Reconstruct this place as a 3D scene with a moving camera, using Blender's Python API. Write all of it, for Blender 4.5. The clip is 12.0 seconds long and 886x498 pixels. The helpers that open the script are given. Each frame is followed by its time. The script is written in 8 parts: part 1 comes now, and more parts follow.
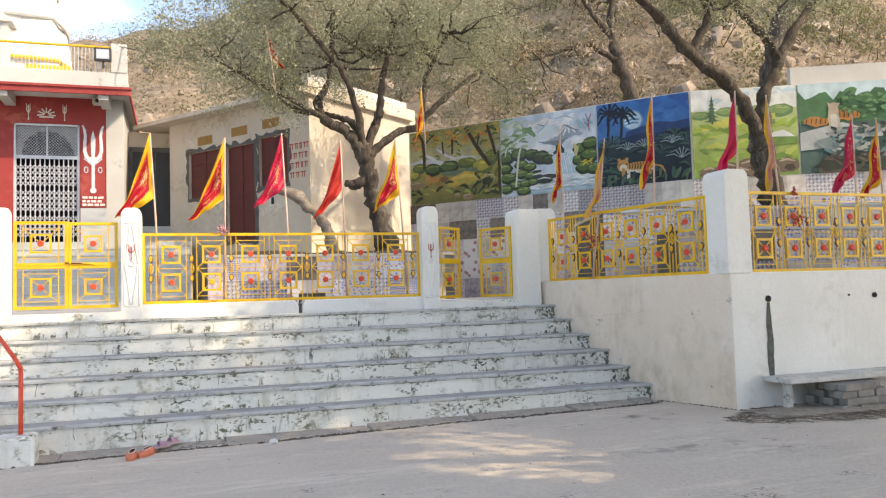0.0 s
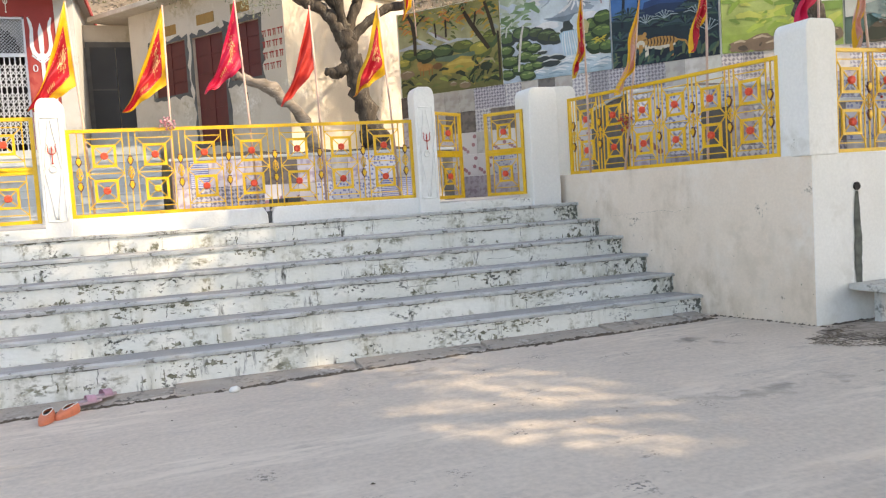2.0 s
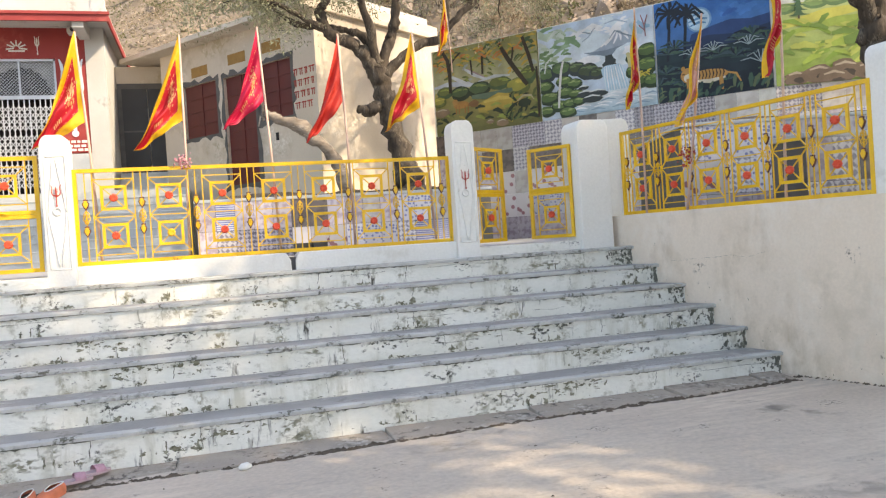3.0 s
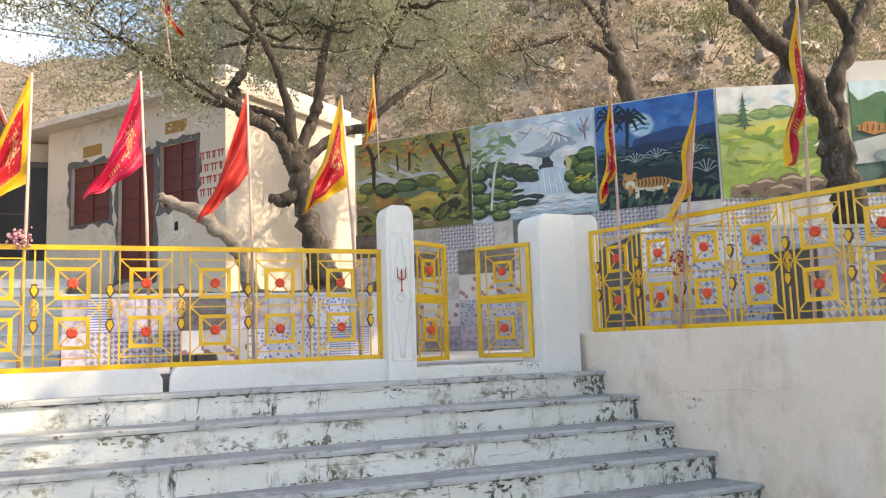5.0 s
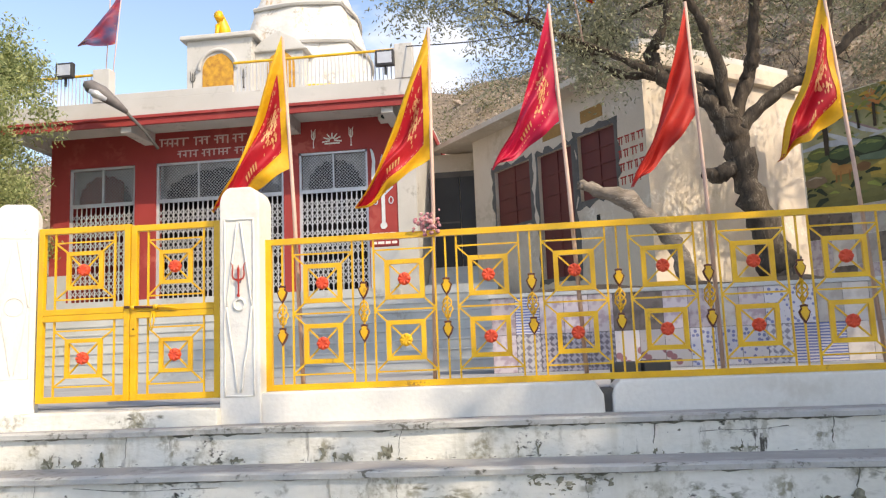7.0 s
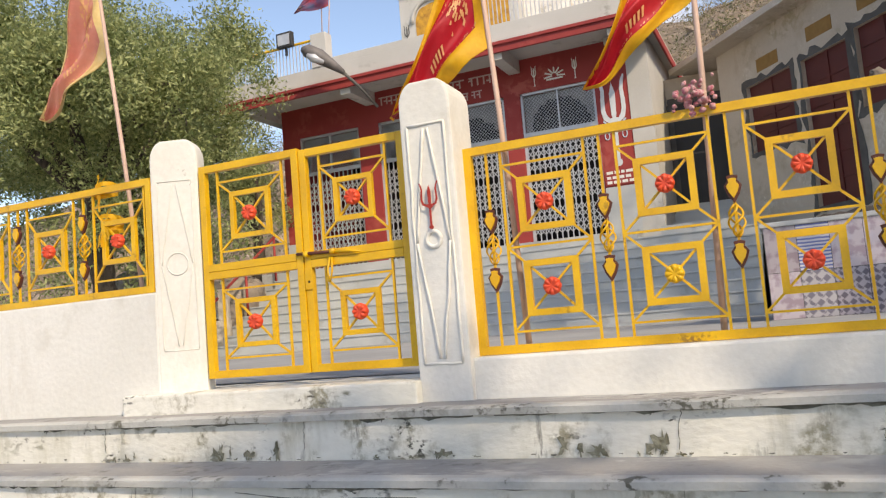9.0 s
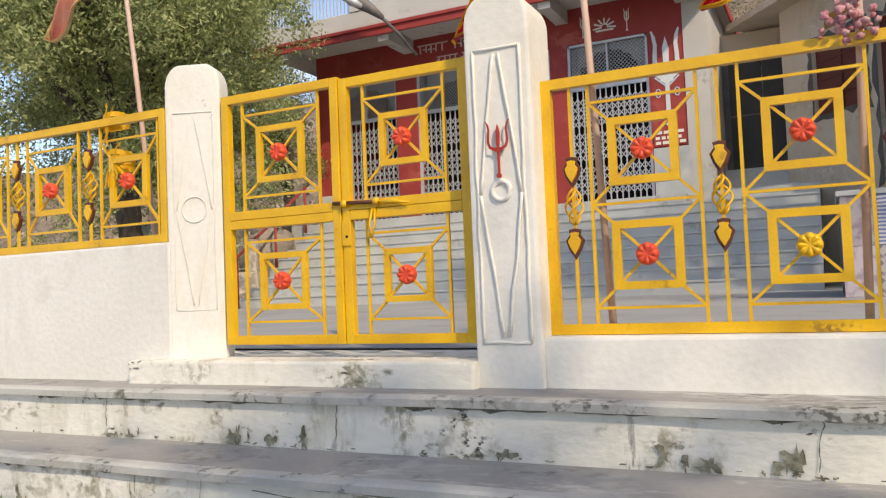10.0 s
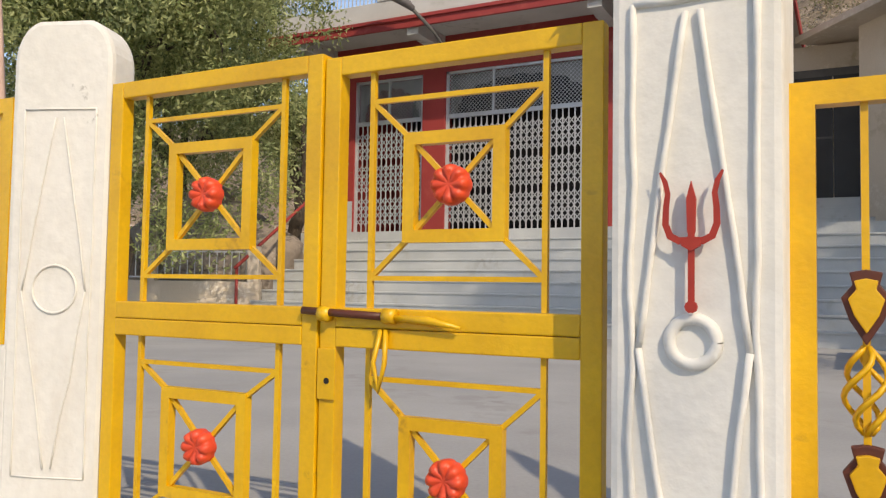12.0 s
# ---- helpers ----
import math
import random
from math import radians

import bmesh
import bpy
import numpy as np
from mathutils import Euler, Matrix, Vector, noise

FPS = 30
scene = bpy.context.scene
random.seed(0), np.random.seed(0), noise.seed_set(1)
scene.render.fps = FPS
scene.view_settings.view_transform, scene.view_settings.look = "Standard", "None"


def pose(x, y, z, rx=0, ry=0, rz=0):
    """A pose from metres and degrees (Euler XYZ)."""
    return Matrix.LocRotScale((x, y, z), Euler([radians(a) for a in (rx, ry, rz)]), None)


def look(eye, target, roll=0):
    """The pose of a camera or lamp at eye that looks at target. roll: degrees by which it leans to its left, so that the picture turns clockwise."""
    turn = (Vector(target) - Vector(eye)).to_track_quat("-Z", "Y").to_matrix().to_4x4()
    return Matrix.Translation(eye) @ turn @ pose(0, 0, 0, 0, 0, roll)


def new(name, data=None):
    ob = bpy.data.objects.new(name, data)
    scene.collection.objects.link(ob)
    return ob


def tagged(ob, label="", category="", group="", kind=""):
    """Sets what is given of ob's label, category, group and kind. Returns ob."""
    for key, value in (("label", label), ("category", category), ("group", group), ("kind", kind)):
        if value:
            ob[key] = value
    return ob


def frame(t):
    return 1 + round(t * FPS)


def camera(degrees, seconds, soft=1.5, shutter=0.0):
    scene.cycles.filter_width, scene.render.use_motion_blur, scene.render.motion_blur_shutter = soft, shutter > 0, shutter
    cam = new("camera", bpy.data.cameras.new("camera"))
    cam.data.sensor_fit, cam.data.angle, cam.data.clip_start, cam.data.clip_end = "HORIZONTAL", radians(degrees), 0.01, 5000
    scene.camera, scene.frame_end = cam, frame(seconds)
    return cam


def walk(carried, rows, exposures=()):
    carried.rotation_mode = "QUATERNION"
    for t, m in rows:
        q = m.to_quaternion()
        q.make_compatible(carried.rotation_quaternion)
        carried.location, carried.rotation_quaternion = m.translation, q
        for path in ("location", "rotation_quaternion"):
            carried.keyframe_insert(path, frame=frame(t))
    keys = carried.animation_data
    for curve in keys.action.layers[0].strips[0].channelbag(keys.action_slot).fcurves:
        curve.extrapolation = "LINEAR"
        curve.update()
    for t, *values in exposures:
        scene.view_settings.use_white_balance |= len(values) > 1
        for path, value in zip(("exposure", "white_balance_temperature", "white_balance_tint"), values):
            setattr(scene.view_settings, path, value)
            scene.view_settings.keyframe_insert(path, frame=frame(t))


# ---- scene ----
cam = camera(58.1, 12.0, soft=1.25)
PATH = [
    (0, (1.756, 0.393, 1.3), (2.388, 2.287, 1.416), -1.7),
    (0.5, (1.867, 0.789, 1.264), (2.636, 2.636, 1.288), -0.8),
    (1, (2.042, 1.208, 1.3), (2.883, 3.022, 1.267), -2.3),
    (1.5, (2.215, 1.644, 1.322), (2.938, 3.508, 1.252), -4.0),
    (2, (2.287, 2.156, 1.294), (2.918, 4.05, 1.162), -3.6),
    (2.5, (2.433, 2.58, 1.291), (3.04, 4.478, 1.126), -4.1),
    (3, (2.495, 2.965, 1.327), (3.052, 4.886, 1.302), -3.8),
    (3.5, (2.535, 3.353, 1.396), (3.235, 5.217, 1.586), -2.7),
    (3.7, (2.57, 3.526, 1.399), (3.356, 5.349, 1.642), -2.3),
    (5.3, (2.923, 4.901, 1.413), (3.686, 6.736, 1.637), -1.6),
    (5.5, (2.957, 5.045, 1.406), (3.679, 6.897, 1.622), -1.2),
    (6, (2.951, 5.439, 1.452), (3.439, 7.367, 1.662), -1.1),
    (6.2, (2.944, 5.595, 1.46), (3.282, 7.554, 1.678), -1.6),
    (6.3, (2.947, 5.67, 1.46), (3.202, 7.641, 1.685), -1.7),
    (6.5, (2.963, 5.882, 1.459), (3.039, 7.864, 1.713), -2.2),
    (7, (2.899, 6.277, 1.448), (2.668, 8.246, 1.717), -2.3),
    (7.5, (2.796, 6.636, 1.473), (2.304, 8.559, 1.724), -3.5),
    (7.7, (2.696, 6.709, 1.43), (2.165, 8.621, 1.683), -3.8),
    (9.3, (2.529, 7.79, 1.425), (1.692, 9.601, 1.563), -4.9),
    (9.5, (2.473, 7.87, 1.462), (1.624, 9.678, 1.555), -4.9),
    (10, (2.214, 8.1, 1.475), (1.339, 9.896, 1.569), -2.4),
    (10.5, (1.984, 8.399, 1.462), (1.157, 10.208, 1.676), 0.9),
    (11, (1.772, 8.883, 1.601), (0.905, 10.679, 1.754), 3.3),
    (11.5, (1.596, 9.171, 1.691), (0.712, 10.961, 1.818), 2.3),
    (12, (1.43, 9.434, 1.855), (0.519, 11.212, 1.954), 0.9),
]
walk(cam, [(t, look(eye, target, roll)) for t, eye, target, roll in PATH], [(0, 1.76, 8550, 12), (2.5, 1.98, 8750, 12), (3.7, 1.86, 8500, 12), (5.5, 1.95, 8250, 12), (6.5, 1.62, 7900, 12), (7.5, 1.24, 8000, 12), (9.3, 0.98, 8000, 12), (12, 0.82, 7950, 12)])

# ---- light ----
SUN_AZ, SUN_EL = radians(128), radians(38)   # clockwise from +y
world = bpy.data.worlds.new("world")
scene.world = world
world.use_nodes = True
wn = world.node_tree.nodes
wl = world.node_tree.links
sky = wn.new("ShaderNodeTexSky")
sky.sky_type = "NISHITA"
sky.sun_disc = False
sky.sun_elevation, sky.sun_rotation = SUN_EL, SUN_AZ
sky.air_density, sky.dust_density, sky.ozone_density = 0.75, 0.7, 1.8
cloud_co = wn.new("ShaderNodeTexCoord")
cloud_map = wn.new("ShaderNodeMapping")
cloud_map.inputs["Scale"].default_value = (2.2, 2.2, 5.0)
cloud = wn.new("ShaderNodeTexNoise")
cloud.inputs["Scale"].default_value = 1.6
cloud.inputs["Detail"].default_value = 7
cloud_ramp = wn.new("ShaderNodeValToRGB")
cloud_ramp.color_ramp.elements[0].position = 0.56
cloud_ramp.color_ramp.elements[1].position = 0.76
cloud_mix = wn.new("ShaderNodeMix")
cloud_mix.data_type = "RGBA"
cloud_mix.inputs["B"].default_value = (3.9, 3.95, 4.1, 1)
wl.new(cloud_co.outputs["Generated"], cloud_map.inputs["Vector"])
wl.new(cloud_map.outputs["Vector"], cloud.inputs["Vector"])
wl.new(cloud.outputs["Fac"], cloud_ramp.inputs["Fac"])
wl.new(cloud_ramp.outputs["Color"], cloud_mix.inputs["Factor"])
wl.new(sky.outputs["Color"], cloud_mix.inputs["A"])
wl.new(cloud_mix.outputs["Result"], wn["Background"].inputs["Color"])
wn["Background"].inputs["Strength"].default_value = 0.15

sun_data = bpy.data.lights.new("sun", "SUN")
sun_data.energy, sun_data.angle, sun_data.color = 1.75, radians(0.6), (1.0, 0.92, 0.80)
sun = new("sun", sun_data)
sun_dir = Vector((math.sin(SUN_AZ) * math.cos(SUN_EL), math.cos(SUN_AZ) * math.cos(SUN_EL), math.sin(SUN_EL)))
sun.matrix_world = look(sun_dir * 60, (0, 0, 0))


# ---- materials ----
def material(name, colour, rough=0.7, metal=0.0, second=None, scale=4.0, stain=None, stain_scale=1.5, stain_at=(0.55, 0.7), bump=0.15, fine=60.0, vary=0.0, stretch=(1, 1, 1), sheer=0.0, grain=0.18):
    """Principled surface: two base tones mixed by noise, stains with their own outline, fine relief, per-object variation."""
    m = bpy.data.materials.new(name)
    m.use_nodes = True
    nt = m.node_tree
    n, l = nt.nodes, nt.links
    b = n["Principled BSDF"]
    b.inputs["Roughness"].default_value = rough
    b.inputs["Metallic"].default_value = metal
    geo = n.new("ShaderNodeNewGeometry")
    mp = n.new("ShaderNodeMapping")
    mp.inputs["Scale"].default_value = stretch
    l.new(geo.outputs["Position"], mp.inputs["Vector"])

    def tex(sc, detail=6, dist=0.0):
        t = n.new("ShaderNodeTexNoise")
        t.inputs["Scale"].default_value = sc
        t.inputs["Detail"].default_value = detail
        t.inputs["Distortion"].default_value = dist
        l.new(mp.outputs["Vector"], t.inputs["Vector"])
        return t

    def mix(fac, a, c, mode="MIX"):
        x = n.new("ShaderNodeMix")
        x.data_type = "RGBA"
        x.blend_type = mode
        for sock, v in (("Factor", fac), ("A", a), ("B", c)):
            if hasattr(v, "is_linked"):
                l.new(v, x.inputs[sock])
            elif sock == "Factor":
                x.inputs[sock].default_value = v
            else:
                x.inputs[sock].default_value = (*v, 1)
        return x.outputs["Result"]

    def ramp(sock, lo, hi):
        r = n.new("ShaderNodeMapRange")
        r.inputs["From Min"].default_value, r.inputs["From Max"].default_value = lo, hi
        l.new(sock, r.inputs["Value"])
        return r.outputs["Result"]

    big, small = tex(scale), tex(fine, 3)
    second = second or tuple(c * 0.8 for c in colour)
    col = mix(ramp(big.outputs["Fac"], 0.35, 0.65), colour, second)
    col = mix(grain, col, mix(ramp(small.outputs["Fac"], 0.3, 0.7), tuple(c * 0.75 for c in colour), tuple(min(1, c * 1.15) for c in colour)))
    if stain:
        st = tex(stain_scale, 9, 0.6)
        br = tex(stain_scale * 7, 8, 0.4)
        f = n.new("ShaderNodeMath")
        f.operation = "MULTIPLY"
        l.new(ramp(st.outputs["Fac"], *stain_at), f.inputs[0])
        l.new(ramp(br.outputs["Fac"], 0.46, 0.58), f.inputs[1])
        col = mix(f.outputs[0], col, stain)
    if vary:
        oi = n.new("ShaderNodeObjectInfo")
        hsv = n.new("ShaderNodeHueSaturation")
        mr = n.new("ShaderNodeMapRange")
        mr.inputs["To Min"].default_value, mr.inputs["To Max"].default_value = 1 - vary, 1 + vary
        l.new(oi.outputs["Random"], mr.inputs["Value"])
        l.new(mr.outputs["Result"], hsv.inputs["Value"])
        l.new(col, hsv.inputs["Color"])
        col = hsv.outputs["Color"]
    l.new(col, b.inputs["Base Color"])
    if bump:
        bp = n.new("ShaderNodeBump")
        bp.inputs["Strength"].default_value = bump
        bp.inputs["Distance"].default_value = 0.01
        add = n.new("ShaderNodeMath")
        l.new(small.outputs["Fac"], add.inputs[0])
        l.new(big.outputs["Fac"], add.inputs[1])
        l.new(add.outputs[0], bp.inputs["Height"])
        l.new(bp.outputs["Normal"], b.inputs["Normal"])
    if sheer:
        tr = n.new("ShaderNodeBsdfTranslucent")
        l.new(col, tr.inputs["Color"])
        ms = n.new("ShaderNodeMixShader")
        ms.inputs[0].default_value = sheer
        l.new(b.outputs[0], ms.inputs[1])
        l.new(tr.outputs[0], ms.inputs[2])
        l.new(ms.outputs[0], n["Material Output"].inputs["Surface"])
    return m


def weather(m, layers):
    """Lays further stains or painted shade over a material: (colour, stretch, patch scale, patch range, grain scale,
    grain range).
    """
    n, l = m.node_tree.nodes, m.node_tree.links
    b = n["Principled BSDF"]
    geo = n.new("ShaderNodeNewGeometry")
    for colour, stretch, s1, at1, s2, at2 in layers:
        mp = n.new("ShaderNodeMapping")
        mp.inputs["Scale"].default_value = stretch
        l.new(geo.outputs["Position"], mp.inputs["Vector"])
        f = n.new("ShaderNodeMath")
        f.operation = "MULTIPLY"
        for k, (sc, at) in enumerate(((s1, at1), (s2, at2))):
            tx = n.new("ShaderNodeTexNoise")
            tx.inputs["Scale"].default_value = sc
            tx.inputs["Detail"].default_value = 10
            tx.inputs["Roughness"].default_value = 0.62
            l.new(mp.outputs["Vector"], tx.inputs["Vector"])
            r = n.new("ShaderNodeMapRange")
            r.inputs["From Min"].default_value, r.inputs["From Max"].default_value = at
            l.new(tx.outputs["Fac"], r.inputs["Value"])
            l.new(r.outputs["Result"], f.inputs[k])
        x = n.new("ShaderNodeMix")
        x.data_type = "RGBA"
        x.inputs["B"].default_value = (*colour, 1)
        l.new(f.outputs[0], x.inputs["Factor"])
        l.new(b.inputs["Base Color"].links[0].from_socket, x.inputs["A"])
        l.new(x.outputs["Result"], b.inputs["Base Color"])
    return m


M_GROUND = material("concrete_apron", (0.59, 0.505, 0.415), 0.9, second=(0.51, 0.435, 0.36), scale=0.7, stain=(0.12, 0.105, 0.09), stain_scale=0.9, stain_at=(0.60, 0.74), bump=0.6, fine=30, grain=0.42)
M_RISER = material("whitewashed_riser", (0.80, 0.79, 0.73), 0.85, second=(0.71, 0.70, 0.63), scale=2.5, stain=(0.22, 0.21, 0.15), stain_scale=3.2, stain_at=(0.58, 0.66), bump=0.4, fine=28, stretch=(0.8, 1.0, 1.5))
M_SLAB = material("worn_cement_slab", (0.42, 0.36, 0.30), 0.95, second=(0.31, 0.27, 0.23), scale=3, stain=(0.08, 0.07, 0.06), stain_scale=3, bump=0.5)
M_TREAD = material("grey_cement_tread", (0.37, 0.36, 0.345), 0.85, second=(0.28, 0.275, 0.265), scale=1.4, stain=(0.5, 0.5, 0.47), stain_scale=1.3, bump=0.25, fine=50)
M_LIP = material("worn_tread_lip", (0.52, 0.525, 0.50), 0.85, second=(0.40, 0.405, 0.39), scale=5, stain=(0.14, 0.14, 0.11), stain_scale=3.5, stain_at=(0.55, 0.68), bump=0.3)
M_WHITE = material("whitewash", (0.78, 0.77, 0.73), 0.8, second=(0.70, 0.69, 0.64), scale=1.3, stain=(0.55, 0.52, 0.45), stain_scale=1.1, stain_at=(0.55, 0.75), bump=0.2, fine=40)
# darker copy of the whitewash; its tone stands in for weaker sun
M_DIMWHITE = material("dimmed_white_wash", (0.54, 0.53, 0.505), 0.85, second=(0.46, 0.45, 0.425), scale=1.2, stain=(0.30, 0.29, 0.26), stain_scale=1.4, stain_at=(0.57, 0.70), bump=0.25)
M_SPIRE = weather(material("rough_spire_limewash", (0.62, 0.61, 0.585), 0.9, second=(0.52, 0.51, 0.48), scale=2.2, stain=(0.34, 0.31, 0.26), stain_scale=2.5, stain_at=(0.56, 0.66), bump=1.0, fine=9), [((0.45, 0.34, 0.22), (1, 1, 0.4), 1.8, (0.56, 0.66), 9, (0.48, 0.58))])
M_CREAM = material("cream_limewash", (0.62, 0.54, 0.445), 0.85, second=(0.55, 0.47, 0.38), scale=0.9, stain=(0.40, 0.33, 0.22), stain_scale=1.0, stain_at=(0.56, 0.74), bump=0.2, fine=40)
M_YELLOW = material("yellow_enamel", (0.80, 0.47, 0.015), 0.35, second=(0.66, 0.36, 0.012), scale=6, stain=(0.30, 0.15, 0.02), stain_scale=9, stain_at=(0.64, 0.75), bump=0.1, fine=90)
M_ORANGE = material("orange_enamel", (0.80, 0.085, 0.03), 0.45, second=(0.66, 0.06, 0.025), scale=25, bump=0.1, fine=120)
M_BROWN = material("brown_enamel", (0.11, 0.028, 0.015), 0.5, scale=18, bump=0.1)
M_EMBLEM = material("red_emblem_paint", (0.42, 0.035, 0.02), 0.6, scale=14, bump=0.05)
M_REDWALL = material("red_wall_paint", (0.34, 0.040, 0.036), 0.7, second=(0.27, 0.030, 0.028), scale=0.9, stain=(0.42, 0.09, 0.07), stain_scale=0.8, bump=0.1)
M_MAROON = material("maroon_shutter", (0.13, 0.024, 0.02), 0.6, second=(0.10, 0.02, 0.018), scale=3, bump=0.15)
M_BLACK = material("black_door", (0.035, 0.035, 0.037), 0.6, second=(0.025, 0.025, 0.027), scale=2)
M_CEMENT = material("bare_cement", (0.13, 0.125, 0.118), 0.9, second=(0.085, 0.082, 0.078), scale=4, bump=0.3)
# near-black stands in for the shade inside the temple and small openings
M_DARK = material("painted_interior_shade", (0.02, 0.018, 0.018), 0.9, bump=0)
M_STEEL = material("silver_painted_steel", (0.55, 0.56, 0.58), 0.4, metal=0.3, second=(0.46, 0.47, 0.5), scale=5, bump=0.05)
M_LAMPGREY = material("dusty_dark_lamp_shell", (0.16, 0.145, 0.14), 0.6, second=(0.11, 0.10, 0.098), scale=6, bump=0.1)
M_TRIDENT = material("chalky_white_paint", (0.66, 0.69, 0.71), 0.8, second=(0.54, 0.59, 0.63), scale=7, bump=0.05)
M_PALEPINK = material("pale_pink_letter_paint", (0.58, 0.46, 0.44), 0.7, second=(0.50, 0.36, 0.34), scale=9, bump=0.05)
M_PALEBLUE = material("pale_blue_paint", (0.50, 0.60, 0.68), 0.7, second=(0.42, 0.52, 0.62), scale=8, bump=0.05)
# pale plaster coloured grey for the shade under the roof
M_SHADEDPLASTER = material("shaded_pale_plaster", (0.25, 0.25, 0.25), 0.8, second=(0.19, 0.19, 0.195), scale=2, bump=0.1)
M_MARBLE = material("grey_white_marble", (0.49, 0.505, 0.505), 0.45, second=(0.39, 0.41, 0.42), scale=1.6, stain=(0.34, 0.33, 0.31), stain_scale=1.4, bump=0.05)
M_TERRACE = material("terrace_cement", (0.38, 0.38, 0.375), 0.8, second=(0.31, 0.31, 0.31), scale=1.1, stain=(0.28, 0.27, 0.26), stain_scale=0.9, bump=0.2)
M_BARK = material("grey_brown_bark", (0.085, 0.066, 0.05), 0.95, second=(0.03, 0.023, 0.018), scale=16, stain=(0.17, 0.145, 0.115), stain_scale=9, stain_at=(0.52, 0.62), bump=1.0, fine=45, stretch=(1, 1, 0.3))
M_DEADWOOD = material("weathered_dead_wood", (0.27, 0.225, 0.185), 0.95, second=(0.13, 0.105, 0.085), scale=14, stain=(0.36, 0.31, 0.26), stain_scale=10, stain_at=(0.52, 0.62), bump=1.0, fine=45, stretch=(0.4, 1, 1))
M_POLE = material("pale_bamboo_pole", (0.62, 0.44, 0.36), 0.6, second=(0.5, 0.34, 0.28), scale=6, bump=0.1)
M_FLAGRED = material("red_flag_cloth", (0.58, 0.016, 0.035), 0.55, second=(0.46, 0.01, 0.025), scale=8, bump=0.1, sheer=0.3)
M_FLAGORANGE = material("vermilion_flag_cloth", (0.62, 0.045, 0.03), 0.6, second=(0.5, 0.03, 0.025), scale=8, bump=0.1, sheer=0.3)
M_FLAGPINK = material("crimson_flag_cloth", (0.62, 0.012, 0.07), 0.5, second=(0.5, 0.01, 0.05), scale=8, bump=0.1, sheer=0.3)
M_FLAGYELLOW = material("yellow_fringe", (0.85, 0.50, 0.02), 0.6, second=(0.75, 0.40, 0.015), scale=20, bump=0.2, sheer=0.3)
M_FLAGGOLD = material("gold_print", (0.72, 0.42, 0.20), 0.5, second=(0.6, 0.25, 0.12), scale=30, bump=0.1)
M_FADED = material("faded_flag_cloth", (0.72, 0.45, 0.34), 0.6, second=(0.66, 0.22, 0.18), scale=5, bump=0.1, sheer=0.3)
M_FADEDRED = material("sun_bleached_red_cloth", (0.62, 0.20, 0.16), 0.6, second=(0.66, 0.32, 0.26), scale=6, bump=0.1, sheer=0.3)
M_PALEFRINGE = material("pale_worn_fringe", (0.80, 0.66, 0.34), 0.6, second=(0.74, 0.55, 0.22), scale=18, bump=0.2, sheer=0.3)
M_FLAGDARK = material("striped_dark_cloth", (0.05, 0.07, 0.16), 0.6, second=(0.42, 0.03, 0.04), scale=3.5, stain=(0.5, 0.36, 0.1), stain_scale=4, bump=0.1, sheer=0.3)
M_NICHE = material("ochre_gilt_niche", (0.60, 0.32, 0.03), 0.5, second=(0.34, 0.15, 0.02), scale=7, stain=(0.2, 0.08, 0.02), stain_scale=9, bump=0.2)
M_BRICK = material("grey_brick", (0.27, 0.25, 0.225), 0.9, second=(0.20, 0.185, 0.17), scale=8, bump=0.5, vary=0.15)
M_STONE = material("stone_slab", (0.60, 0.585, 0.55), 0.9, second=(0.46, 0.45, 0.42), scale=4, stain=(0.12, 0.12, 0.1), stain_scale=5, bump=0.4)
M_FLANK = weather(material("cream_flank_wash", (0.75, 0.635, 0.515), 0.85, second=(0.68, 0.565, 0.45), scale=0.7, stain=(0.60, 0.51, 0.40), stain_scale=0.7, stain_at=(0.50, 0.80), bump=0.2, fine=40), [((0.80, 0.745, 0.67), (1, 1, 0.7), 0.9, (0.45, 0.70), 12, (0.30, 0.70)), ((0.50, 0.40, 0.29), (1, 1, 0.6), 1.3, (0.50, 0.64), 7, (0.40, 0.62)), ((0.20, 0.17, 0.13), (1, 1, 1), 2.4, (0.62, 0.67), 34, (0.53, 0.58))])
M_SOIL = material("dark_litter", (0.13, 0.10, 0.075), 1.0, second=(0.07, 0.055, 0.04), scale=6, bump=0.8, fine=30)
# the near-black layer paints shadows between the hill's scrub and rocks
M_HILL = weather(material("dry_hillside", (0.27, 0.205, 0.145), 1.0, second=(0.13, 0.10, 0.068), scale=0.8, stain=(0.38, 0.31, 0.24), stain_scale=1.4, stain_at=(0.54, 0.62), bump=1.0, fine=6, grain=0.4), [((0.045, 0.036, 0.026), (1, 1, 1), 1.1, (0.50, 0.60), 5, (0.46, 0.56))])
M_ROCK = material("hill_rock", (0.40, 0.32, 0.255), 0.95, second=(0.24, 0.19, 0.155), scale=2, bump=0.6, fine=12)
weather(M_RISER, [((0.58, 0.565, 0.48), (1, 1, 0.25), 2.4, (0.50, 0.62), 14, (0.44, 0.60)),
                  ((0.33, 0.31, 0.23), (1, 1, 1), 4.0, (0.55, 0.66), 30, (0.42, 0.56)),
                  ((0.055, 0.055, 0.042), (1, 1, 1.6), 3.0, (0.56, 0.63), 22, (0.525, 0.575)),
                  ((0.09, 0.085, 0.07), (1, 1, 0.22), 5.0, (0.60, 0.67), 26, (0.50, 0.58))])
weather(M_LIP, [((0.12, 0.12, 0.10), (1, 1, 1), 5.0, (0.54, 0.60), 30, (0.49, 0.55)), ((0.40, 0.40, 0.37), (1, 1, 1), 2.0, (0.50, 0.60), 18, (0.46, 0.56))])
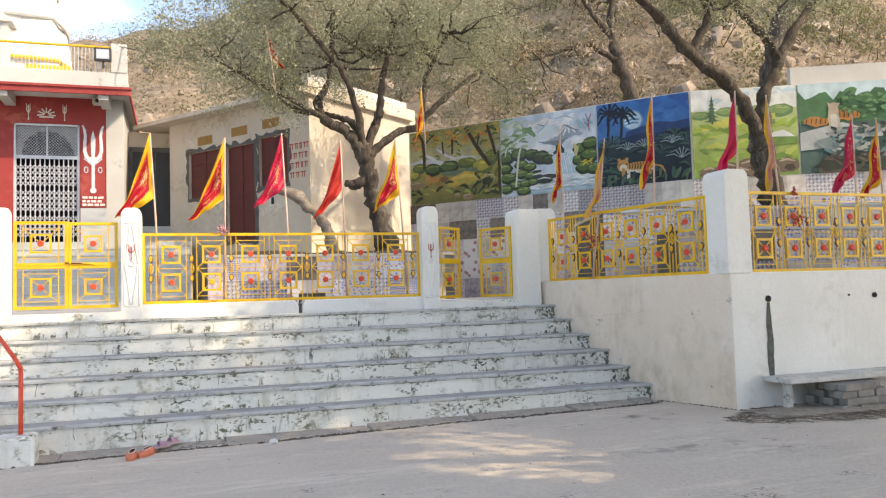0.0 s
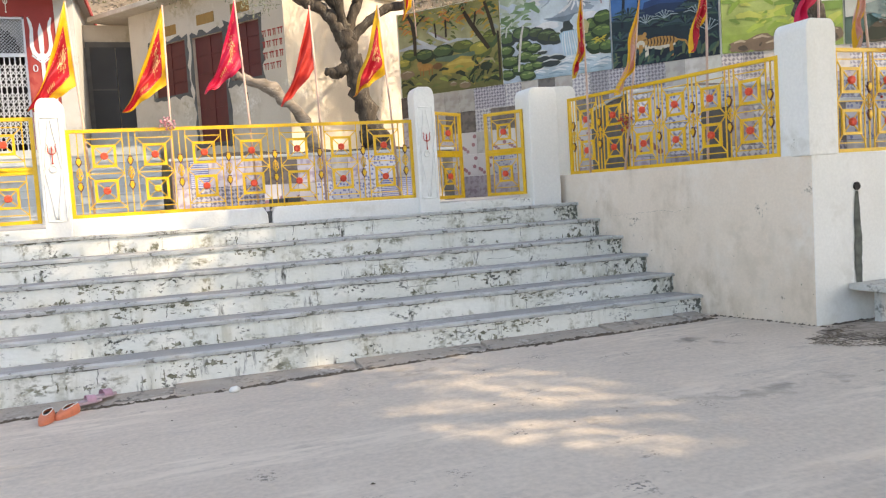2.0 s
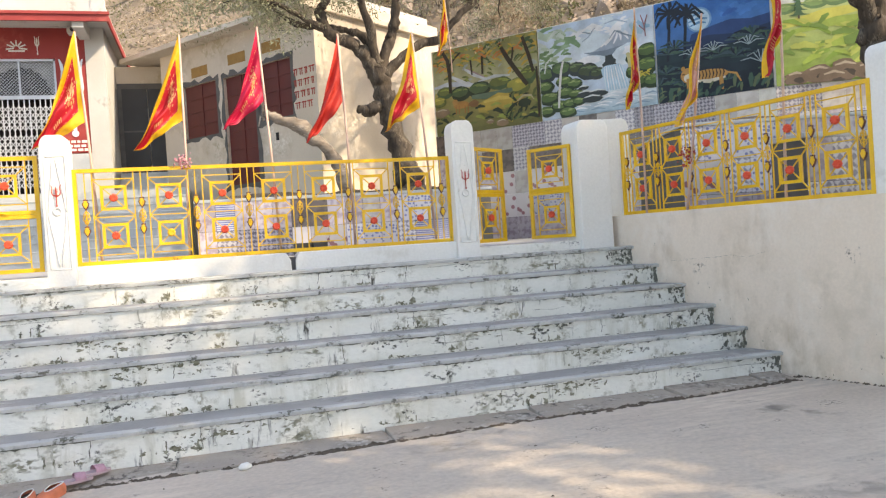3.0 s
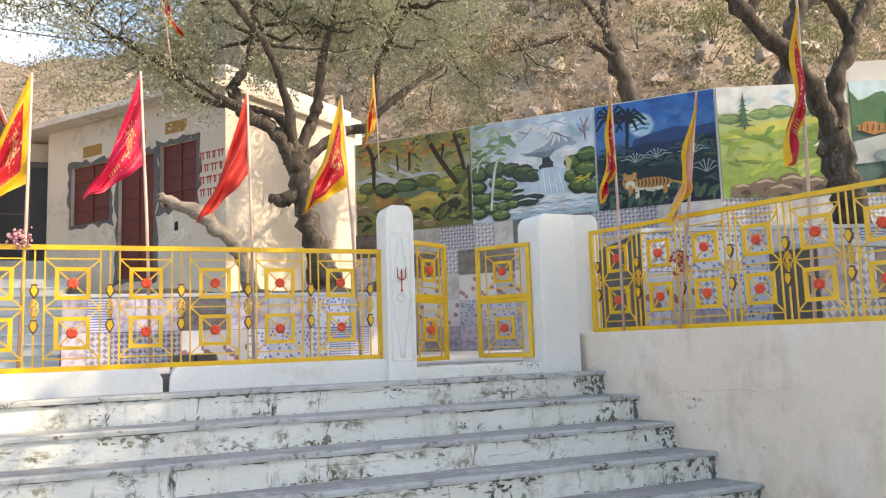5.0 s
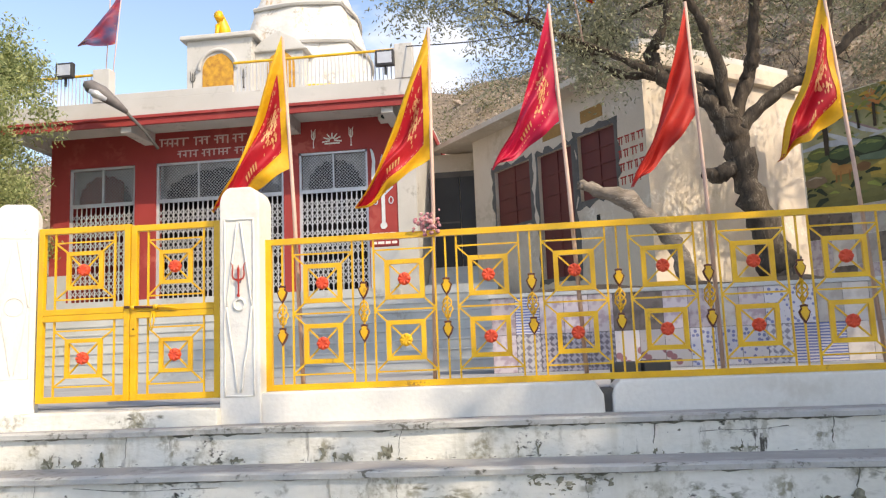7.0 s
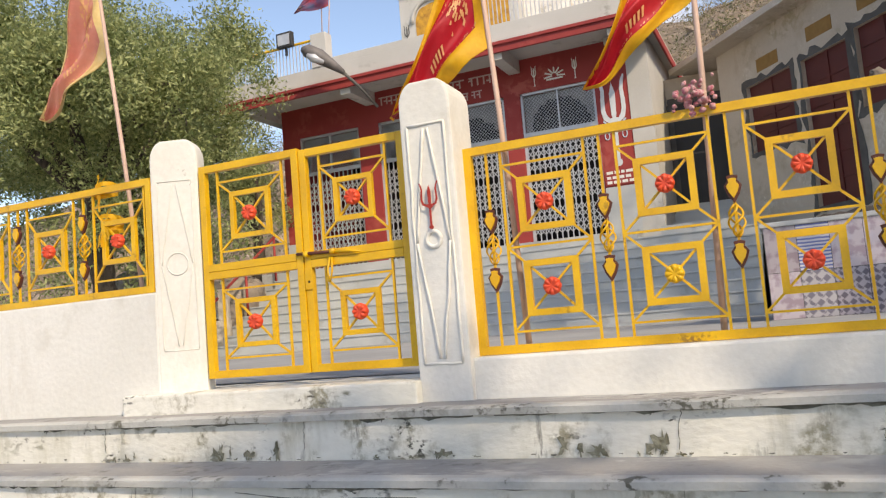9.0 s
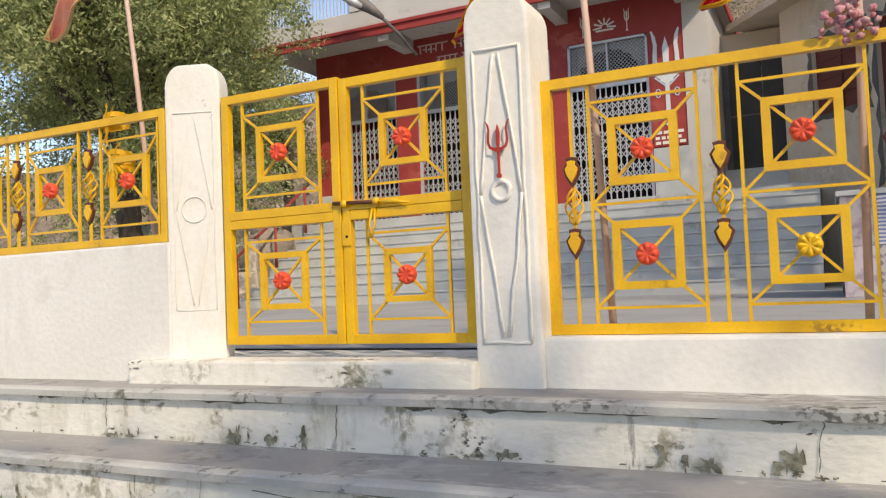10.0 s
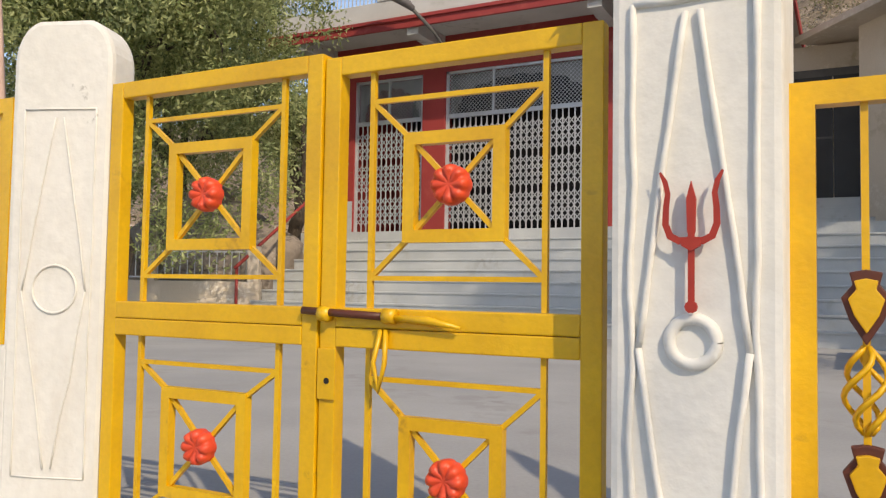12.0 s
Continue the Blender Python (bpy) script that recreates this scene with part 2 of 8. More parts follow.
weather(M_TREAD, [((0.16, 0.155, 0.145), (1, 1, 1), 2.6, (0.54, 0.64), 20, (0.46, 0.58)), ((0.52, 0.51, 0.48), (0.6, 1.5, 1), 2.2, (0.52, 0.62), 26, (0.48, 0.58))])
weather(M_GROUND, [((0.66, 0.57, 0.47), (0.35, 1.6, 1), 1.1, (0.50, 0.62), 9, (0.44, 0.58)), ((0.40, 0.355, 0.305), (0.5, 1.4, 1), 0.8, (0.52, 0.68), 14, (0.45, 0.60)), ((0.17, 0.15, 0.13), (1, 1, 1), 2.2, (0.60, 0.66), 40, (0.52, 0.58))])
weather(M_SLAB, [((0.12, 0.10, 0.085), (1, 1, 1), 5, (0.54, 0.62), 25, (0.48, 0.56)), ((0.50, 0.45, 0.39), (1, 1, 1), 3, (0.52, 0.62), 20, (0.46, 0.58))])
weather(M_WHITE, [((0.66, 0.635, 0.58), (1, 1, 0.3), 1.6, (0.54, 0.70), 18, (0.46, 0.62)), ((0.25, 0.24, 0.20), (1, 1, 1), 3.5, (0.67, 0.72), 40, (0.53, 0.59))])
weather(M_CREAM, [((0.48, 0.38, 0.27), (1, 1, 0.5), 0.9, (0.53, 0.68), 10, (0.42, 0.62)), ((0.74, 0.68, 0.60), (1, 1, 1), 1.3, (0.54, 0.66), 16, (0.44, 0.60))])


# ---- builders ----
class Shape:
    """Collects boxes, beams and tubes into one mesh."""

    def __init__(self):
        self.v, self.f = [], []

    def add(self, verts, faces):
        k = len(self.v)
        self.v += [tuple(p) for p in verts]
        self.f += [tuple(i + k for i in f) for f in faces]
        return self

    def box(self, x0, y0, z0, x1, y1, z1):
        v = [(x, y, z) for x in (x0, x1) for y in (y0, y1) for z in (z0, z1)]
        return self.add(v, [(0, 1, 3, 2), (4, 6, 7, 5), (0, 4, 5, 1), (2, 3, 7, 6), (0, 2, 6, 4), (1, 5, 7, 3)])

    def beam(self, p, q, w, d):
        """A bar from p to q in the xz-plane, w wide across and d deep along y."""
        p, q = Vector(p), Vector(q)
        a = (q - p).normalized()
        side = Vector((0, 1, 0)).cross(a)
        if side.length < 1e-4:
            side = Vector((1, 0, 0))
        side = side.normalized() * (w / 2)
        dep = a.cross(side).normalized() * (d / 2)
        v = [e + s * side + t * dep for e in (p, q) for s in (-1, 1) for t in (-1, 1)]
        return self.add(v, [(0, 1, 3, 2), (4, 6, 7, 5), (0, 4, 5, 1), (2, 3, 7, 6), (0, 2, 6, 4), (1, 5, 7, 3)])

    def tube(self, pts, radii, sides=7, cap=True):
        pts = [Vector(p) for p in pts]
        rings = []
        for i, p in enumerate(pts):
            a = (pts[min(i + 1, len(pts) - 1)] - pts[max(i - 1, 0)]).normalized()
            u = a.cross(Vector((0.31, 0.87, 0.2))).normalized()
            w = a.cross(u)
            r = radii[i] if hasattr(radii, "__len__") else radii
            rings.append([p + (u * math.cos(t) + w * math.sin(t)) * r for t in [2 * math.pi * k / sides for k in range(sides)]])
        f = [(i * sides + k, i * sides + (k + 1) % sides, (i + 1) * sides + (k + 1) % sides, (i + 1) * sides + k) for i in range(len(pts) - 1) for k in range(sides)]
        if cap:
            f += [tuple(range(sides))[::-1], tuple((len(pts) - 1) * sides + k for k in range(sides))]
        return self.add([p for r in rings for p in r], f)

    def prism(self, outline, y0, y1):
        """An outline of (x, z), counter-clockwise seen from -y, from y0 to y1."""
        n = len(outline)
        v = [(x, y0, z) for x, z in outline] + [(x, y1, z) for x, z in outline]
        return self.add(v, [tuple(range(n)), tuple(range(2 * n - 1, n - 1, -1))] + [(i, n + i, n + (i + 1) % n, (i + 1) % n) for i in range(n)])

    def mesh(self, name, mat, smooth=False, bevel=0.0):
        me = bpy.data.meshes.new(name)
        me.from_pydata(self.v, [], self.f)
        me.materials.append(mat)
        bm = bmesh.new()
        bm.from_mesh(me)
        bmesh.ops.recalc_face_normals(bm, faces=bm.faces)
        if bevel:
            bmesh.ops.bevel(bm, geom=[e for e in bm.edges if len(e.link_faces) == 2 and e.calc_face_angle(0) > 0.6], offset=bevel, segments=2, affect="EDGES", profile=0.6)
        bm.to_mesh(me)
        bm.free()
        if smooth:
            me.shade_smooth()
        return me


def part(name, me, parent=None, m=None, label=""):
    ob = new(name, me)
    ob.parent = parent
    if m is not None:
        ob.matrix_basis = m
    if label:
        ob["label"] = label
    return ob


def thing(name, m, label, category, group="", kind=""):
    ob = new(name)
    ob.matrix_basis = m
    ob.empty_display_size = 0.1
    return tagged(ob, label, category, group, kind)


def solid(name, shape, mat, label="", category="", kind="structure", bevel=0.0, smooth=False, m=None, group=""):
    ob = new(name, shape.mesh(name, mat, smooth, bevel))
    if m is not None:
        ob.matrix_basis = m
    return tagged(ob, label, category, group, kind)


def along(p, q, z=0.0):
    """A frame at p whose x runs towards q (plan points)."""
    a = math.degrees(math.atan2(q[1] - p[1], q[0] - p[0]))
    return pose(p[0], p[1], z, 0, 0, a)


def dist2(p, q):
    return math.hypot(q[0] - p[0], q[1] - p[1])


# ---- plan ----
RISE, TREAD, NOSE = 0.188, 0.3356, 8.665
TERRACE = 1.22
WALL_A, WALL_B = (7.348, 7.502), (6.60, 10.65)      # slanted flank wall of the stairs
FENCE_Y = 10.69
CORNER = (7.35, 7.5)


def flank_x(y):
    return WALL_A[0] + (WALL_B[0] - WALL_A[0]) * (y - WALL_A[1]) / (WALL_B[1] - WALL_A[1])


def ground_z(x, y):
    return max(-0.16, min(0.0, -0.1 + 0.0145 * x)) - 0.012 * max(0.0, 6.0 - y) * 0.5


# ---- ground ----
def build_ground():
    xs = [-900, -300, -100, -40, -20] + [-12 + 0.5 * i for i in range(61)] + [24, 40, 100, 300, 900]
    ys = [-900, -300, -100, -40, -15] + [-8 + 0.4 * i for i in range(53)] + [20, 40, 100, 300, 900]
    s = Shape()
    v = []
    for y in ys:
        for x in xs:
            n = noise.noise(Vector((x * 0.5, y * 0.5, 0))) * 0.012 if abs(x) < 30 and abs(y) < 30 else 0
            v.append((x, y, ground_z(x, y) + n))
    w = len(xs)
    s.add(v, [(j * w + i, j * w + i + 1, (j + 1) * w + i + 1, (j + 1) * w + i) for j in range(len(ys) - 1) for i in range(w - 1)])
    solid("ground", s, M_GROUND, "dusty grey-beige concrete apron with soft stains", "ground", smooth=True)


build_ground()


# ---- stairs ----
def build_stairs():
    stairs = thing("stairs", pose(0, 0, 0), "six wide whitewashed steps with grey cement treads and mould stains", "stairs", kind="structure")
    left = -5.5
    for k in range(6):
        y = NOSE + TREAD * k
        z = RISE * (k + 1)
        z0 = -0.4 if k == 0 else z - RISE - 0.02
        back = y + TREAD + 0.03 if k < 5 else 11.2
        s = Shape()
        n = 46
        v = []
        for i in range(n + 1):
            x = left + (flank_x(y) + 0.12 - left) * i / n
            for zz, dy in ((z0, 0.004), (z - 0.06, 0), (z - 0.028, 0.0)):
                v.append((x, y + 0.012 + dy + noise.noise(Vector((x * 1.7, k * 5, zz * 6))) * 0.006, zz + (noise.noise(Vector((x * 1.2, k * 3, 9))) * 0.006 if zz > z0 else 0)))
            v.append((x, back, z - 0.028))
            v.append((x, back, z0))
        f = [(i * 5 + a, (i + 1) * 5 + a, (i + 1) * 5 + (a + 1) % 5, i * 5 + (a + 1) % 5) for i in range(n) for a in range(5)]
        f += [(0, 1, 2, 3, 4), tuple(n * 5 + a for a in (4, 3, 2, 1, 0))]
        s.add(v, f)
        part("riser", s.mesh("riser", M_RISER), stairs)
        t = Shape()
        lip = Shape()
        v, vl = [], []
        for i in range(n + 1):
            x = left + (flank_x(y) + 0.12 - left) * i / n
            w = noise.noise(Vector((x * 1.2, k * 3, 9))) * 0.006
            e = noise.noise(Vector((x * 4, k * 7, 2))) * 0.005
            v += [(x, y + 0.035, z - 0.03 + w), (x, y + 0.035, z + w), (x, back, z), (x, back, z - 0.03)]
            vl += [(x, y - 0.012 + e, z - 0.03 + w), (x, y - 0.014 + e, z - 0.006 + w), (x, y + e, z + 0.001 + w), (x, y + 0.04, z + 0.003 + w), (x, y + 0.04, z - 0.03 + w)]
        t.add(v, [(i * 4 + a, (i + 1) * 4 + a, (i + 1) * 4 + (a + 1) % 4, i * 4 + (a + 1) % 4) for i in range(n) for a in range(4)])
        lip.add(vl, [(i * 5 + a, (i + 1) * 5 + a, (i + 1) * 5 + (a + 1) % 5, i * 5 + (a + 1) % 5) for i in range(n) for a in range(5)])
        part("tread", t.mesh("tread", M_TREAD), stairs)
        part("nosing", lip.mesh("nosing", M_LIP), stairs, label="worn pale edge chipped dark in places")
    # flat slabs along the foot of the steps
    kerb = thing("drain_slabs", pose(0, 0, 0), "worn flat cement slabs along the foot of the steps", "kerb", kind="structure")
    x = -4.0
    rnd = random.Random(5)
    while x < 6.9:
        w = rnd.uniform(0.8, 1.5)
        x1 = min(x + w, 7.0)
        s = Shape()
        y0 = 8.36 + rnd.uniform(-0.035, 0.035)
        zg = ground_z(x, 8.5)
        s.add([(x, y0, zg - 0.1), (x1 - 0.015, y0 + 0.01, zg - 0.1), (x1 - 0.015, 8.68, zg - 0.1), (x, 8.68, zg - 0.1),
               (x, y0, zg + 0.016), (x1 - 0.015, y0 + 0.01, zg + 0.012), (x1 - 0.015, 8.68, zg + 0.034), (x, 8.68, zg + 0.034)],
              [(0, 3, 2, 1), (4, 5, 6, 7), (0, 1, 5, 4), (1, 2, 6, 5), (2, 3, 7, 6), (3, 0, 4, 7)])
        part("slab", s.mesh("slab", M_SLAB, bevel=0.006), kerb)
        x = x1
    return stairs


build_stairs()


# ---- terrace, plinths and flank walls ----
terr = Shape()
pts = [(-30, 11.0), (6.75, 11.0), (7.5, 7.72), (30, 7.9), (30, 40), (-30, 40)]
n = len(pts)
terr.add([(x, y, TERRACE) for x, y in pts] + [(x, y, -0.5) for x, y in pts], [tuple(range(n)), tuple(range(2 * n - 1, n - 1, -1))] + [(i, n + i, n + (i + 1) % n, (i + 1) % n) for i in range(n)])
solid("floor", terr, M_TERRACE, "pale grey cement terrace floor behind the railings", "floor")

# plinth under the main railing, with the broken gap in it
s = Shape().prism([(1.345, 1.1), (3.215, 1.1), (3.212, 1.22), (3.19, 1.26), (3.165, 1.295), (1.345, 1.295)], 10.60, 10.88)
solid("wall_plinth_a", s, M_WHITE, "low whitewashed plinth under the yellow railing", "wall", bevel=0.012)
s = Shape().prism([(3.255, 1.1), (4.86, 1.1), (4.86, 1.295), (3.30, 1.295), (3.272, 1.265), (3.258, 1.22)], 10.60, 10.88)
solid("wall_plinth_b", s, M_WHITE, "low whitewashed plinth under the yellow railing", "wall", bevel=0.012)
s = Shape().box(3.18, 10.66, 1.1, 3.30, 10.87, 1.25)
solid("trim_gap", s, M_CEMENT, "dark dirty gap in the plinth", "wall")
# gate sills
s = Shape().box(-0.46, 10.53, 1.0, 1.125, 11.1, TERRACE)
solid("floor_sill_a", s, M_RISER, "stained whitewashed gate sill", "step", bevel=0.01)
s = Shape().box(5.05, 10.56, 1.0, 6.3, 11.1, TERRACE)
solid("floor_sill_b", s, M_RISER, "stained whitewashed gate sill", "step", bevel=0.01)
# wall left of the first gate
s = Shape().box(-9.0, 10.60, 0.0, -0.28, 10.75, 1.712)
solid("wall_left", s, M_WHITE, "plain whitewashed parapet wall below the railing", "wall", bevel=0.012)
# flank wall
fl = dist2(WALL_A, WALL_B)
s = Shape().box(0, -0.28, -0.4, fl, 0, 1.45)
solid("wall_flank", s, M_FLANK, "cream limewashed retaining wall beside the steps", "wall", m=along(WALL_A, WALL_B), bevel=0.01)
s = Shape().box(0, 0, -0.4, 16, 0.3, 1.45)
solid("wall_front", s, M_WHITE, "white retaining wall with a dark drain streak", "wall", m=along(CORNER, (10.5, 7.6)), bevel=0.01)


# ---- pillars ----
def pillar_body(w, d, h, crown=0.10):
    """A square pillar with a rounded top, standing on z = 0, its front at y = 0."""
    s = Shape()
    out = [(0, 0), (w, 0), (w, h - crown)]
    for i in range(1, 8):
        a = math.pi / 2 * i / 8
        out.append((w - crown * 0.75 * (1 - math.cos(a)), h - crown + crown * math.sin(a)))
    out += [(w - x, z) for x, z in reversed(out[2:])]
    out = [(x, z) for x, z in out]
    s.prism(out, 0, d)
    return s.mesh("body", M_WHITE, bevel=0.012)


def trident(h, w, mat, y=-0.014):
    """A flat painted trident, h high, centred on x = 0 with its foot at z = 0."""
    s = Shape()
    t = h * 0.045
    s.beam((0, y, 0), (0, y, h * 0.62), t, 0.004)
    s.prism([(-t * 0.6, h * 0.56), (0, h * 0.5), (t * 0.6, h * 0.56), (t * 0.75, h * 0.80), (0, h * 0.93), (-t * 0.75, h * 0.80)], y - 0.004, y + 0.004)
    s.prism([(-t * 1.5, h * 0.46), (0, h * 0.42), (t * 1.5, h * 0.46), (t * 1.5, h * 0.50), (0, h * 0.54), (-t * 1.5, h * 0.50)], y - 0.005, y + 0.003)
    curve = [(0.0, 0.50), (0.20, 0.495), (0.36, 0.53), (0.44, 0.62), (0.43, 0.74), (0.40, 0.84), (0.45, 0.93), (0.54, 1.0)]
    rim = [(x * w, z * h, t * q) for (x, z), q in zip(curve, (0.55, 0.6, 0.6, 0.55, 0.5, 0.45, 0.42, 0.2))]
    last = len(rim) - 1
    for k, sgn in enumerate((-1, 1)):
        v = []
        for i, (x, z, r) in enumerate(rim):
            q = rim[min(i + 1, last)]
            o = rim[max(i - 1, 0)]
            dx, dz = q[0] - o[0], q[1] - o[1]
            n = math.hypot(dx, dz) or 1
            for e in (-1, 1):
                v.append((sgn * (x - dz / n * r * e), y - 0.003 - 0.0005 * k, z + dx / n * r * e))
        s.add(v, [(2 * i, 2 * i + 2, 2 * i + 3, 2 * i + 1) for i in range(last)])
    s.prism([(math.cos(k * math.pi / 5) * t, h * 0.02 + math.sin(k * math.pi / 5) * t) for k in range(10)], y - 0.0045, y + 0.0035)
    return s.mesh("trident_emblem", mat)


def relief(s, p, q, k, bold):
    """A raised cement line drawn by hand; k sets it a hair prouder so that crossing lines don't share a face."""
    y = -0.001 - 0.0007 * k
    n = max(2, int(math.hypot(q[0] - p[0], q[1] - p[1]) / 0.05))
    pts = []
    for i in range(n + 1):
        f = i / n
        j = noise.noise(Vector((p[0] * 9 + f * n * 0.45, p[1] * 7, k))) * 0.006 * math.sin(math.pi * f)
        pts.append((p[0] + (q[0] - p[0]) * f + j, y, p[1] + (q[1] - p[1]) * f + (j if abs(q[1] - p[1]) < 0.05 else 0)))
    s.tube(pts, [bold * (1 + 0.3 * noise.noise(Vector((i * 0.7, k, p[0])))) for i in range(n + 1)], 6)


def panel_moulding(w, z0, z1, bold):
    """Raised cement lines on a pillar's face: a frame and two long lozenge halves."""
    s = Shape()
    a, b, c = w * 0.14, w * 0.86, w * 0.5
    m = (z0 + z1) / 2
    for k, (p, q) in enumerate([((a, z0), (b, z0)), ((a, z1), (b, z1)), ((a, z0), (a, z1)), ((b, z0), (b, z1)), ((a + 0.01, m), (c - 0.01, z1 - 0.02)), ((b - 0.01, m), (c + 0.01, z1 - 0.02)), ((a + 0.01, m), (c - 0.01, z0 + 0.02)), ((b - 0.01, m), (c + 0.01, z0 + 0.02))]):
        relief(s, p, q, k, bold)
    return s.mesh("moulding", M_WHITE, True)


def ring_mesh(r):
    s = Shape()
    s.tube([(math.cos(k * math.pi / 12) * r, -0.002, math.sin(k * math.pi / 12) * r) for k in range(25)], 0.009 if r < 0.04 else 0.003, 7, False)
    return s.mesh("ring", M_WHITE, True)


def pillar(m, w, d, h, z0, z1, label, emblem=True, ring_z=None, panel=True):
    ob = thing("gate_pillar", m, label, "pillar", "whitewashed pillars")
    part("body", pillar_body(w, d, h), ob)
    if panel:
        part("moulding", panel_moulding(w, z0, z1, 0.0055 if emblem else 0.0020), ob)
        part("ring", ring_mesh(w * (0.135 if emblem else 0.22)), ob, pose(w / 2, 0, ring_z or (z0 + z1) / 2 - 0.02))
    if emblem:
        part("trident_emblem", trident(0.19, 0.078, M_EMBLEM), ob, pose(w / 2, 0, (ring_z or (z0 + z1) / 2) + w * 0.19), "small red painted trident")
    return ob


P1 = pillar(pose(-0.288, 10.60, 1.16, 0, 0, 19), 0.245, 0.10, 1.30, 0.26, 1.09, "whitewashed gate pillar with a raised lozenge panel", emblem=False, ring_z=0.68)
P2 = pillar(pose(1.118, 10.575, 1.11), 0.234, 0.22, 1.35, 0.17, 1.16, "whitewashed pillar with a raised panel and a red trident", ring_z=0.677)
P3 = pillar(pose(4.85, 10.54, 1.11), 0.235, 0.24, 1.39, 0.17, 1.17, "whitewashed pillar with a raised panel and a red trident", ring_z=0.66)
P4 = pillar(pose(6.20, 10.50, 1.11, 0, 0, 2), 0.36, 0.36, 1.36, 0, 0, "plain whitewashed gate pillar with chipped edges", emblem=False, panel=False)
P5 = pillar(pose(6.53, 10.66, 1.11, 0, 0, -12), 0.33, 0.30, 1.38, 0, 0, "plain whitewashed pillar ending the slanted railing", emblem=False, panel=False)
P6 = pillar(along(CORNER, (10.5, 7.6), 1.44) @ pose(-0.04, -0.02, 0), 0.32, 0.36, 1.13, 0, 0, "plain whitewashed corner pillar with a rounded top", emblem=False, panel=False)
P7 = pillar(pose(10.74, 7.62, 1.44), 0.32, 0.34, 1.10, 0, 0, "plain whitewashed pillar with a rounded top", emblem=False, panel=False)


# ---- yellow railings and gates ----
def unit_bar(w, d, length, mat=None, name="bar"):
    """A square bar along +x from the origin."""
    return Shape().box(0, -d / 2, -w / 2, length, d / 2, w / 2).mesh(name, mat or M_YELLOW)


def square_frame_mesh(o, w):
    s = Shape()
    i = o - w
    for x0, z0, x1, z1 in ((-o, i, o, o), (-o, -o, o, -i), (-o, -i, -i, i), (i, -i, o, i)):
        s.box(x0, -0.010, z0, x1, 0.010, z1)
    return s.mesh("square_frame", M_YELLOW)


def rosette_mesh(r, mat):
    """A cast flower with eight petals."""
    s = Shape()
    v = [(0, -0.024, 0)]
    n = 48
    for ring, depth in ((0.25, -0.022), (0.6, -0.032), (0.88, -0.028), (1.0, -0.012), (0.95, 0.004)):
        for k in range(n):
            a = 2 * math.pi * k / n
            lobe = abs(math.cos(4 * a)) ** 0.6
            rr = r * ring * (0.94 + 0.06 * lobe if ring > 0.5 else 1)
            v.append((math.cos(a) * rr, depth * (0.68 + 0.32 * lobe) if 0.3 < ring < 0.97 else depth, math.sin(a) * rr))
    f = [(0, 1 + (k + 1) % n, 1 + k) for k in range(n)]
    for j in range(4):
        f += [(1 + j * n + k, 1 + j * n + (k + 1) % n, 1 + (j + 1) * n + (k + 1) % n, 1 + (j + 1) * n + k) for k in range(n)]
    s.add(v, f)
    return s.mesh("rosette", mat, True)


def leaf_mesh(h, grow, mat):
    """A flat spear-leaf casting, h high, pointed at its foot."""
    s = Shape()
    out = [(0, -h * 0.5), (h * 0.20, -h * 0.18), (h * 0.30, h * 0.12), (h * 0.16, h * 0.30), (h * 0.20, h * 0.46), (0, h * 0.5), (-h * 0.20, h * 0.46), (-h * 0.16, h * 0.30), (-h * 0.30, h * 0.12), (-h * 0.20, -h * 0.18)]
    s.prism([(x * grow, z * grow) for x, z in out], -0.011 if grow < 1 else -0.007, 0.008)
    return s.mesh("spear_leaf", mat, bevel=0.002)


def twist_mesh(h, r):
    """A basket of four twisted rods."""
    s = Shape()
    for k in range(4):
        pts = []
        for i in range(13):
            a = i / 12
            t = k * math.pi / 2 + a * math.pi * 1.3
            q = 0.004 + r * math.sin(a * math.pi) ** 0.8
            pts.append((math.cos(t) * q, math.sin(t) * q, (a - 0.5) * h))
        s.tube(pts, 0.0045, 4)
    return s.mesh("twisted_basket", M_YELLOW, True)


ROSE, ROSE_Y = rosette_mesh(0.037, M_ORANGE), rosette_mesh(0.037, M_YELLOW)
LEAF_B, LEAF_Y = leaf_mesh(0.105, 1.0, M_BROWN), leaf_mesh(0.105, 0.72, M_YELLOW)
TWIST = twist_mesh(0.12, 0.026)
RING_S = square_frame_mesh(0.112, 0.026)
RING_G = square_frame_mesh(0.082, 0.021)


def link_bar(parent, p, q, w, name="bar", cache={}):
    """A thin bar from p to q in the railing's plane."""
    length = math.hypot(q[0] - p[0], q[1] - p[1])
    key = (round(length, 3), w)
    if key not in cache:
        cache[key] = unit_bar(w, w, length)
    a = math.degrees(math.atan2(q[1] - p[1], q[0] - p[0]))
    return part(name, cache[key], parent, pose(p[0], 0, p[1], 0, -a, 0))


def square_motif(ob, cx, cz, hw, hh, ring, o, rose):
    """A square frame tied by diagonals to the corners of its cell, with a flower held inside."""
    part("square_frame", ring, ob, pose(cx, 0, cz))
    for sx in (-1, 1):
        for sz in (-1, 1):
            link_bar(ob, (cx + sx * (o - 0.006), cz + sz * (o - 0.006)), (cx + sx * hw, cz + sz * hh), 0.009, "diagonal")
            link_bar(ob, (cx + sx * 0.02, cz + sz * 0.02), (cx + sx * (o - 0.02), cz + sz * (o - 0.02)), 0.009, "diagonal")
    part("rosette", rose, ob, pose(cx, -0.004, cz), "" if rose is ROSE else "yellow flower")


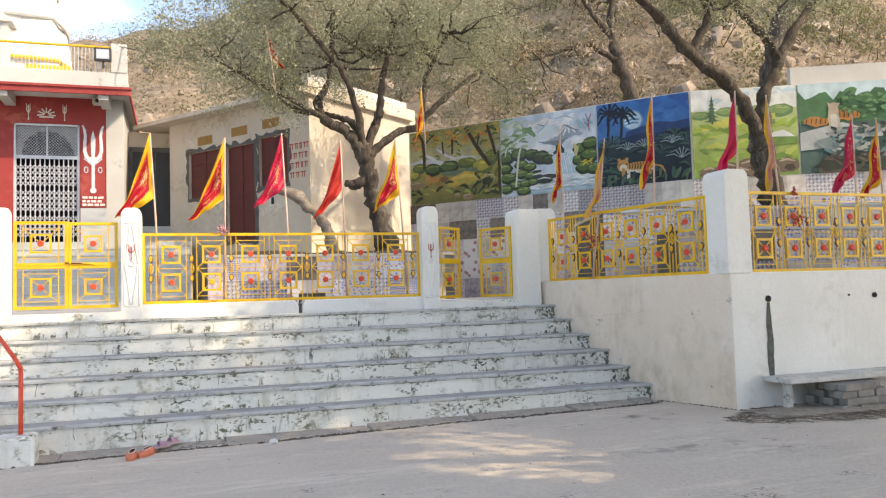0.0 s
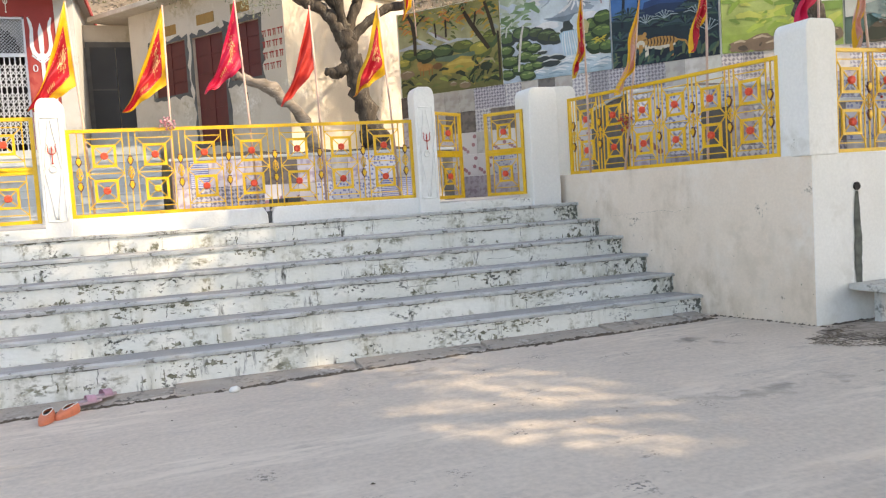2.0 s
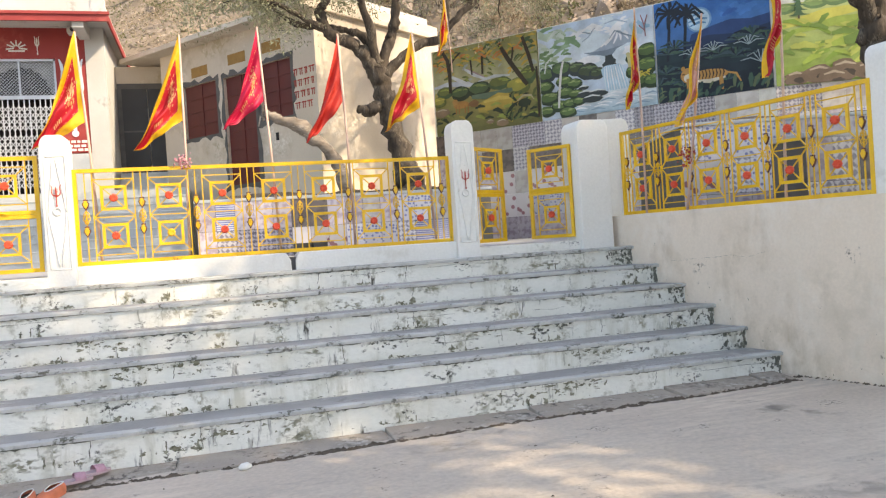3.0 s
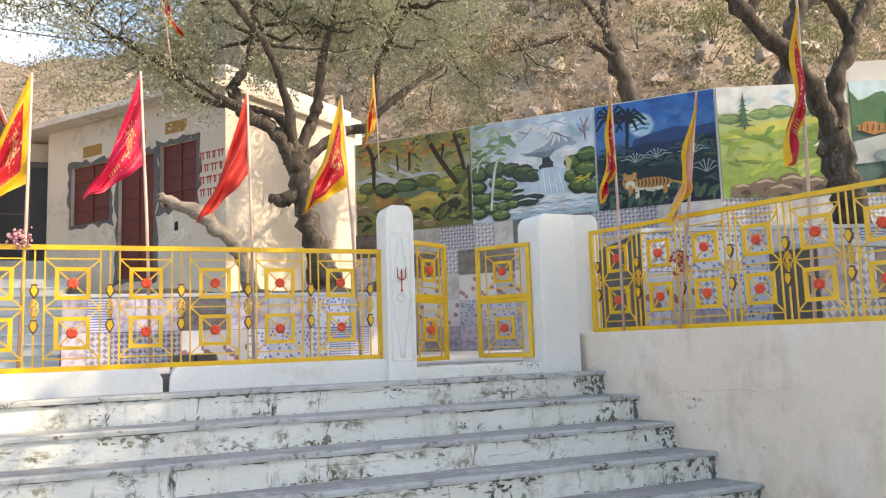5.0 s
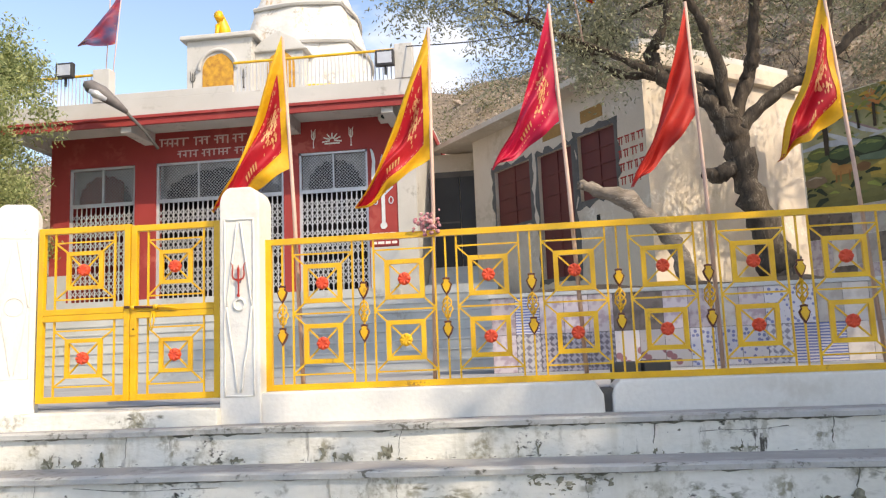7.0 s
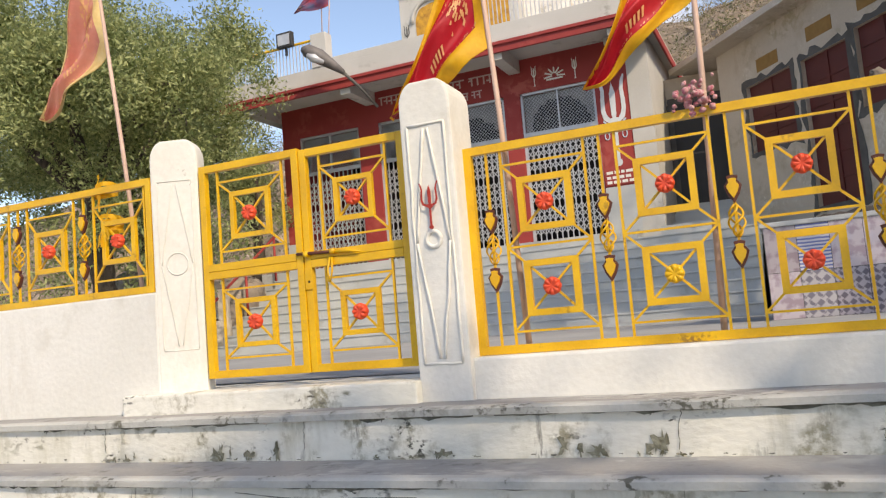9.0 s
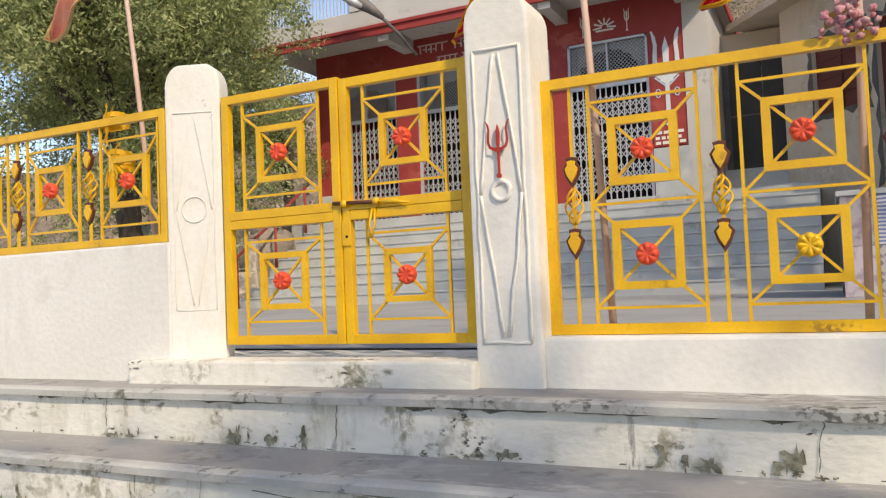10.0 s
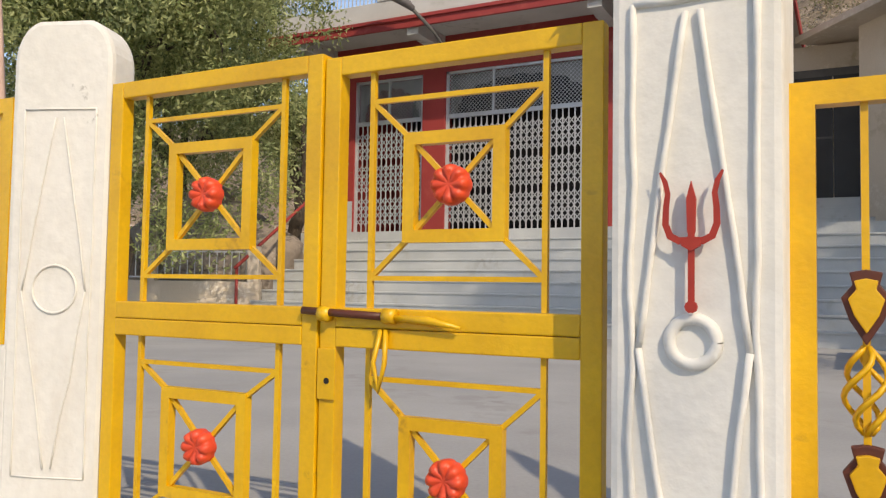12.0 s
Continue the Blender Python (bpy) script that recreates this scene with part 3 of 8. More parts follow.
def ornament(ob, x, z0, z1, zc):
    link_bar(ob, (x, z0), (x, z1), 0.010, "spindle")
    part("twisted_basket", TWIST, ob, pose(x, 0, zc))
    for z in (zc + 0.115, zc - 0.125):
        leaf = part("spear_leaf", LEAF_B, ob, pose(x, -0.006, z), "brown and yellow spear leaf")
        part("leaf_face", LEAF_Y, leaf, pose(0, -0.004, 0.002))


def railing(m, length, h, cells, label, rows=2, yellow_at=None, tail=True):
    """A railing of cells, each with one or two square motifs, parted by spindles; its foot at z = 0."""
    ob = thing("railing", m, label, "railing", "yellow railings")
    W = 0.034
    part("bottom_rail", unit_bar(W, 0.03, length), ob, pose(0, 0, W / 2))
    part("top_rail", unit_bar(W, 0.03, length), ob, pose(0, 0, h - W / 2))
    for x in (0, length - W):
        part("end_post", Shape().box(x, -0.015, W, x + W, 0.015, h - W).mesh("end_post", M_YELLOW), ob)
    gap = 0.125 * length / 3.52
    spindles = cells + 1 if tail else cells
    cw = (length - 2 * W - gap * spindles - (0 if tail else 0.02)) / cells
    hh = (h - 2 * W) / 4 - 0.028 if rows == 2 else (h - 2 * W) / 2 - 0.06
    zm = h / 2 - 0.005
    for c in range(cells):
        x0 = W + gap + c * (cw + gap)
        x1 = x0 + cw
        for x in (x0, x1):
            link_bar(ob, (x, W), (x, h - W), 0.010, "upright")
        for z in (zm - 2 * hh, zm, zm + 2 * hh) if rows == 2 else (zm - hh, zm + hh):
            link_bar(ob, (x0, z), (x1, z), 0.009, "crossbar")
        for k, z in enumerate((zm - hh, zm + hh) if rows == 2 else (zm,)):
            rose = ROSE_Y if yellow_at == (c, k) else ROSE
            square_motif(ob, (x0 + x1) / 2, z, cw / 2, hh, RING_S if cw > 0.3 else RING_G, 0.112 if cw > 0.3 else 0.082, rose)
    for c in range(spindles):
        ornament(ob, W + gap / 2 + c * (cw + gap), W, h - W, zm)
    return ob


def gate_leaf(m, w, h, label, hand=1, hasp=False, ring=0.094):
    """A gate leaf hung at x = 0; hand -1 mirrors it."""
    ob = thing("gate_leaf", m, label, "gate", "yellow gate leaves")
    W = 0.036
    for name, x0, z0, x1, z1 in (("bottom_rail", W, 0, w - W, W), ("top_rail", W, h - W, w - W, h), ("hinge_stile", 0, 0, W, h), ("meeting_stile", w - W, 0, w, h)):
        part(name, Shape().box(min(hand * x0, hand * x1), -0.016, z0, max(hand * x0, hand * x1), 0.016, z1).mesh(name, M_YELLOW, bevel=0.003), ob)
    zm = 0.508
    for dz in (-0.0185, 0.0185):
        part("lock_rail", Shape().box(min(hand * W, hand * (w - W)), -0.017, zm + dz - 0.018, max(hand * W, hand * (w - W)), 0.017, zm + dz + 0.018).mesh("lock_rail", M_YELLOW, bevel=0.003), ob)
    for z0, z1 in ((W, zm - 0.037), (zm + 0.037, h - W)):
        cx, cz = w / 2, (z0 + z1) / 2
        hw = w / 2 - W - 0.065
        hh = (z1 - z0) / 2 - 0.055
        for x in (cx - hw, cx + hw):
            link_bar(ob, (hand * x, z0), (hand * x, z1), 0.010, "upright")
        for z in (cz - hh, cz + hh):
            link_bar(ob, (hand * cx - hw, z), (hand * cx + hw, z), 0.009, "crossbar")
        square_motif(ob, hand * cx, cz, hw, hh, square_frame_mesh(ring, 0.023), ring, ROSE)
    if hasp:
        at = pose(-w, 0, 0)
        s = Shape().tube([(-0.03, -0.03, zm + 0.03), (0.17, -0.03, zm + 0.022)], 0.0075, 8)
        part("bolt", s.mesh("bolt", M_BROWN, True), ob, at, label="brown sliding bolt")
        s = Shape().tube([(0.16, -0.03, zm + 0.022), (0.24, -0.028, zm + 0.018), (0.30, -0.03, zm + 0.008)], [0.006, 0.008, 0.003], 7)
        part("bolt_handle", s.mesh("bolt_handle", M_YELLOW, True), ob, at)
        for x in (0.01, 0.15):
            s = Shape().tube([(x, -0.03, zm + 0.025), (x + 0.022, -0.03, zm + 0.024)], 0.014, 9)
            part("bolt_ring", s.mesh("bolt_ring", M_YELLOW, True), ob, at)
        s = Shape().tube([(0.14, -0.024, zm), (0.128, -0.03, zm - 0.06), (0.14, -0.03, zm - 0.11), (0.152, -0.03, zm - 0.06), (0.15, -0.024, zm)], 0.005, 6)
        part("bolt_loop", s.mesh("bolt_loop", M_YELLOW, True), ob, at)
        s = Shape().box(0.0, -0.022, zm - 0.135, 0.04, -0.017, zm - 0.04)
        part("hasp_plate", s.mesh("hasp_plate", M_YELLOW, bevel=0.002), ob, at)
        s = Shape().tube([(0.022, -0.0235, zm - 0.10), (0.022, -0.0205, zm - 0.10)], 0.006, 8)
        part("keyhole", s.mesh("keyhole", M_DARK), ob, at)
    return ob


railing(pose(1.352, FENCE_Y, 1.297), 3.50, 0.862, 7, "yellow wrought-iron railing with orange flowers on a white plinth", yellow_at=(1, 0))
railing(pose(-4.285, 10.62, 1.712), 3.99, 0.57, 8, "low yellow wrought-iron railing with orange flowers on the parapet", rows=1, tail=False)
R1_A, R1_B = (7.31, 7.80), (6.70, 10.50)
railing(along(R1_B, R1_A, 1.45), dist2(R1_A, R1_B), 0.87, 6, "slanted yellow wrought-iron railing with orange flowers on the flank wall")
railing(along((7.63, 7.63), (10.74, 7.73), 1.45), 3.11, 0.90, 7, "yellow wrought-iron railing with orange flowers on the front wall")
railing(along((11.06, 7.74), (15.0, 7.86), 1.45), 3.9, 0.90, 9, "yellow wrought-iron railing with orange flowers on the front wall")
gate_leaf(pose(-0.043, 10.685, 1.272), 0.576, 1.030, "closed yellow iron gate leaf with orange flowers", ring=0.114)
gate_leaf(pose(1.079, 10.69, 1.272), 0.543, 1.020, "closed yellow iron gate leaf with a sliding bolt", hand=-1, hasp=True, ring=0.10)
gate_leaf(pose(5.09, 10.66, 1.26, 0, 0, 34), 0.52, 0.98, "yellow iron gate leaf standing open")
gate_leaf(pose(6.19, 10.66, 1.26, 0, 0, -56), 0.54, 0.98, "yellow iron gate leaf standing open", hand=-1)


# ---- temple ----
TY = 23.0          # front wall
TF = 2.92          # porch floor


def build_temple():
    t = thing("temple", pose(0, 0, 0), "red-painted shrine building with steel grille doors and a white roof parapet", "building")
    doors = [(-7.6, -6.02), (-5.52, -2.55), (-2.2, -0.65)]
    xs = [-8.05] + [v for d in doors for v in d] + [0.0]
    for i in range(0, len(xs), 2):
        part("wall", Shape().box(xs[i], TY, TERRACE, xs[i + 1], TY + 0.3, 6.75).mesh("wall", M_REDWALL), t)
    for a, b in doors:
        part("wall", Shape().box(a, TY, 6.05, b, TY + 0.3, 6.75).mesh("wall", M_REDWALL), t)
    part("side_wall", Shape().box(0.0, TY - 0.02, TERRACE, 0.42, 26, 6.75).mesh("side_wall", M_DIMWHITE), t)
    part("side_wall", Shape().box(-8.05, TY + 0.3, TERRACE, -7.75, 30, 6.75).mesh("side_wall", M_REDWALL), t)
    part("back_wall", Shape().box(-8.05, 29.7, TERRACE, 0.42, 30, 6.75).mesh("back_wall", M_WHITE), t)
    # black backing sheet that paints the unlit room behind the grilles
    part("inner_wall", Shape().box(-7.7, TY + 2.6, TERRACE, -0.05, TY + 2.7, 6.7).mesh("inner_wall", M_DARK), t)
    part("plinth_band", Shape().box(-8.07, TY - 0.015, TERRACE, -7.62, TY - 0.002, 3.6).mesh("plinth_band", M_MARBLE), t)
    part("plinth_band", Shape().box(-0.63, TY - 0.015, TERRACE, 0.0, TY - 0.002, 3.85).mesh("plinth_band", M_MARBLE), t)
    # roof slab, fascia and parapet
    part("roof", Shape().box(-8.9, 21.9, 6.75, 0.62, 30, 6.9).mesh("roof", M_DIMWHITE), t)
    part("fascia", Shape().box(-8.94, 21.84, 6.60, 0.66, 21.9, 6.74).mesh("fascia", M_REDWALL), t, label="red fascia under the roof edge")
    part("fascia_edge", Shape().box(-8.97, 21.80, 6.74, 0.69, 21.9, 6.80).mesh("fascia_edge", M_REDWALL), t)
    part("fascia_side", Shape().box(0.62, 21.9, 6.60, 0.66, 27, 6.76).mesh("fascia_side", M_REDWALL), t)
    part("parapet", Shape().box(-8.9, 21.95, 6.9, 0.6, 22.1, 7.20).mesh("parapet", M_DIMWHITE, bevel=0.01), t)
    part("parapet", Shape().box(-6.4, 21.96, 7.2, -3.3, 22.12, 7.36).mesh("parapet", M_DIMWHITE, bevel=0.01), t)
    for x in (-6.45, 0.2):
        part("parapet_post", Shape().box(x, 21.93, 7.2, x + 0.38, 22.2, 7.95).mesh("parapet_post", M_DIMWHITE, bevel=0.015), t)
    for a, b in ((-3.3, 0.2), (-8.9, -6.45)):
        rail = part("roof_railing", Shape().tube([(a, 22.03, 7.86), (b, 22.03, 7.86)], 0.03, 7).mesh("roof_railing", M_YELLOW if a < -2 else M_STEEL), t)
        n = int((b - a) / 0.085)
        bal = Shape().tube([(0, 0, 0), (0, 0, 0.62)], 0.012, 5).mesh("baluster", M_STEEL)
        for k in range(1, n):
            part("baluster", bal, rail, pose(a + (b - a) * k / n, 22.03, 7.2))
    # beams under the roof
    for x in (-8.3, -5.78, -2.38, -0.1):
        part("beam", Shape().box(x, 21.92, 6.48, x + 0.24, TY, 6.748).mesh("beam", M_DIMWHITE), t)
    # doors: transom with a cusped arch mesh above a folding grille
    for a, b in doors:
        d = part("grille_door", Shape().box(a, TY + 0.05, 5.14, b, TY + 0.10, 5.22).mesh("grille_door", M_STEEL), t, label="silver steel folding grille door below a mesh fanlight")
        for x in (a, b - 0.05):
            part("jamb", Shape().box(x, TY + 0.04, TF, x + 0.05, TY + 0.1, 6.05).mesh("jamb", M_STEEL), d)
        part("head", Shape().box(a, TY + 0.04, 6.0, b, TY + 0.1, 6.05).mesh("head", M_STEEL), d)
        w = b - a
        # cusped fanlight: pale spandrel, its shade painted in grey, with a scalloped lower edge
        n = 9
        out = [(a + 0.05, 6.0)]
        out.append((a + 0.05, 5.22))
        cx = (a + b) / 2
        for k in range(n):
            for j in range(5):
                ang = math.pi - math.pi * (k + j / 5) / n
                r = 1 + 0.09 * math.sin(j / 5 * math.pi)
                out.append((cx + (w / 2 - 0.16) * 0.96 * r * math.cos(ang), 5.24 + 0.60 * r * math.sin(ang)))
        out += [(b - 0.05, 5.22), (b - 0.05, 6.0)]
        sp = Shape()
        verts = []
        top = 6.0
        for x, z in out[1:-1]:
            verts += [(x, TY + 0.135, z), (x, TY + 0.135, top)]
        k = len(out) - 2
        sp.add(verts, [(2 * i, 2 * i + 2, 2 * i + 3, 2 * i + 1) for i in range(k - 1)])
        part("spandrel", sp.mesh("spandrel", M_SHADEDPLASTER), d, label="pale plaster arch with its shade painted grey and a cusped edge behind the mesh")
        mesh = Shape()
        step = 0.075
        for i in range(int((w + 0.8) / step)):
            for sg in (1, -1):
                x0 = a - 0.8 + i * step if sg > 0 else a + i * step
                p, q = [x0, 5.22], [x0 + sg * 0.78, 6.0]
                lo, hi = a + 0.05, b - 0.05
                f0 = max(0, min(1, ((lo if sg > 0 else hi) - p[0]) / (q[0] - p[0])))
                f1 = max(0, min(1, ((hi if sg > 0 else lo) - p[0]) / (q[0] - p[0])))
                if f1 - f0 > 0.02:
                    mesh.beam((p[0] + (q[0] - p[0]) * f0, TY + 0.10, 5.22 + 0.78 * f0), (p[0] + (q[0] - p[0]) * f1, TY + 0.10, 5.22 + 0.78 * f1), 0.008, 0.005)
        tagged(part("wire_mesh", mesh.mesh("wire_mesh", M_STEEL), d), kind="stuff")
        for x in ([cx] if w < 2 else [a + w / 3, a + 2 * w / 3]):
            part("mullion", Shape().box(x - 0.018, TY + 0.04, 5.22, x + 0.018, TY + 0.09, 6.0).mesh("mullion", M_STEEL), d)
        # folding grille
        n = int(w / 0.115)
        up = Shape().box(-0.011, -0.01, 0, 0.011, 0.01, 5.14 - TF).mesh("picket", M_STEEL)
        cr = Shape()
        dx = (w - 0.1) / n
        for i in range(n):
            for r in range(3):
                zb = 0.18 + r * 0.66
                for s_ in range(4):
                    z = zb + s_ * 0.14
                    cr.beam((a + 0.05 + i * dx, TY + 0.055, TF + z), (a + 0.05 + (i + 1) * dx, TY + 0.055, TF + z + 0.14), 0.016, 0.006)
                    cr.beam((a + 0.05 + i * dx, TY + 0.055, TF + z + 0.14), (a + 0.05 + (i + 1) * dx, TY + 0.055, TF + z), 0.016, 0.006)
        tagged(part("lattice", cr.mesh("lattice", M_STEEL), d), kind="stuff")
        for i in range(n + 1):
            part("picket", up, d, pose(a + 0.05 + i * dx, TY + 0.07, TF))
    # porch floor and steps
    part("porch_floor", Shape().box(-8.4, 22.35, TERRACE, 0.0, TY + 2.6, TF).mesh("porch_floor", M_MARBLE), t)
    for k in range(8):
        z = TF - 0.188 * (k + 1)
        part("step", Shape().box(-7.85, 22.35 - 0.30 * (k + 1), TERRACE - 0.1, 2.1, 22.36, z - 0.03).mesh("step", M_MARBLE), t)
        part("step_edge", Shape().box(-7.85, 22.33 - 0.30 * (k + 1), z - 0.03, 2.1, 22.36, z).mesh("step_edge", M_MARBLE, bevel=0.006), t)
    # painted emblems: panel with a trident, roundel motifs and lettering bars
    part("trident_panel", Shape().box(-0.60, TY - 0.012, 3.95, -0.04, TY - 0.002, 6.3).mesh("trident_panel", M_REDWALL), t)
    part("trident_emblem", trident(1.75, 0.46, M_TRIDENT), t, pose(-0.32, TY - 0.01, 4.28), "white and blue painted trident")
    s = Shape()
    for sg in (-1, 1):
        for k in range(3):
            s.beam((-0.32 + sg * 0.04, TY - 0.018 - 0.0006 * k, 5.0 + 0.05 * k), (-0.32 + sg * (0.22 - 0.03 * k), TY - 0.018 - 0.0006 * k, 5.16 + 0.06 * k), 0.032, 0.006)
        s.tube([(-0.32 + sg * (0.17 + 0.045 * math.cos(k * math.pi / 6)), TY - 0.018, 4.86 + 0.075 * math.sin(k * math.pi / 6)) for k in range(13)], 0.012, 5, False)
    part("wing_emblem", s.mesh("wing_emblem", M_PALEBLUE), t, label="pale blue painted wings and rings")
    for x in (-1.85, -1.0):
        part("spear_emblem", trident(0.42, 0.09, M_WHITE), t, pose(x, TY, 6.14))
    s = Shape()
    for k in range(7):
        a = math.pi * k / 6
        s.beam((-1.43 + 0.05 * math.cos(a), TY - 0.006, 6.28 + 0.05 * math.sin(a)), (-1.43 + 0.22 * math.cos(a), TY - 0.006, 6.26 + 0.2 * math.sin(a)), 0.03, 0.006)
    s.beam((-1.6, TY - 0.006, 6.22), (-1.26, TY - 0.006, 6.22), 0.035, 0.006)
    part("crest_emblem", s.mesh("crest_emblem", M_WHITE), t)

    def lettering(x0, x1, z, h, mat):
        """Unreadable painted writing as bars: words under a head line."""
        rnd = random.Random(int((x0 + z) * 100))
        s = Shape()
        x = x0
        while x < x1 - h:
            wd = min(rnd.uniform(1.6, 4.2) * h, x1 - x)
            s.box(x, TY - 0.008, z + h * 0.86, x + wd, TY - 0.001, z + h)
            u = x + h * 0.25
            while u < x + wd - h * 0.1:
                s.box(u, TY - 0.008, z + rnd.uniform(0, 0.15) * h, u + h * 0.17, TY - 0.001, z + h * 0.86)
                if rnd.random() < 0.7:
                    zz = z + rnd.uniform(0.25, 0.6) * h
                    s.box(u - h * 0.3, TY - 0.008, zz, u, TY - 0.001, zz + h * 0.15)
                u += h * rnd.uniform(0.55, 0.8)
            x += wd + h * 0.5
        return s.mesh("lettering", mat)
    part("lettering", lettering(-5.45, -2.75, 6.40, 0.20, M_PALEPINK), t)
    part("lettering", lettering(-5.0, -3.0, 6.13, 0.17, M_PALEPINK), t)
    part("notice_board", Shape().box(-0.62, TY - 0.03, 3.88, -0.02, TY - 0.014, 4.22).mesh("notice_board", M_REDWALL), t)
    for z in (4.10, 4.00, 3.91):
        s = Shape()
        rnd = random.Random(int(z * 100))
        x = -0.58
        while x < -0.1:
            w = rnd.uniform(0.05, 0.14)
            s.box(x, TY - 0.036, z, x + w, TY - 0.03, z + 0.055)
            x += w + 0.03
        part("lettering", s.mesh("lettering", M_WHITE), t)
    return t


build_temple()


def build_tower():
    """The white spire on the roof with its niches."""
    t = thing("spire", pose(0, 0, 0), "white curved temple spire with yellow niches on the roof", "tower")
    s = Shape()
    n = 40
    prof = [(2.05, 6.9), (2.05, 8.5), (2.0, 8.6), (1.92, 9.3), (1.72, 10.2), (1.42, 11.2), (1.0, 12.3), (0.62, 13.1), (0.5, 13.4), (0.75, 13.55), (0.6, 13.9), (0.15, 14.2), (0.05, 14.8)]
    v = []
    for r, z in prof:
        for k in range(n):
            a = 2 * math.pi * k / n
            q = max(abs(math.cos(a)), abs(math.sin(a)))
            rr = r * (0.45 + 0.55 / q * 0.86) * (1 + 0.02 * math.cos(8 * a))
            v.append((-3.2 + rr * math.cos(a), 27.6 + rr * math.sin(a), z))
    s.add(v, [(i * n + k, i * n + (k + 1) % n, (i + 1) * n + (k + 1) % n, (i + 1) * n + k) for i in range(len(prof) - 1) for k in range(n)])
    part("spire_body", s.mesh("spire_body", M_SPIRE, True), t)
    for z, r in ((8.55, 2.12), (9.9, 1.86), (11.1, 1.52)):
        s = Shape()
        pts = []
        for k in range(41):
            a = 2 * math.pi * k / 40
            q = max(abs(math.cos(a)), abs(math.sin(a)))
            pts.append((-3.2 + r * (0.45 + 0.473 / q) * math.cos(a), 27.6 + r * (0.45 + 0.473 / q) * math.sin(a), z))
        part("band", s.tube(pts, 0.06, 5, False).mesh("band", M_YELLOW if z < 9 else M_DIMWHITE), t)

    def arch(cx, w, z0, z1, y0, y1):
        out = [(cx - w / 2, z0), (cx + w / 2, z0)]
        for k in range(13):
            a = math.pi * k / 12
            out.append((cx + w / 2 * math.cos(a), z1 - w / 2 + w / 2 * math.sin(a) * (1 + 0.06 * math.sin(6 * a))))
        return Shape().prism(out, y0, y1)
    # corner niche with a painted panel and a small seated lion figure on top
    k = thing("roof_shrine", pose(0, 0, 0), "small white roof shrine with a yellow arched niche", "shrine")
    part("body", Shape().box(-5.72, 25, 6.9, -4.0, 26.3, 9.75).mesh("body", M_DIMWHITE, bevel=0.02), k)
    part("cornice", Shape().box(-5.86, 24.86, 9.75, -3.86, 26.4, 9.86).mesh("cornice", M_DIMWHITE, bevel=0.03), k)
    part("niche", arch(-4.88, 0.82, 8.15, 9.35, 24.985, 25.02).mesh("niche", M_NICHE), k, label="yellow painted arched niche")
    for x in (-5.55, -4.2):
        part("trident_emblem", trident(0.55, 0.14, M_CEMENT), k, pose(x, 25, 8.4))
    part("arch_moulding", Shape().tube([(-4.88 + 0.50 * math.cos(math.pi * i / 14), 24.97, 8.94 + 0.52 * math.sin(math.pi * i / 14)) for i in range(15)], 0.05, 6).mesh("arch_moulding", M_DIMWHITE, True), k)
    lion = Shape()
    lion.tube([(-4.85, 25.4, 9.86), (-4.86, 25.35, 10.15), (-4.9, 25.3, 10.35), (-4.92, 25.22, 10.5)], [0.2, 0.17, 0.13, 0.09], 9)
    lion.tube([(-4.92, 25.25, 10.40), (-4.92, 25.12, 10.46), (-4.92, 25, 10.40)], [0.12, 0.13, 0.07], 9)
    lion.tube([(-4.95, 25.15, 10.2), (-4.96, 25.08, 9.86)], [0.06, 0.05], 6)
    solid("lion_statue", lion, M_YELLOW, "small yellow-painted seated lion statue on the roof shrine", "statue", kind="thing", smooth=True)
    k2 = thing("roof_shrine", pose(0, 0, 0), "low white niche with a yellow recess before the spire", "shrine")
    part("body", Shape().box(-4.0, 25.3, 6.9, -2.75, 26, 9.4).mesh("body", M_DIMWHITE, bevel=0.02), k2)
    part("niche", arch(-3.32, 0.72, 8.2, 9.38, 25.28, 25.31).mesh("niche", M_NICHE), k2)
    part("gable", Shape().prism([(-4.1, 9.4), (-2.6, 9.4), (-2.9, 9.7), (-3.35, 9.95), (-3.8, 9.7)], 25.2, 26.1).mesh("gable", M_DIMWHITE, bevel=0.03), k2)
    k3 = thing("roof_shrine", pose(0, 0, 0), "low white roof niche trimmed in yellow", "shrine")
    part("body", Shape().box(-2.3, 25.6, 6.9, -1.2, 26.6, 8.3).mesh("body", M_DIMWHITE, bevel=0.02), k3)
    part("band", Shape().box(-2.35, 25.52, 8.05, -1.15, 25.6, 8.3).mesh("band", M_YELLOW, bevel=0.02), k3)


build_tower()

# floodlights, camera and street-lamp head on the temple
def floodlight(m, label):
    ob = thing("floodlight", m, label, "floodlight", "floodlights")
    part("housing", Shape().box(-0.2, -0.06, -0.17, 0.2, 0.06, 0.17).mesh("housing", M_BLACK, bevel=0.02), ob)
    part("lens", Shape().box(-0.15, -0.072, -0.12, 0.15, -0.061, 0.12).mesh("lens", M_STEEL), ob)
    part("bracket", Shape().box(-0.02, 0.0, -0.34, 0.02, 0.05, -0.15).mesh("bracket", M_BLACK), ob)


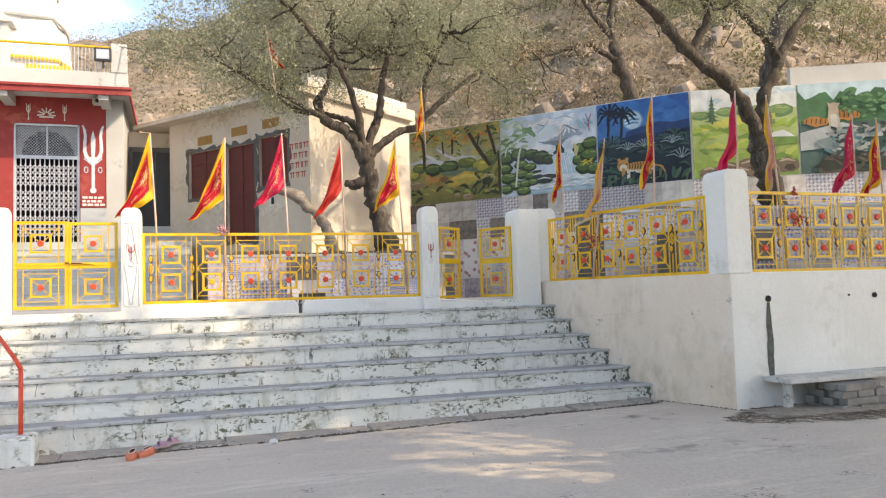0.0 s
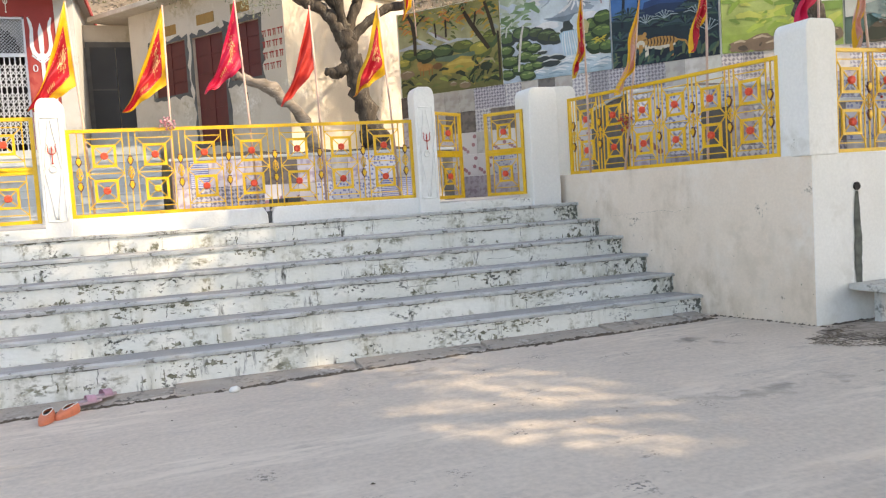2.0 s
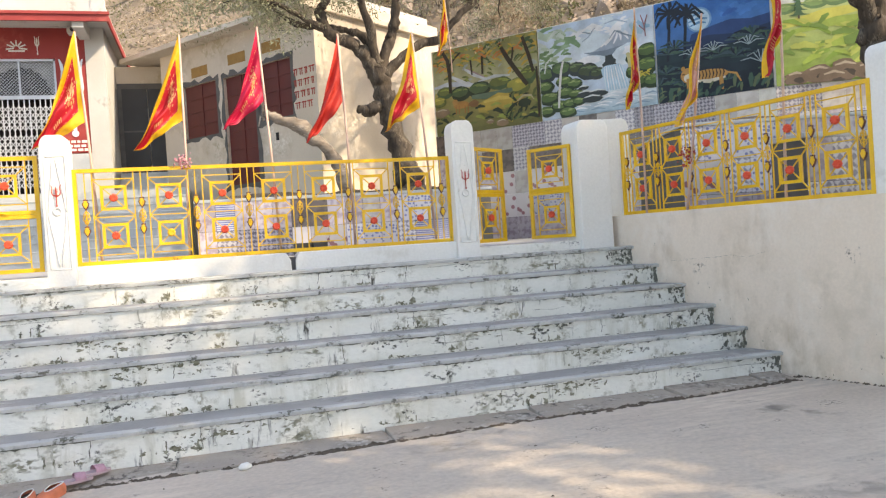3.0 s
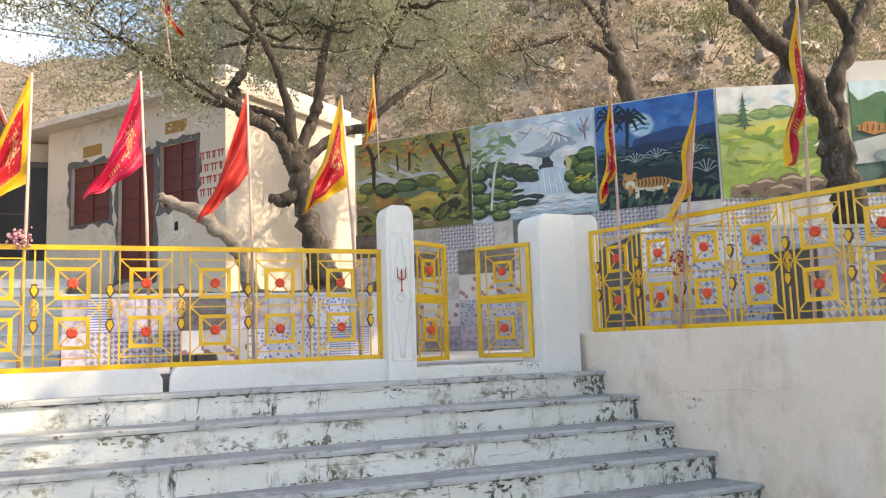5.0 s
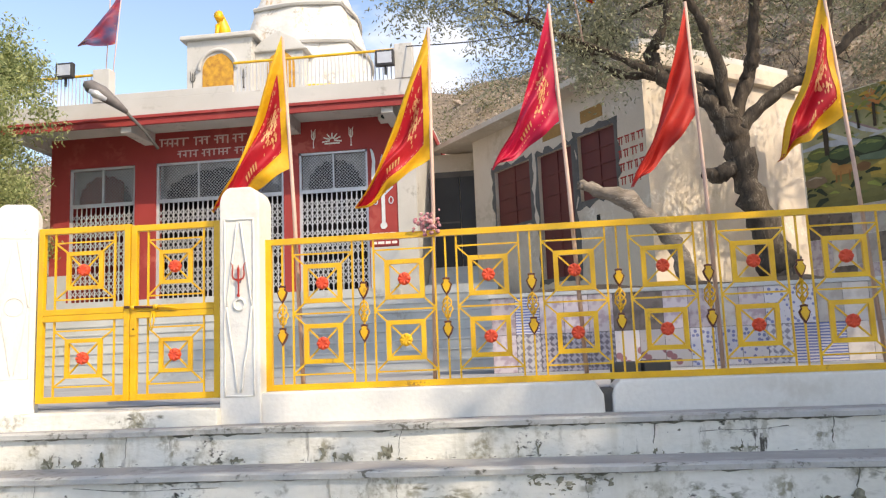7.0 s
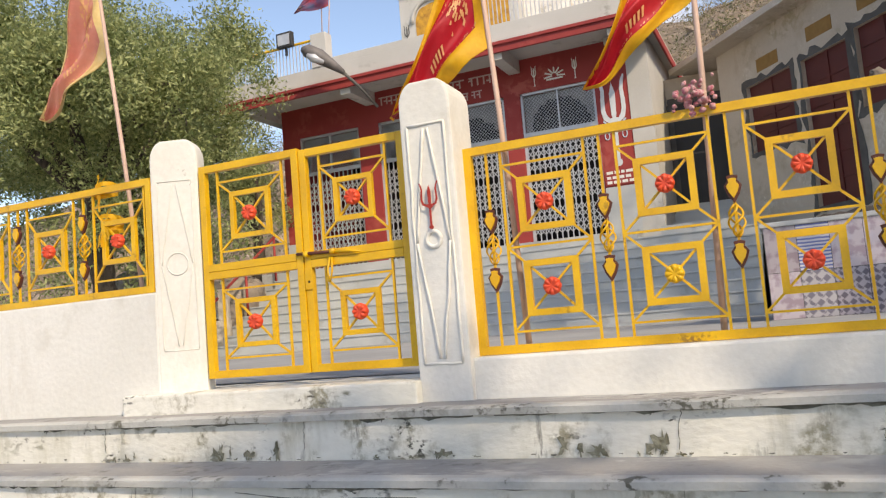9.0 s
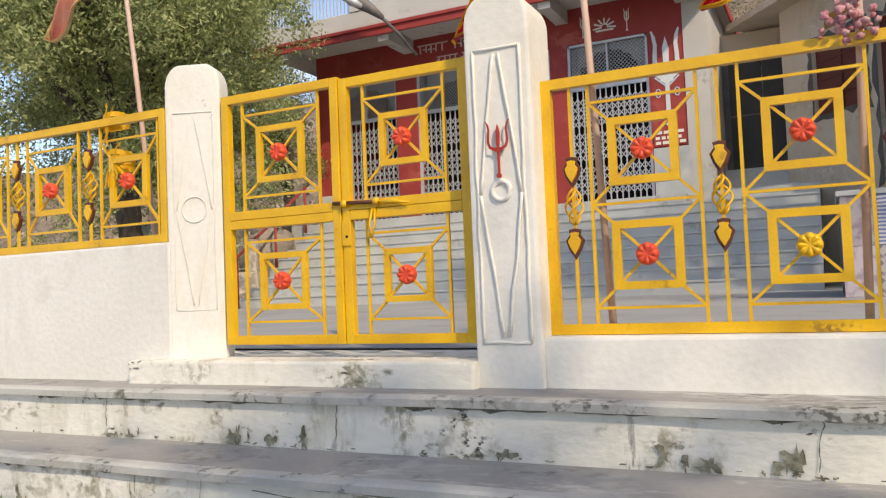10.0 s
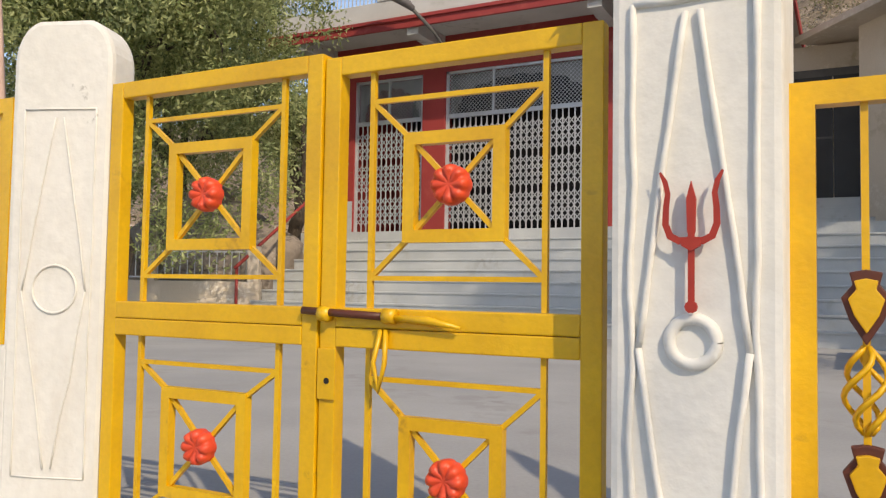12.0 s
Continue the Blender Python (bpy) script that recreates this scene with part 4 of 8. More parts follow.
floodlight(pose(0.02, 21.86, 7.62), "small black floodlight on the roof railing")
floodlight(pose(-7.1, 21.95, 7.98), "small black floodlight on the roof railing")
c = thing("security_camera", pose(-0.18, 22.75, 6.62), "white bullet camera under the roof", "camera")
part("body", Shape().box(-0.12, -0.2, -0.09, 0.12, 0.1, 0.05).mesh("body", M_DIMWHITE, bevel=0.02), c)
part("lens", Shape().tube([(0, -0.2, -0.02), (0, -0.225, -0.02)], 0.05, 10).mesh("lens", M_BLACK), c)
part("arm", Shape().box(-0.03, -0.03, 0.05, 0.03, 0.03, 0.14).mesh("arm", M_WHITE), c)
l = thing("lamp_head", pose(-5.8, 21.3, 7.1, 0, 0, 20), "grey street-lamp head on an arm from the roof", "lamp")
part("arm", Shape().tube([(1.0, 0.6, -0.95), (0.75, 0.42, -0.62), (0.35, 0.12, -0.24)], 0.035, 8).mesh("arm", M_CEMENT, True), l)
part("housing", Shape().tube([(0.42, 0.12, -0.30), (0.22, 0.08, -0.14), (-0.05, 0.02, 0.06), (-0.30, -0.02, 0.20), (-0.40, -0.03, 0.24)], [0.05, 0.10, 0.16, 0.14, 0.05], 12).mesh("housing", M_LAMPGREY, True), l)
part("lens", Shape().tube([(0.05, -0.06, -0.10), (-0.14, -0.08, 0.0), (-0.28, -0.10, 0.07)], [0.04, 0.10, 0.05], 10).mesh("lens", M_STEEL, True), l)

# ---- rest house ----
HA, HC, HE = (1.04, 25.0), (4.87, 19.85), (8.4, 22.55)
HL = dist2(HA, HC)


def build_rest_house():
    h = thing("rest_house", pose(0, 0, 0), "cream limewashed rest house with maroon shutters and patched cement", "building")
    m = along(HA, HC)
    top = 6.35
    holes = [(1.76, 3.05, 4.18, 5.45), (3.34, 4.42, 2.9, 5.42), (4.62, 5.64, 4.24, 5.50)]
    xs = [0.9] + [v for a in holes for v in a[:2]] + [HL]
    boxes = [(xs[i], TERRACE, xs[i + 1], top) for i in range(0, len(xs), 2)]
    for a, b, z0, z1 in holes:
        boxes += [(a, z1, b, top), (a, TERRACE, b, z0)]
    for a, z0, b, z1 in boxes:
        part("wall", Shape().box(a, 0, z0, b, 0.25, z1).mesh("wall", M_CREAM), h, m)
    part("gable_wall", Shape().box(0, 0, TERRACE, dist2(HC, HE), 0.25, 6.72).mesh("gable_wall", M_CREAM), h, along(HC, HE))
    part("upper_wall", Shape().box(0.3, 0.3, 6.35, dist2(HC, HE), 0.5, 7.0).mesh("upper_wall", M_DIMWHITE), h, along(HC, HE))
    part("roof", Shape().box(-0.2, -0.45, top, HL + 0.1, 4.2, top + 0.12).mesh("roof", M_CREAM, bevel=0.01), h, m)
    rnd = random.Random(3)
    for a, b, z0, z1 in holes:
        win = part("shutter", Shape().box(a, 0.08, z0, b, 0.12, z1).mesh("shutter", M_MAROON), h, m, "maroon painted timber shutter")
        n = 4 if z0 > 3 else 6
        for k in range(1, n):
            part("batten", Shape().box(a + 0.03, 0.065, z0 + (z1 - z0) * k / n - 0.02, b - 0.03, 0.08, z0 + (z1 - z0) * k / n + 0.02).mesh("batten", M_MAROON), win)
        part("stile", Shape().box((a + b) / 2 - 0.03, 0.06, z0, (a + b) / 2 + 0.03, 0.08, z1).mesh("stile", M_MAROON), win)
        # rough bare-cement patches round the opening
        o = []
        for k in range(40):
            f = k / 40 * 4
            e = int(f)
            u = f - e
            j = rnd.uniform(0.03, 0.16)
            p = [(a - j + (b - a + 2 * j) * u, z0 - j), (b + j, z0 - j + (z1 - z0 + 2 * j) * u), (b + j - (b - a + 2 * j) * u, z1 + j), (a - j, z1 + j - (z1 - z0 + 2 * j) * u)][e]
            o.append(p)
        fr = Shape()
        inner = []
        for k in range(40):
            f = k / 40 * 4
            e = int(f)
            u = f - e
            inner.append([(a + (b - a) * u, z0), (b, z0 + (z1 - z0) * u), (b - (b - a) * u, z1), (a, z1 - (z1 - z0) * u)][e])
        fr.add([(x, -0.006, z) for x, z in o] + [(x, -0.006, z) for x, z in inner], [(k, (k + 1) % 40, 40 + (k + 1) % 40, 40 + k) for k in range(40)])
        part("cement_patch", fr.mesh("cement_patch", M_CEMENT), h, m)
    for a, z in ((2.15, 5.62), (3.55, 5.68), (4.75, 5.72)):
        part("vent", Shape().box(a, -0.008, z, a + 0.62, 0.02, z + 0.24).mesh("vent", M_OCHRE), h, m, "ochre vent slot")
    # painted notice, unreadable: bars
    rnd = random.Random(9)
    for k in range(4):
        s = Shape()
        z = 5.08 - 0.24 * k
        x = 5.72
        while x < 6.3:
            w = rnd.uniform(0.08, 0.2)
            s.box(x, -0.008, z + 0.09, x + w, -0.002, z + 0.115)
            for q in range(2):
                s.box(x + w * (0.25 + 0.45 * q), -0.008, z - 0.03, x + w * (0.25 + 0.45 * q) + 0.02, -0.002, z + 0.09)
            x += w + 0.04
        part("lettering", s.mesh("lettering", M_EMBLEM), h, m)
    part("spout", Shape().box(5.05, -0.02, 3.75, 5.13, 0.02, 3.92).mesh("spout", M_DARK), h, m)
    # porch corner with the black door
    part("porch_wall", Shape().box(0.42, 25.0, TERRACE, 2.6, 25.2, 6.3).mesh("porch_wall", M_CREAM), h)
    d = part("door", Shape().box(0.55, 24.94, 3.55, 1.16, 24.99, 5.72).mesh("door", M_BLACK), h, label="black sheet-metal double door")
    part("door", Shape().box(1.18, 24.94, 3.55, 1.79, 24.99, 5.72).mesh("door", M_BLACK), h, label="black sheet-metal double door")
    part("rail", Shape().box(0.55, 24.93, 4.6, 1.16, 24.94, 4.64).mesh("rail", M_CEMENT), d)
    part("door_frame", Shape().box(0.45, 24.95, 5.72, 1.92, 24.998, 5.86).mesh("door_frame", M_CEMENT), h)
    part("door_frame", Shape().box(0.43, 24.95, 3.55, 0.55, 24.998, 5.72).mesh("door_frame", M_CEMENT), h)
    part("landing", Shape().box(0.42, 22.34, TERRACE, 2.1, 25.0, TF - 0.004).mesh("landing", M_MARBLE), h)
    for k in range(3):
        part("step", Shape().box(0.43, 24.0 + 0.3 * k, TF, 1.9, 25.0, TF + 0.2 * (k + 1)).mesh("step", M_MARBLE, bevel=0.008), h)


M_OCHRE = material("ochre_vent", (0.36, 0.20, 0.06), 0.8, scale=8)
build_rest_house()


# ---- mural wall ----
MU0, MU1, MU2, MU3 = (7.75, 21.03), (12.7, 15.4), (18.05, 12.88), (27.0, 10.2)
MZ0, MZ1 = 3.73, 5.70
PAINT = {}


def paint(rgb):
    key = tuple(rgb)
    if key not in PAINT:
        PAINT[key] = material("mural_paint", rgb, 0.75, second=tuple(c * 0.7 for c in rgb), scale=3.5, fine=30, bump=0.05)
    return PAINT[key]


def cloud_outline(cx, cz, rx, rz, seed, n=18, rough=0.25):
    r = random.Random(seed)
    return [(cx + rx * math.cos(2 * math.pi * k / n) * (1 + r.uniform(-rough, rough)), cz + rz * math.sin(2 * math.pi * k / n) * (1 + r.uniform(-rough, rough))) for k in range(n)]


class Mural:
    """A painted panel: layers of flat paint on a plaster board, x along the wall, z from 0 to its height."""

    def __init__(self, m, x0, x1, z0, z1, base, label):
        self.ob = thing("mural", m @ pose(x0, 0, z0), label, "mural", "painted wall panels")
        self.w, self.h, self.k, self.gain = x1 - x0, z1 - z0, 0, 1.0
        self.marks, self.dabs = {}, 0
        part("board", Shape().box(0, -0.02, 0, self.w, 0.0, self.h).mesh("board", paint(base)), self.ob)

    def lay(self, outline, rgb):
        self.k += 1
        y = -0.021 - 0.0006 * self.k
        out = [(min(max(x, 0), self.w), min(max(z, 0), self.h)) for x, z in outline]
        s = Shape()
        s.add([(x, y, z) for x, z in out], [tuple(range(len(out)))])
        part("painted_area", s.mesh("painted_area", paint(tuple(c * self.gain for c in rgb))), self.ob)

    def band(self, z0, z1, rgb, seed=1, rough=0.06, n=24, x0=0.0, x1=None):
        r = random.Random(seed)
        x1 = self.w if x1 is None else x1
        self.lay([(x0 + (x1 - x0) * i / n, z0) for i in range(n + 1)] + [(x0 + (x1 - x0) * i / n, z1 + r.uniform(-rough, rough)) for i in range(n, -1, -1)], rgb)

    def blobs(self, count, x0, x1, z0, z1, r0, r1, colours, seed, flat=0.7):
        r = random.Random(seed)
        for i in range(count):
            q = r.uniform(r0, r1)
            self.lay(cloud_outline(r.uniform(x0, x1), r.uniform(z0, z1), q, q * flat, r.random(), 12, 0.3), r.choice(colours))

    def dab(self, outline, rgb):
        """One brush mark; marks of one colour are kept in one mesh."""
        self.dabs += 1
        y = -0.021 - 0.0006 * self.k - 0.00004 * self.dabs
        if rgb not in self.marks:
            self.marks[rgb] = Shape()
        self.marks[rgb].add([(min(max(x, 0), self.w), y, min(max(z, 0), self.h)) for x, z in outline], [tuple(range(len(outline)))])

    def finish(self):
        for rgb, shape in self.marks.items():
            tagged(part("brushwork", shape.mesh("brushwork", paint(rgb)), self.ob), kind="stuff")

    def sweep(self, pts, w, rgb, tip=0.15):
        """A tapering brush stroke along points."""
        left, right = [], []
        n = len(pts) - 1
        for i, (x, z) in enumerate(pts):
            a, b = pts[max(i - 1, 0)], pts[min(i + 1, n)]
            dx, dz = b[0] - a[0], b[1] - a[1]
            k = math.hypot(dx, dz) or 1
            q = w / 2 * (tip + (1 - tip) * math.sin(math.pi * (i + 0.35) / (n + 0.7)))
            left.append((x - dz / k * q, z + dx / k * q))
            right.append((x + dz / k * q, z - dx / k * q))
        for i in range(n):
            self.dab([left[i], right[i], right[i + 1], left[i + 1]], rgb)

    def trunk(self, pts, w, rgb):
        self.sweep(pts, w, rgb, 0.7)

    def grade(self, z0, z1, lo, hi, seed, x0=0.0, x1=None, n=9, wob=0.03):
        """A wash that runs from one colour at z0 to another at z1."""
        x1 = self.w if x1 is None else x1
        for i in range(n):
            f = i / (n - 1)
            c = tuple(round(lo[j] + (hi[j] - lo[j]) * f, 3) for j in range(3))
            z = z0 + (z1 - z0) * i / n
            m = 16
            self.dab([(x0, z1)] + [(x0 + (x1 - x0) * e / m, z + (wob * noise.noise(Vector((e * 0.5, i * 1.7, seed))) if i else 0)) for e in range(m + 1)] + [(x1, z1)], c)

    def blob(self, cx, cz, rx, rz, rgb, seed, rough=0.12, n=16):
        self.dab(cloud_outline(cx, cz, rx, rz, seed, n, rough), rgb)

    def bush(self, cx, cz, rx, rz, dark, mid, light, seed):
        """A rounded bush: dark body, lit crown, pale flecks along its top."""
        r = random.Random(seed)
        self.blob(cx, cz, rx, rz, dark, seed, 0.08)
        self.blob(cx - rx * 0.06, cz + rz * 0.22, rx * 0.82, rz * 0.66, mid, seed + 1, 0.12)
        for _ in range(7):
            a = r.uniform(0.5, 2.6)
            q = r.uniform(0.45, 0.85)
            x, z = cx + rx * q * math.cos(a), cz + rz * (0.1 + q * 0.75 * math.sin(a))
            self.sweep([(x - rx * 0.22, z - rz * 0.08), (x, z), (x + rx * 0.22, z - rz * 0.10)], rz * 0.16, light)

    def leaves(self, count, x0, x1, z0, z1, size, colours, seed, lean=0.0):
        """Short loaded strokes scattered over an area."""
        r = random.Random(seed)
        for _ in range(count):
            x, z, q, a = r.uniform(x0, x1), r.uniform(z0, z1), size * r.uniform(0.5, 1.5), lean + r.uniform(-0.7, 0.7)
            dx, dz = q * math.cos(a), q * math.sin(a)
            self.sweep([(x - dx, z - dz), (x, z + q * 0.25), (x + dx, z + dz)], q * r.uniform(0.4, 0.8), r.choice(colours))

    def speckle(self, count, x0, x1, z0, z1, r0, r1, rgb, seed, flat=0.6, lean=0.0):
        """Many small dabs of one paint, too small to pick apart."""
        r = random.Random(seed)
        s = Shape()
        self.k += 1
        for i in range(count):
            cx, cz, q, a = r.uniform(x0, x1), r.uniform(z0, z1), r.uniform(r0, r1), r.uniform(-0.6, 0.6) + lean
            pts = []
            for e in range(7):
                t = 2 * math.pi * e / 7
                u, w = q * math.cos(t) * r.uniform(0.7, 1.2), q * flat * math.sin(t) * r.uniform(0.7, 1.2)
                pts.append((min(max(cx + u * math.cos(a) - w * math.sin(a), 0), self.w), -0.021 - 0.0006 * self.k - 0.0000012 * i, min(max(cz + u * math.sin(a) + w * math.cos(a), 0), self.h)))
            s.add(pts, [tuple(range(7))])
        tagged(part("paint_daub", s.mesh("paint_daub", paint(tuple(c * self.gain for c in rgb))), self.ob), kind="stuff")

    def stroke(self, pts, w, rgb):
        for (ax, az), (bx, bz) in zip(pts, pts[1:]):
            dx, dz = bx - ax, bz - az
            k = math.hypot(dx, dz) or 1
            nx, nz = -dz / k * w / 2, dx / k * w / 2
            self.lay([(ax - nx, az - nz), (bx - nx, bz - nz), (bx + nx, bz + nz), (ax + nx, az + nz)], rgb)


def build_murals():
    s1, s2 = along(MU0, MU1), along(MU1, MU2)
    L1 = dist2(MU0, MU1)
    L2 = dist2(MU1, MU2)
    for nm, a, b, top in (("wall_mural_a", MU0, MU1, 5.72), ("wall_mural_b", MU1, MU2, 5.72), ("wall_mural_c", MU2, MU3, 6.9)):
        solid(nm, Shape().box(0, 0.004, TERRACE, dist2(a, b), 0.3, top), M_WHITE, "plastered boundary wall behind the terrace", "wall", m=along(a, b))
    solid("wall_mural_upper", Shape().box(2.3, 0.35, TERRACE, L2, 0.6, 6.2), M_DIMWHITE, "pale plaster wall rising behind the mural", "wall", m=s2)
    h = MZ1 - MZ0
    # autumn wood
    a = Mural(s1, 0.05, 2.75, MZ0, MZ1, (0.30, 0.27, 0.08), "painted mural of an autumn wood with a stream and deer")
    OLIVE, DEEP, OCHRE, RUST, LEAFY, MOSSY, PALE = (0.15, 0.18, 0.06), (0.035, 0.05, 0.03), (0.60, 0.40, 0.08), (0.60, 0.24, 0.08), (0.30, 0.36, 0.09), (0.08, 0.13, 0.06), (0.58, 0.63, 0.68)
    a.grade(0.95, h, (0.46, 0.46, 0.30), (0.30, 0.30, 0.12), 1)
    a.grade(0.0, 1.0, (0.16, 0.16, 0.06), (0.36, 0.33, 0.12), 2)
    a.leaves(110, 0, 2.7, 1.45, 1.95, 0.09, [OCHRE, RUST, OLIVE, LEAFY, MOSSY, OCHRE], 3)
    a.leaves(40, 0.2, 2.6, 1.1, 1.5, 0.07, [(0.40, 0.45, 0.42), LEAFY, OLIVE, OCHRE], 4)
    a.sweep([(0.0, 1.12), (0.4, 1.16), (0.95, 1.08), (1.1, 1.04)], 0.12, (0.50, 0.56, 0.64))
    a.sweep([(0.42, 1.36), (0.7, 1.2), (1.02, 1.04)], 0.09, PALE)
    a.sweep([(0.85, 1.44), (1.1, 1.28), (1.42, 1.12)], 0.10, PALE)
    a.sweep([(0.92, 1.44), (1.15, 1.30), (1.38, 1.17)], 0.035, (0.40, 0.28, 0.30))
    a.sweep([(1.2, 1.10), (1.6, 1.16), (2.0, 1.12)], 0.07, (0.52, 0.58, 0.62))
    for i, (x, z, rx, rz, c) in enumerate([(0.30, 0.98, 0.22, 0.14, 0), (0.72, 0.90, 0.26, 0.17, 1), (1.22, 0.92, 0.30, 0.18, 1), (1.75, 0.98, 0.30, 0.15, 0), (2.2, 0.84, 0.30, 0.20, 2), (0.12, 0.78, 0.2, 0.13, 2), (2.45, 1.05, 0.2, 0.2, 0)]):
        a.bush(x, z, rx, rz, *[(MOSSY, OLIVE, LEAFY), (DEEP, MOSSY, (0.20, 0.27, 0.09)), (OLIVE, (0.36, 0.34, 0.08), (0.60, 0.50, 0.12))][c], 300 + i * 5)
    a.sweep([(1.0, 0.78), (1.5, 0.74), (2.05, 0.80)], 0.16, (0.13, 0.20, 0.14))
    a.sweep([(1.15, 0.50), (1.7, 0.60), (2.3, 0.56)], 0.36, (0.46, 0.34, 0.08))
    a.sweep([(1.3, 0.62), (1.7, 0.66), (2.1, 0.62)], 0.10, (0.58, 0.44, 0.12))
    a.leaves(46, 0.0, 2.7, 0.1, 0.6, 0.10, [OLIVE, LEAFY, (0.38, 0.31, 0.08), DEEP], 6)
    a.leaves(30, 1.9, 2.7, 0.05, 0.7, 0.10, [DEEP, MOSSY, OLIVE], 7, 0.7)
    for pts, w in (([(0.45, 0.95), (0.46, 1.35), (0.42, 1.7), (0.30, 1.92)], 0.10), ([(0.44, 1.55), (0.6, 1.72), (0.78, 1.84)], 0.05), ([(2.42, 0.84), (2.2, 1.15), (1.98, 1.48), (1.78, 1.84)], 0.11), ([(2.05, 1.36), (2.10, 1.55), (2.12, 1.72)], 0.05), ([(2.58, 1.10), (2.5, 1.45), (2.36, 1.9)], 0.09), ([(1.05, 1.28), (1.03, 1.62)], 0.05), ([(1.32, 1.25), (1.33, 1.66)], 0.06), ([(2.66, 0.1), (2.67, 0.7), (2.66, 1.2)], 0.06)):
        a.trunk(pts, w, (0.055, 0.042, 0.028))
    a.leaves(26, 0.2, 2.5, 1.6, 1.92, 0.08, [RUST, OCHRE, LEAFY], 8)
    a.blob(0.72, 0.64, 0.22, 0.085, (0.42, 0.22, 0.07), 9)
    a.blob(0.56, 0.72, 0.07, 0.07, (0.46, 0.26, 0.09), 10)
    for x in (0.58, 0.66, 0.82, 0.90):
        a.trunk([(x, 0.62), (x - 0.01, 0.44)], 0.035, (0.36, 0.18, 0.06))
    a.blob(1.05, 0.62, 0.13, 0.08, (0.24, 0.13, 0.06), 11)
    a.sweep([(2.15, 0.52), (2.3, 0.62), (2.5, 0.60), (2.55, 0.50)], 0.05, (0.48, 0.42, 0.26))
    a.blob(2.32, 0.46, 0.17, 0.09, DEEP, 12)
    for x, z, q in ((1.75, 0.10, 0.16), (1.45, 0.16, 0.1), (0.2, 0.52, 0.2)):
        a.blob(x, z, q, q * 0.5, (0.28, 0.20, 0.13), int(x * 50))
        a.sweep([(x - q * 0.7, z + q * 0.25), (x, z + q * 0.42), (x + q * 0.6, z + q * 0.25)], 0.03, (0.48, 0.42, 0.32))
    a.finish()
    # waterfall
    b = Mural(s1, 2.78, 5.30, MZ0, MZ1, (0.52, 0.64, 0.78), "painted mural of a waterfall below snowy mountains")
    SNOW, MIST, ICE, SLATE, NIGHT = (0.80, 0.83, 0.87), (0.62, 0.74, 0.82), (0.40, 0.60, 0.74), (0.20, 0.27, 0.34), (0.045, 0.06, 0.065)
    b.grade(0.9, h, (0.70, 0.78, 0.84), (0.50, 0.64, 0.80), 11)
    b.leaves(26, 0.8, 2.4, 1.5, 1.95, 0.16, [SNOW, MIST, (0.56, 0.70, 0.82)], 12)
    b.dab([(0.80, 1.42), (1.0, 1.62), (1.15, 1.56), (1.30, 1.72), (1.45, 1.60), (1.62, 1.55), (1.62, 1.30), (0.85, 1.28)], MIST)
    b.sweep([(1.02, 1.72), (1.2, 1.66), (1.3, 1.76)], 0.035, SLATE)
    b.sweep([(1.0, 1.52), (1.15, 1.60), (1.28, 1.74)], 0.03, (0.32, 0.42, 0.52))
    b.sweep([(1.5, 1.80), (1.75, 1.84), (2.0, 1.74)], 0.04, (0.36, 0.48, 0.60))
    b.sweep([(2.05, 1.70), (2.15, 1.55), (2.3, 1.48)], 0.16, ICE)
    b.sweep([(2.2, 1.72), (2.3, 1.60), (2.45, 1.58)], 0.12, (0.30, 0.52, 0.70))
    b.dab([(1.10, 1.22), (1.35, 1.32), (1.55, 1.42), (1.70, 1.56), (1.76, 1.62), (1.84, 1.60), (1.95, 1.50), (2.1, 1.42), (2.2, 1.36), (2.0, 1.22), (1.5, 1.14)], (0.34, 0.42, 0.52))
    for x0, z0, x1, z1 in ((1.74, 1.60, 1.50, 1.36), (1.78, 1.60, 1.68, 1.36), (1.80, 1.58, 1.84, 1.40), (1.86, 1.56, 2.0, 1.40), (1.66, 1.52, 1.40, 1.34)):
        b.sweep([(x0, z0), ((x0 + x1) / 2 + 0.02, (z0 + z1) / 2), (x1, z1)], 0.05, SNOW)
    b.sweep([(1.60, 1.48), (1.72, 1.62), (1.80, 1.58), (1.98, 1.48), (2.12, 1.44)], 0.035, SLATE)
    b.dab([(1.02, 1.28), (1.5, 1.26), (2.05, 1.32), (1.9, 1.22), (1.74, 1.12), (1.70, 0.92), (1.46, 0.92), (1.40, 1.12), (1.18, 1.22)], SLATE)
    b.dab([(1.36, 1.14), (1.78, 1.16), (1.70, 0.86), (1.44, 0.86)], NIGHT)
    b.blob(1.16, 1.08, 0.34, 0.14, MIST, 13)
    b.blob(1.12, 1.11, 0.27, 0.09, SNOW, 14)
    b.blob(1.98, 1.14, 0.32, 0.17, MIST, 15)
    b.blob(2.04, 1.18, 0.24, 0.10, SNOW, 16)
    b.sweep([(1.72, 0.95), (1.78, 1.12), (1.9, 1.24)], 0.10, MIST)
    b.leaves(34, 0.0, 0.85, 1.15, 1.92, 0.14, [(0.20, 0.34, 0.20), (0.44, 0.56, 0.46), (0.30, 0.44, 0.30), (0.56, 0.66, 0.62)], 17)
    b.leaves(22, 0.0, 0.7, 1.0, 1.45, 0.10, [(0.14, 0.24, 0.12), (0.40, 0.50, 0.36)], 18)
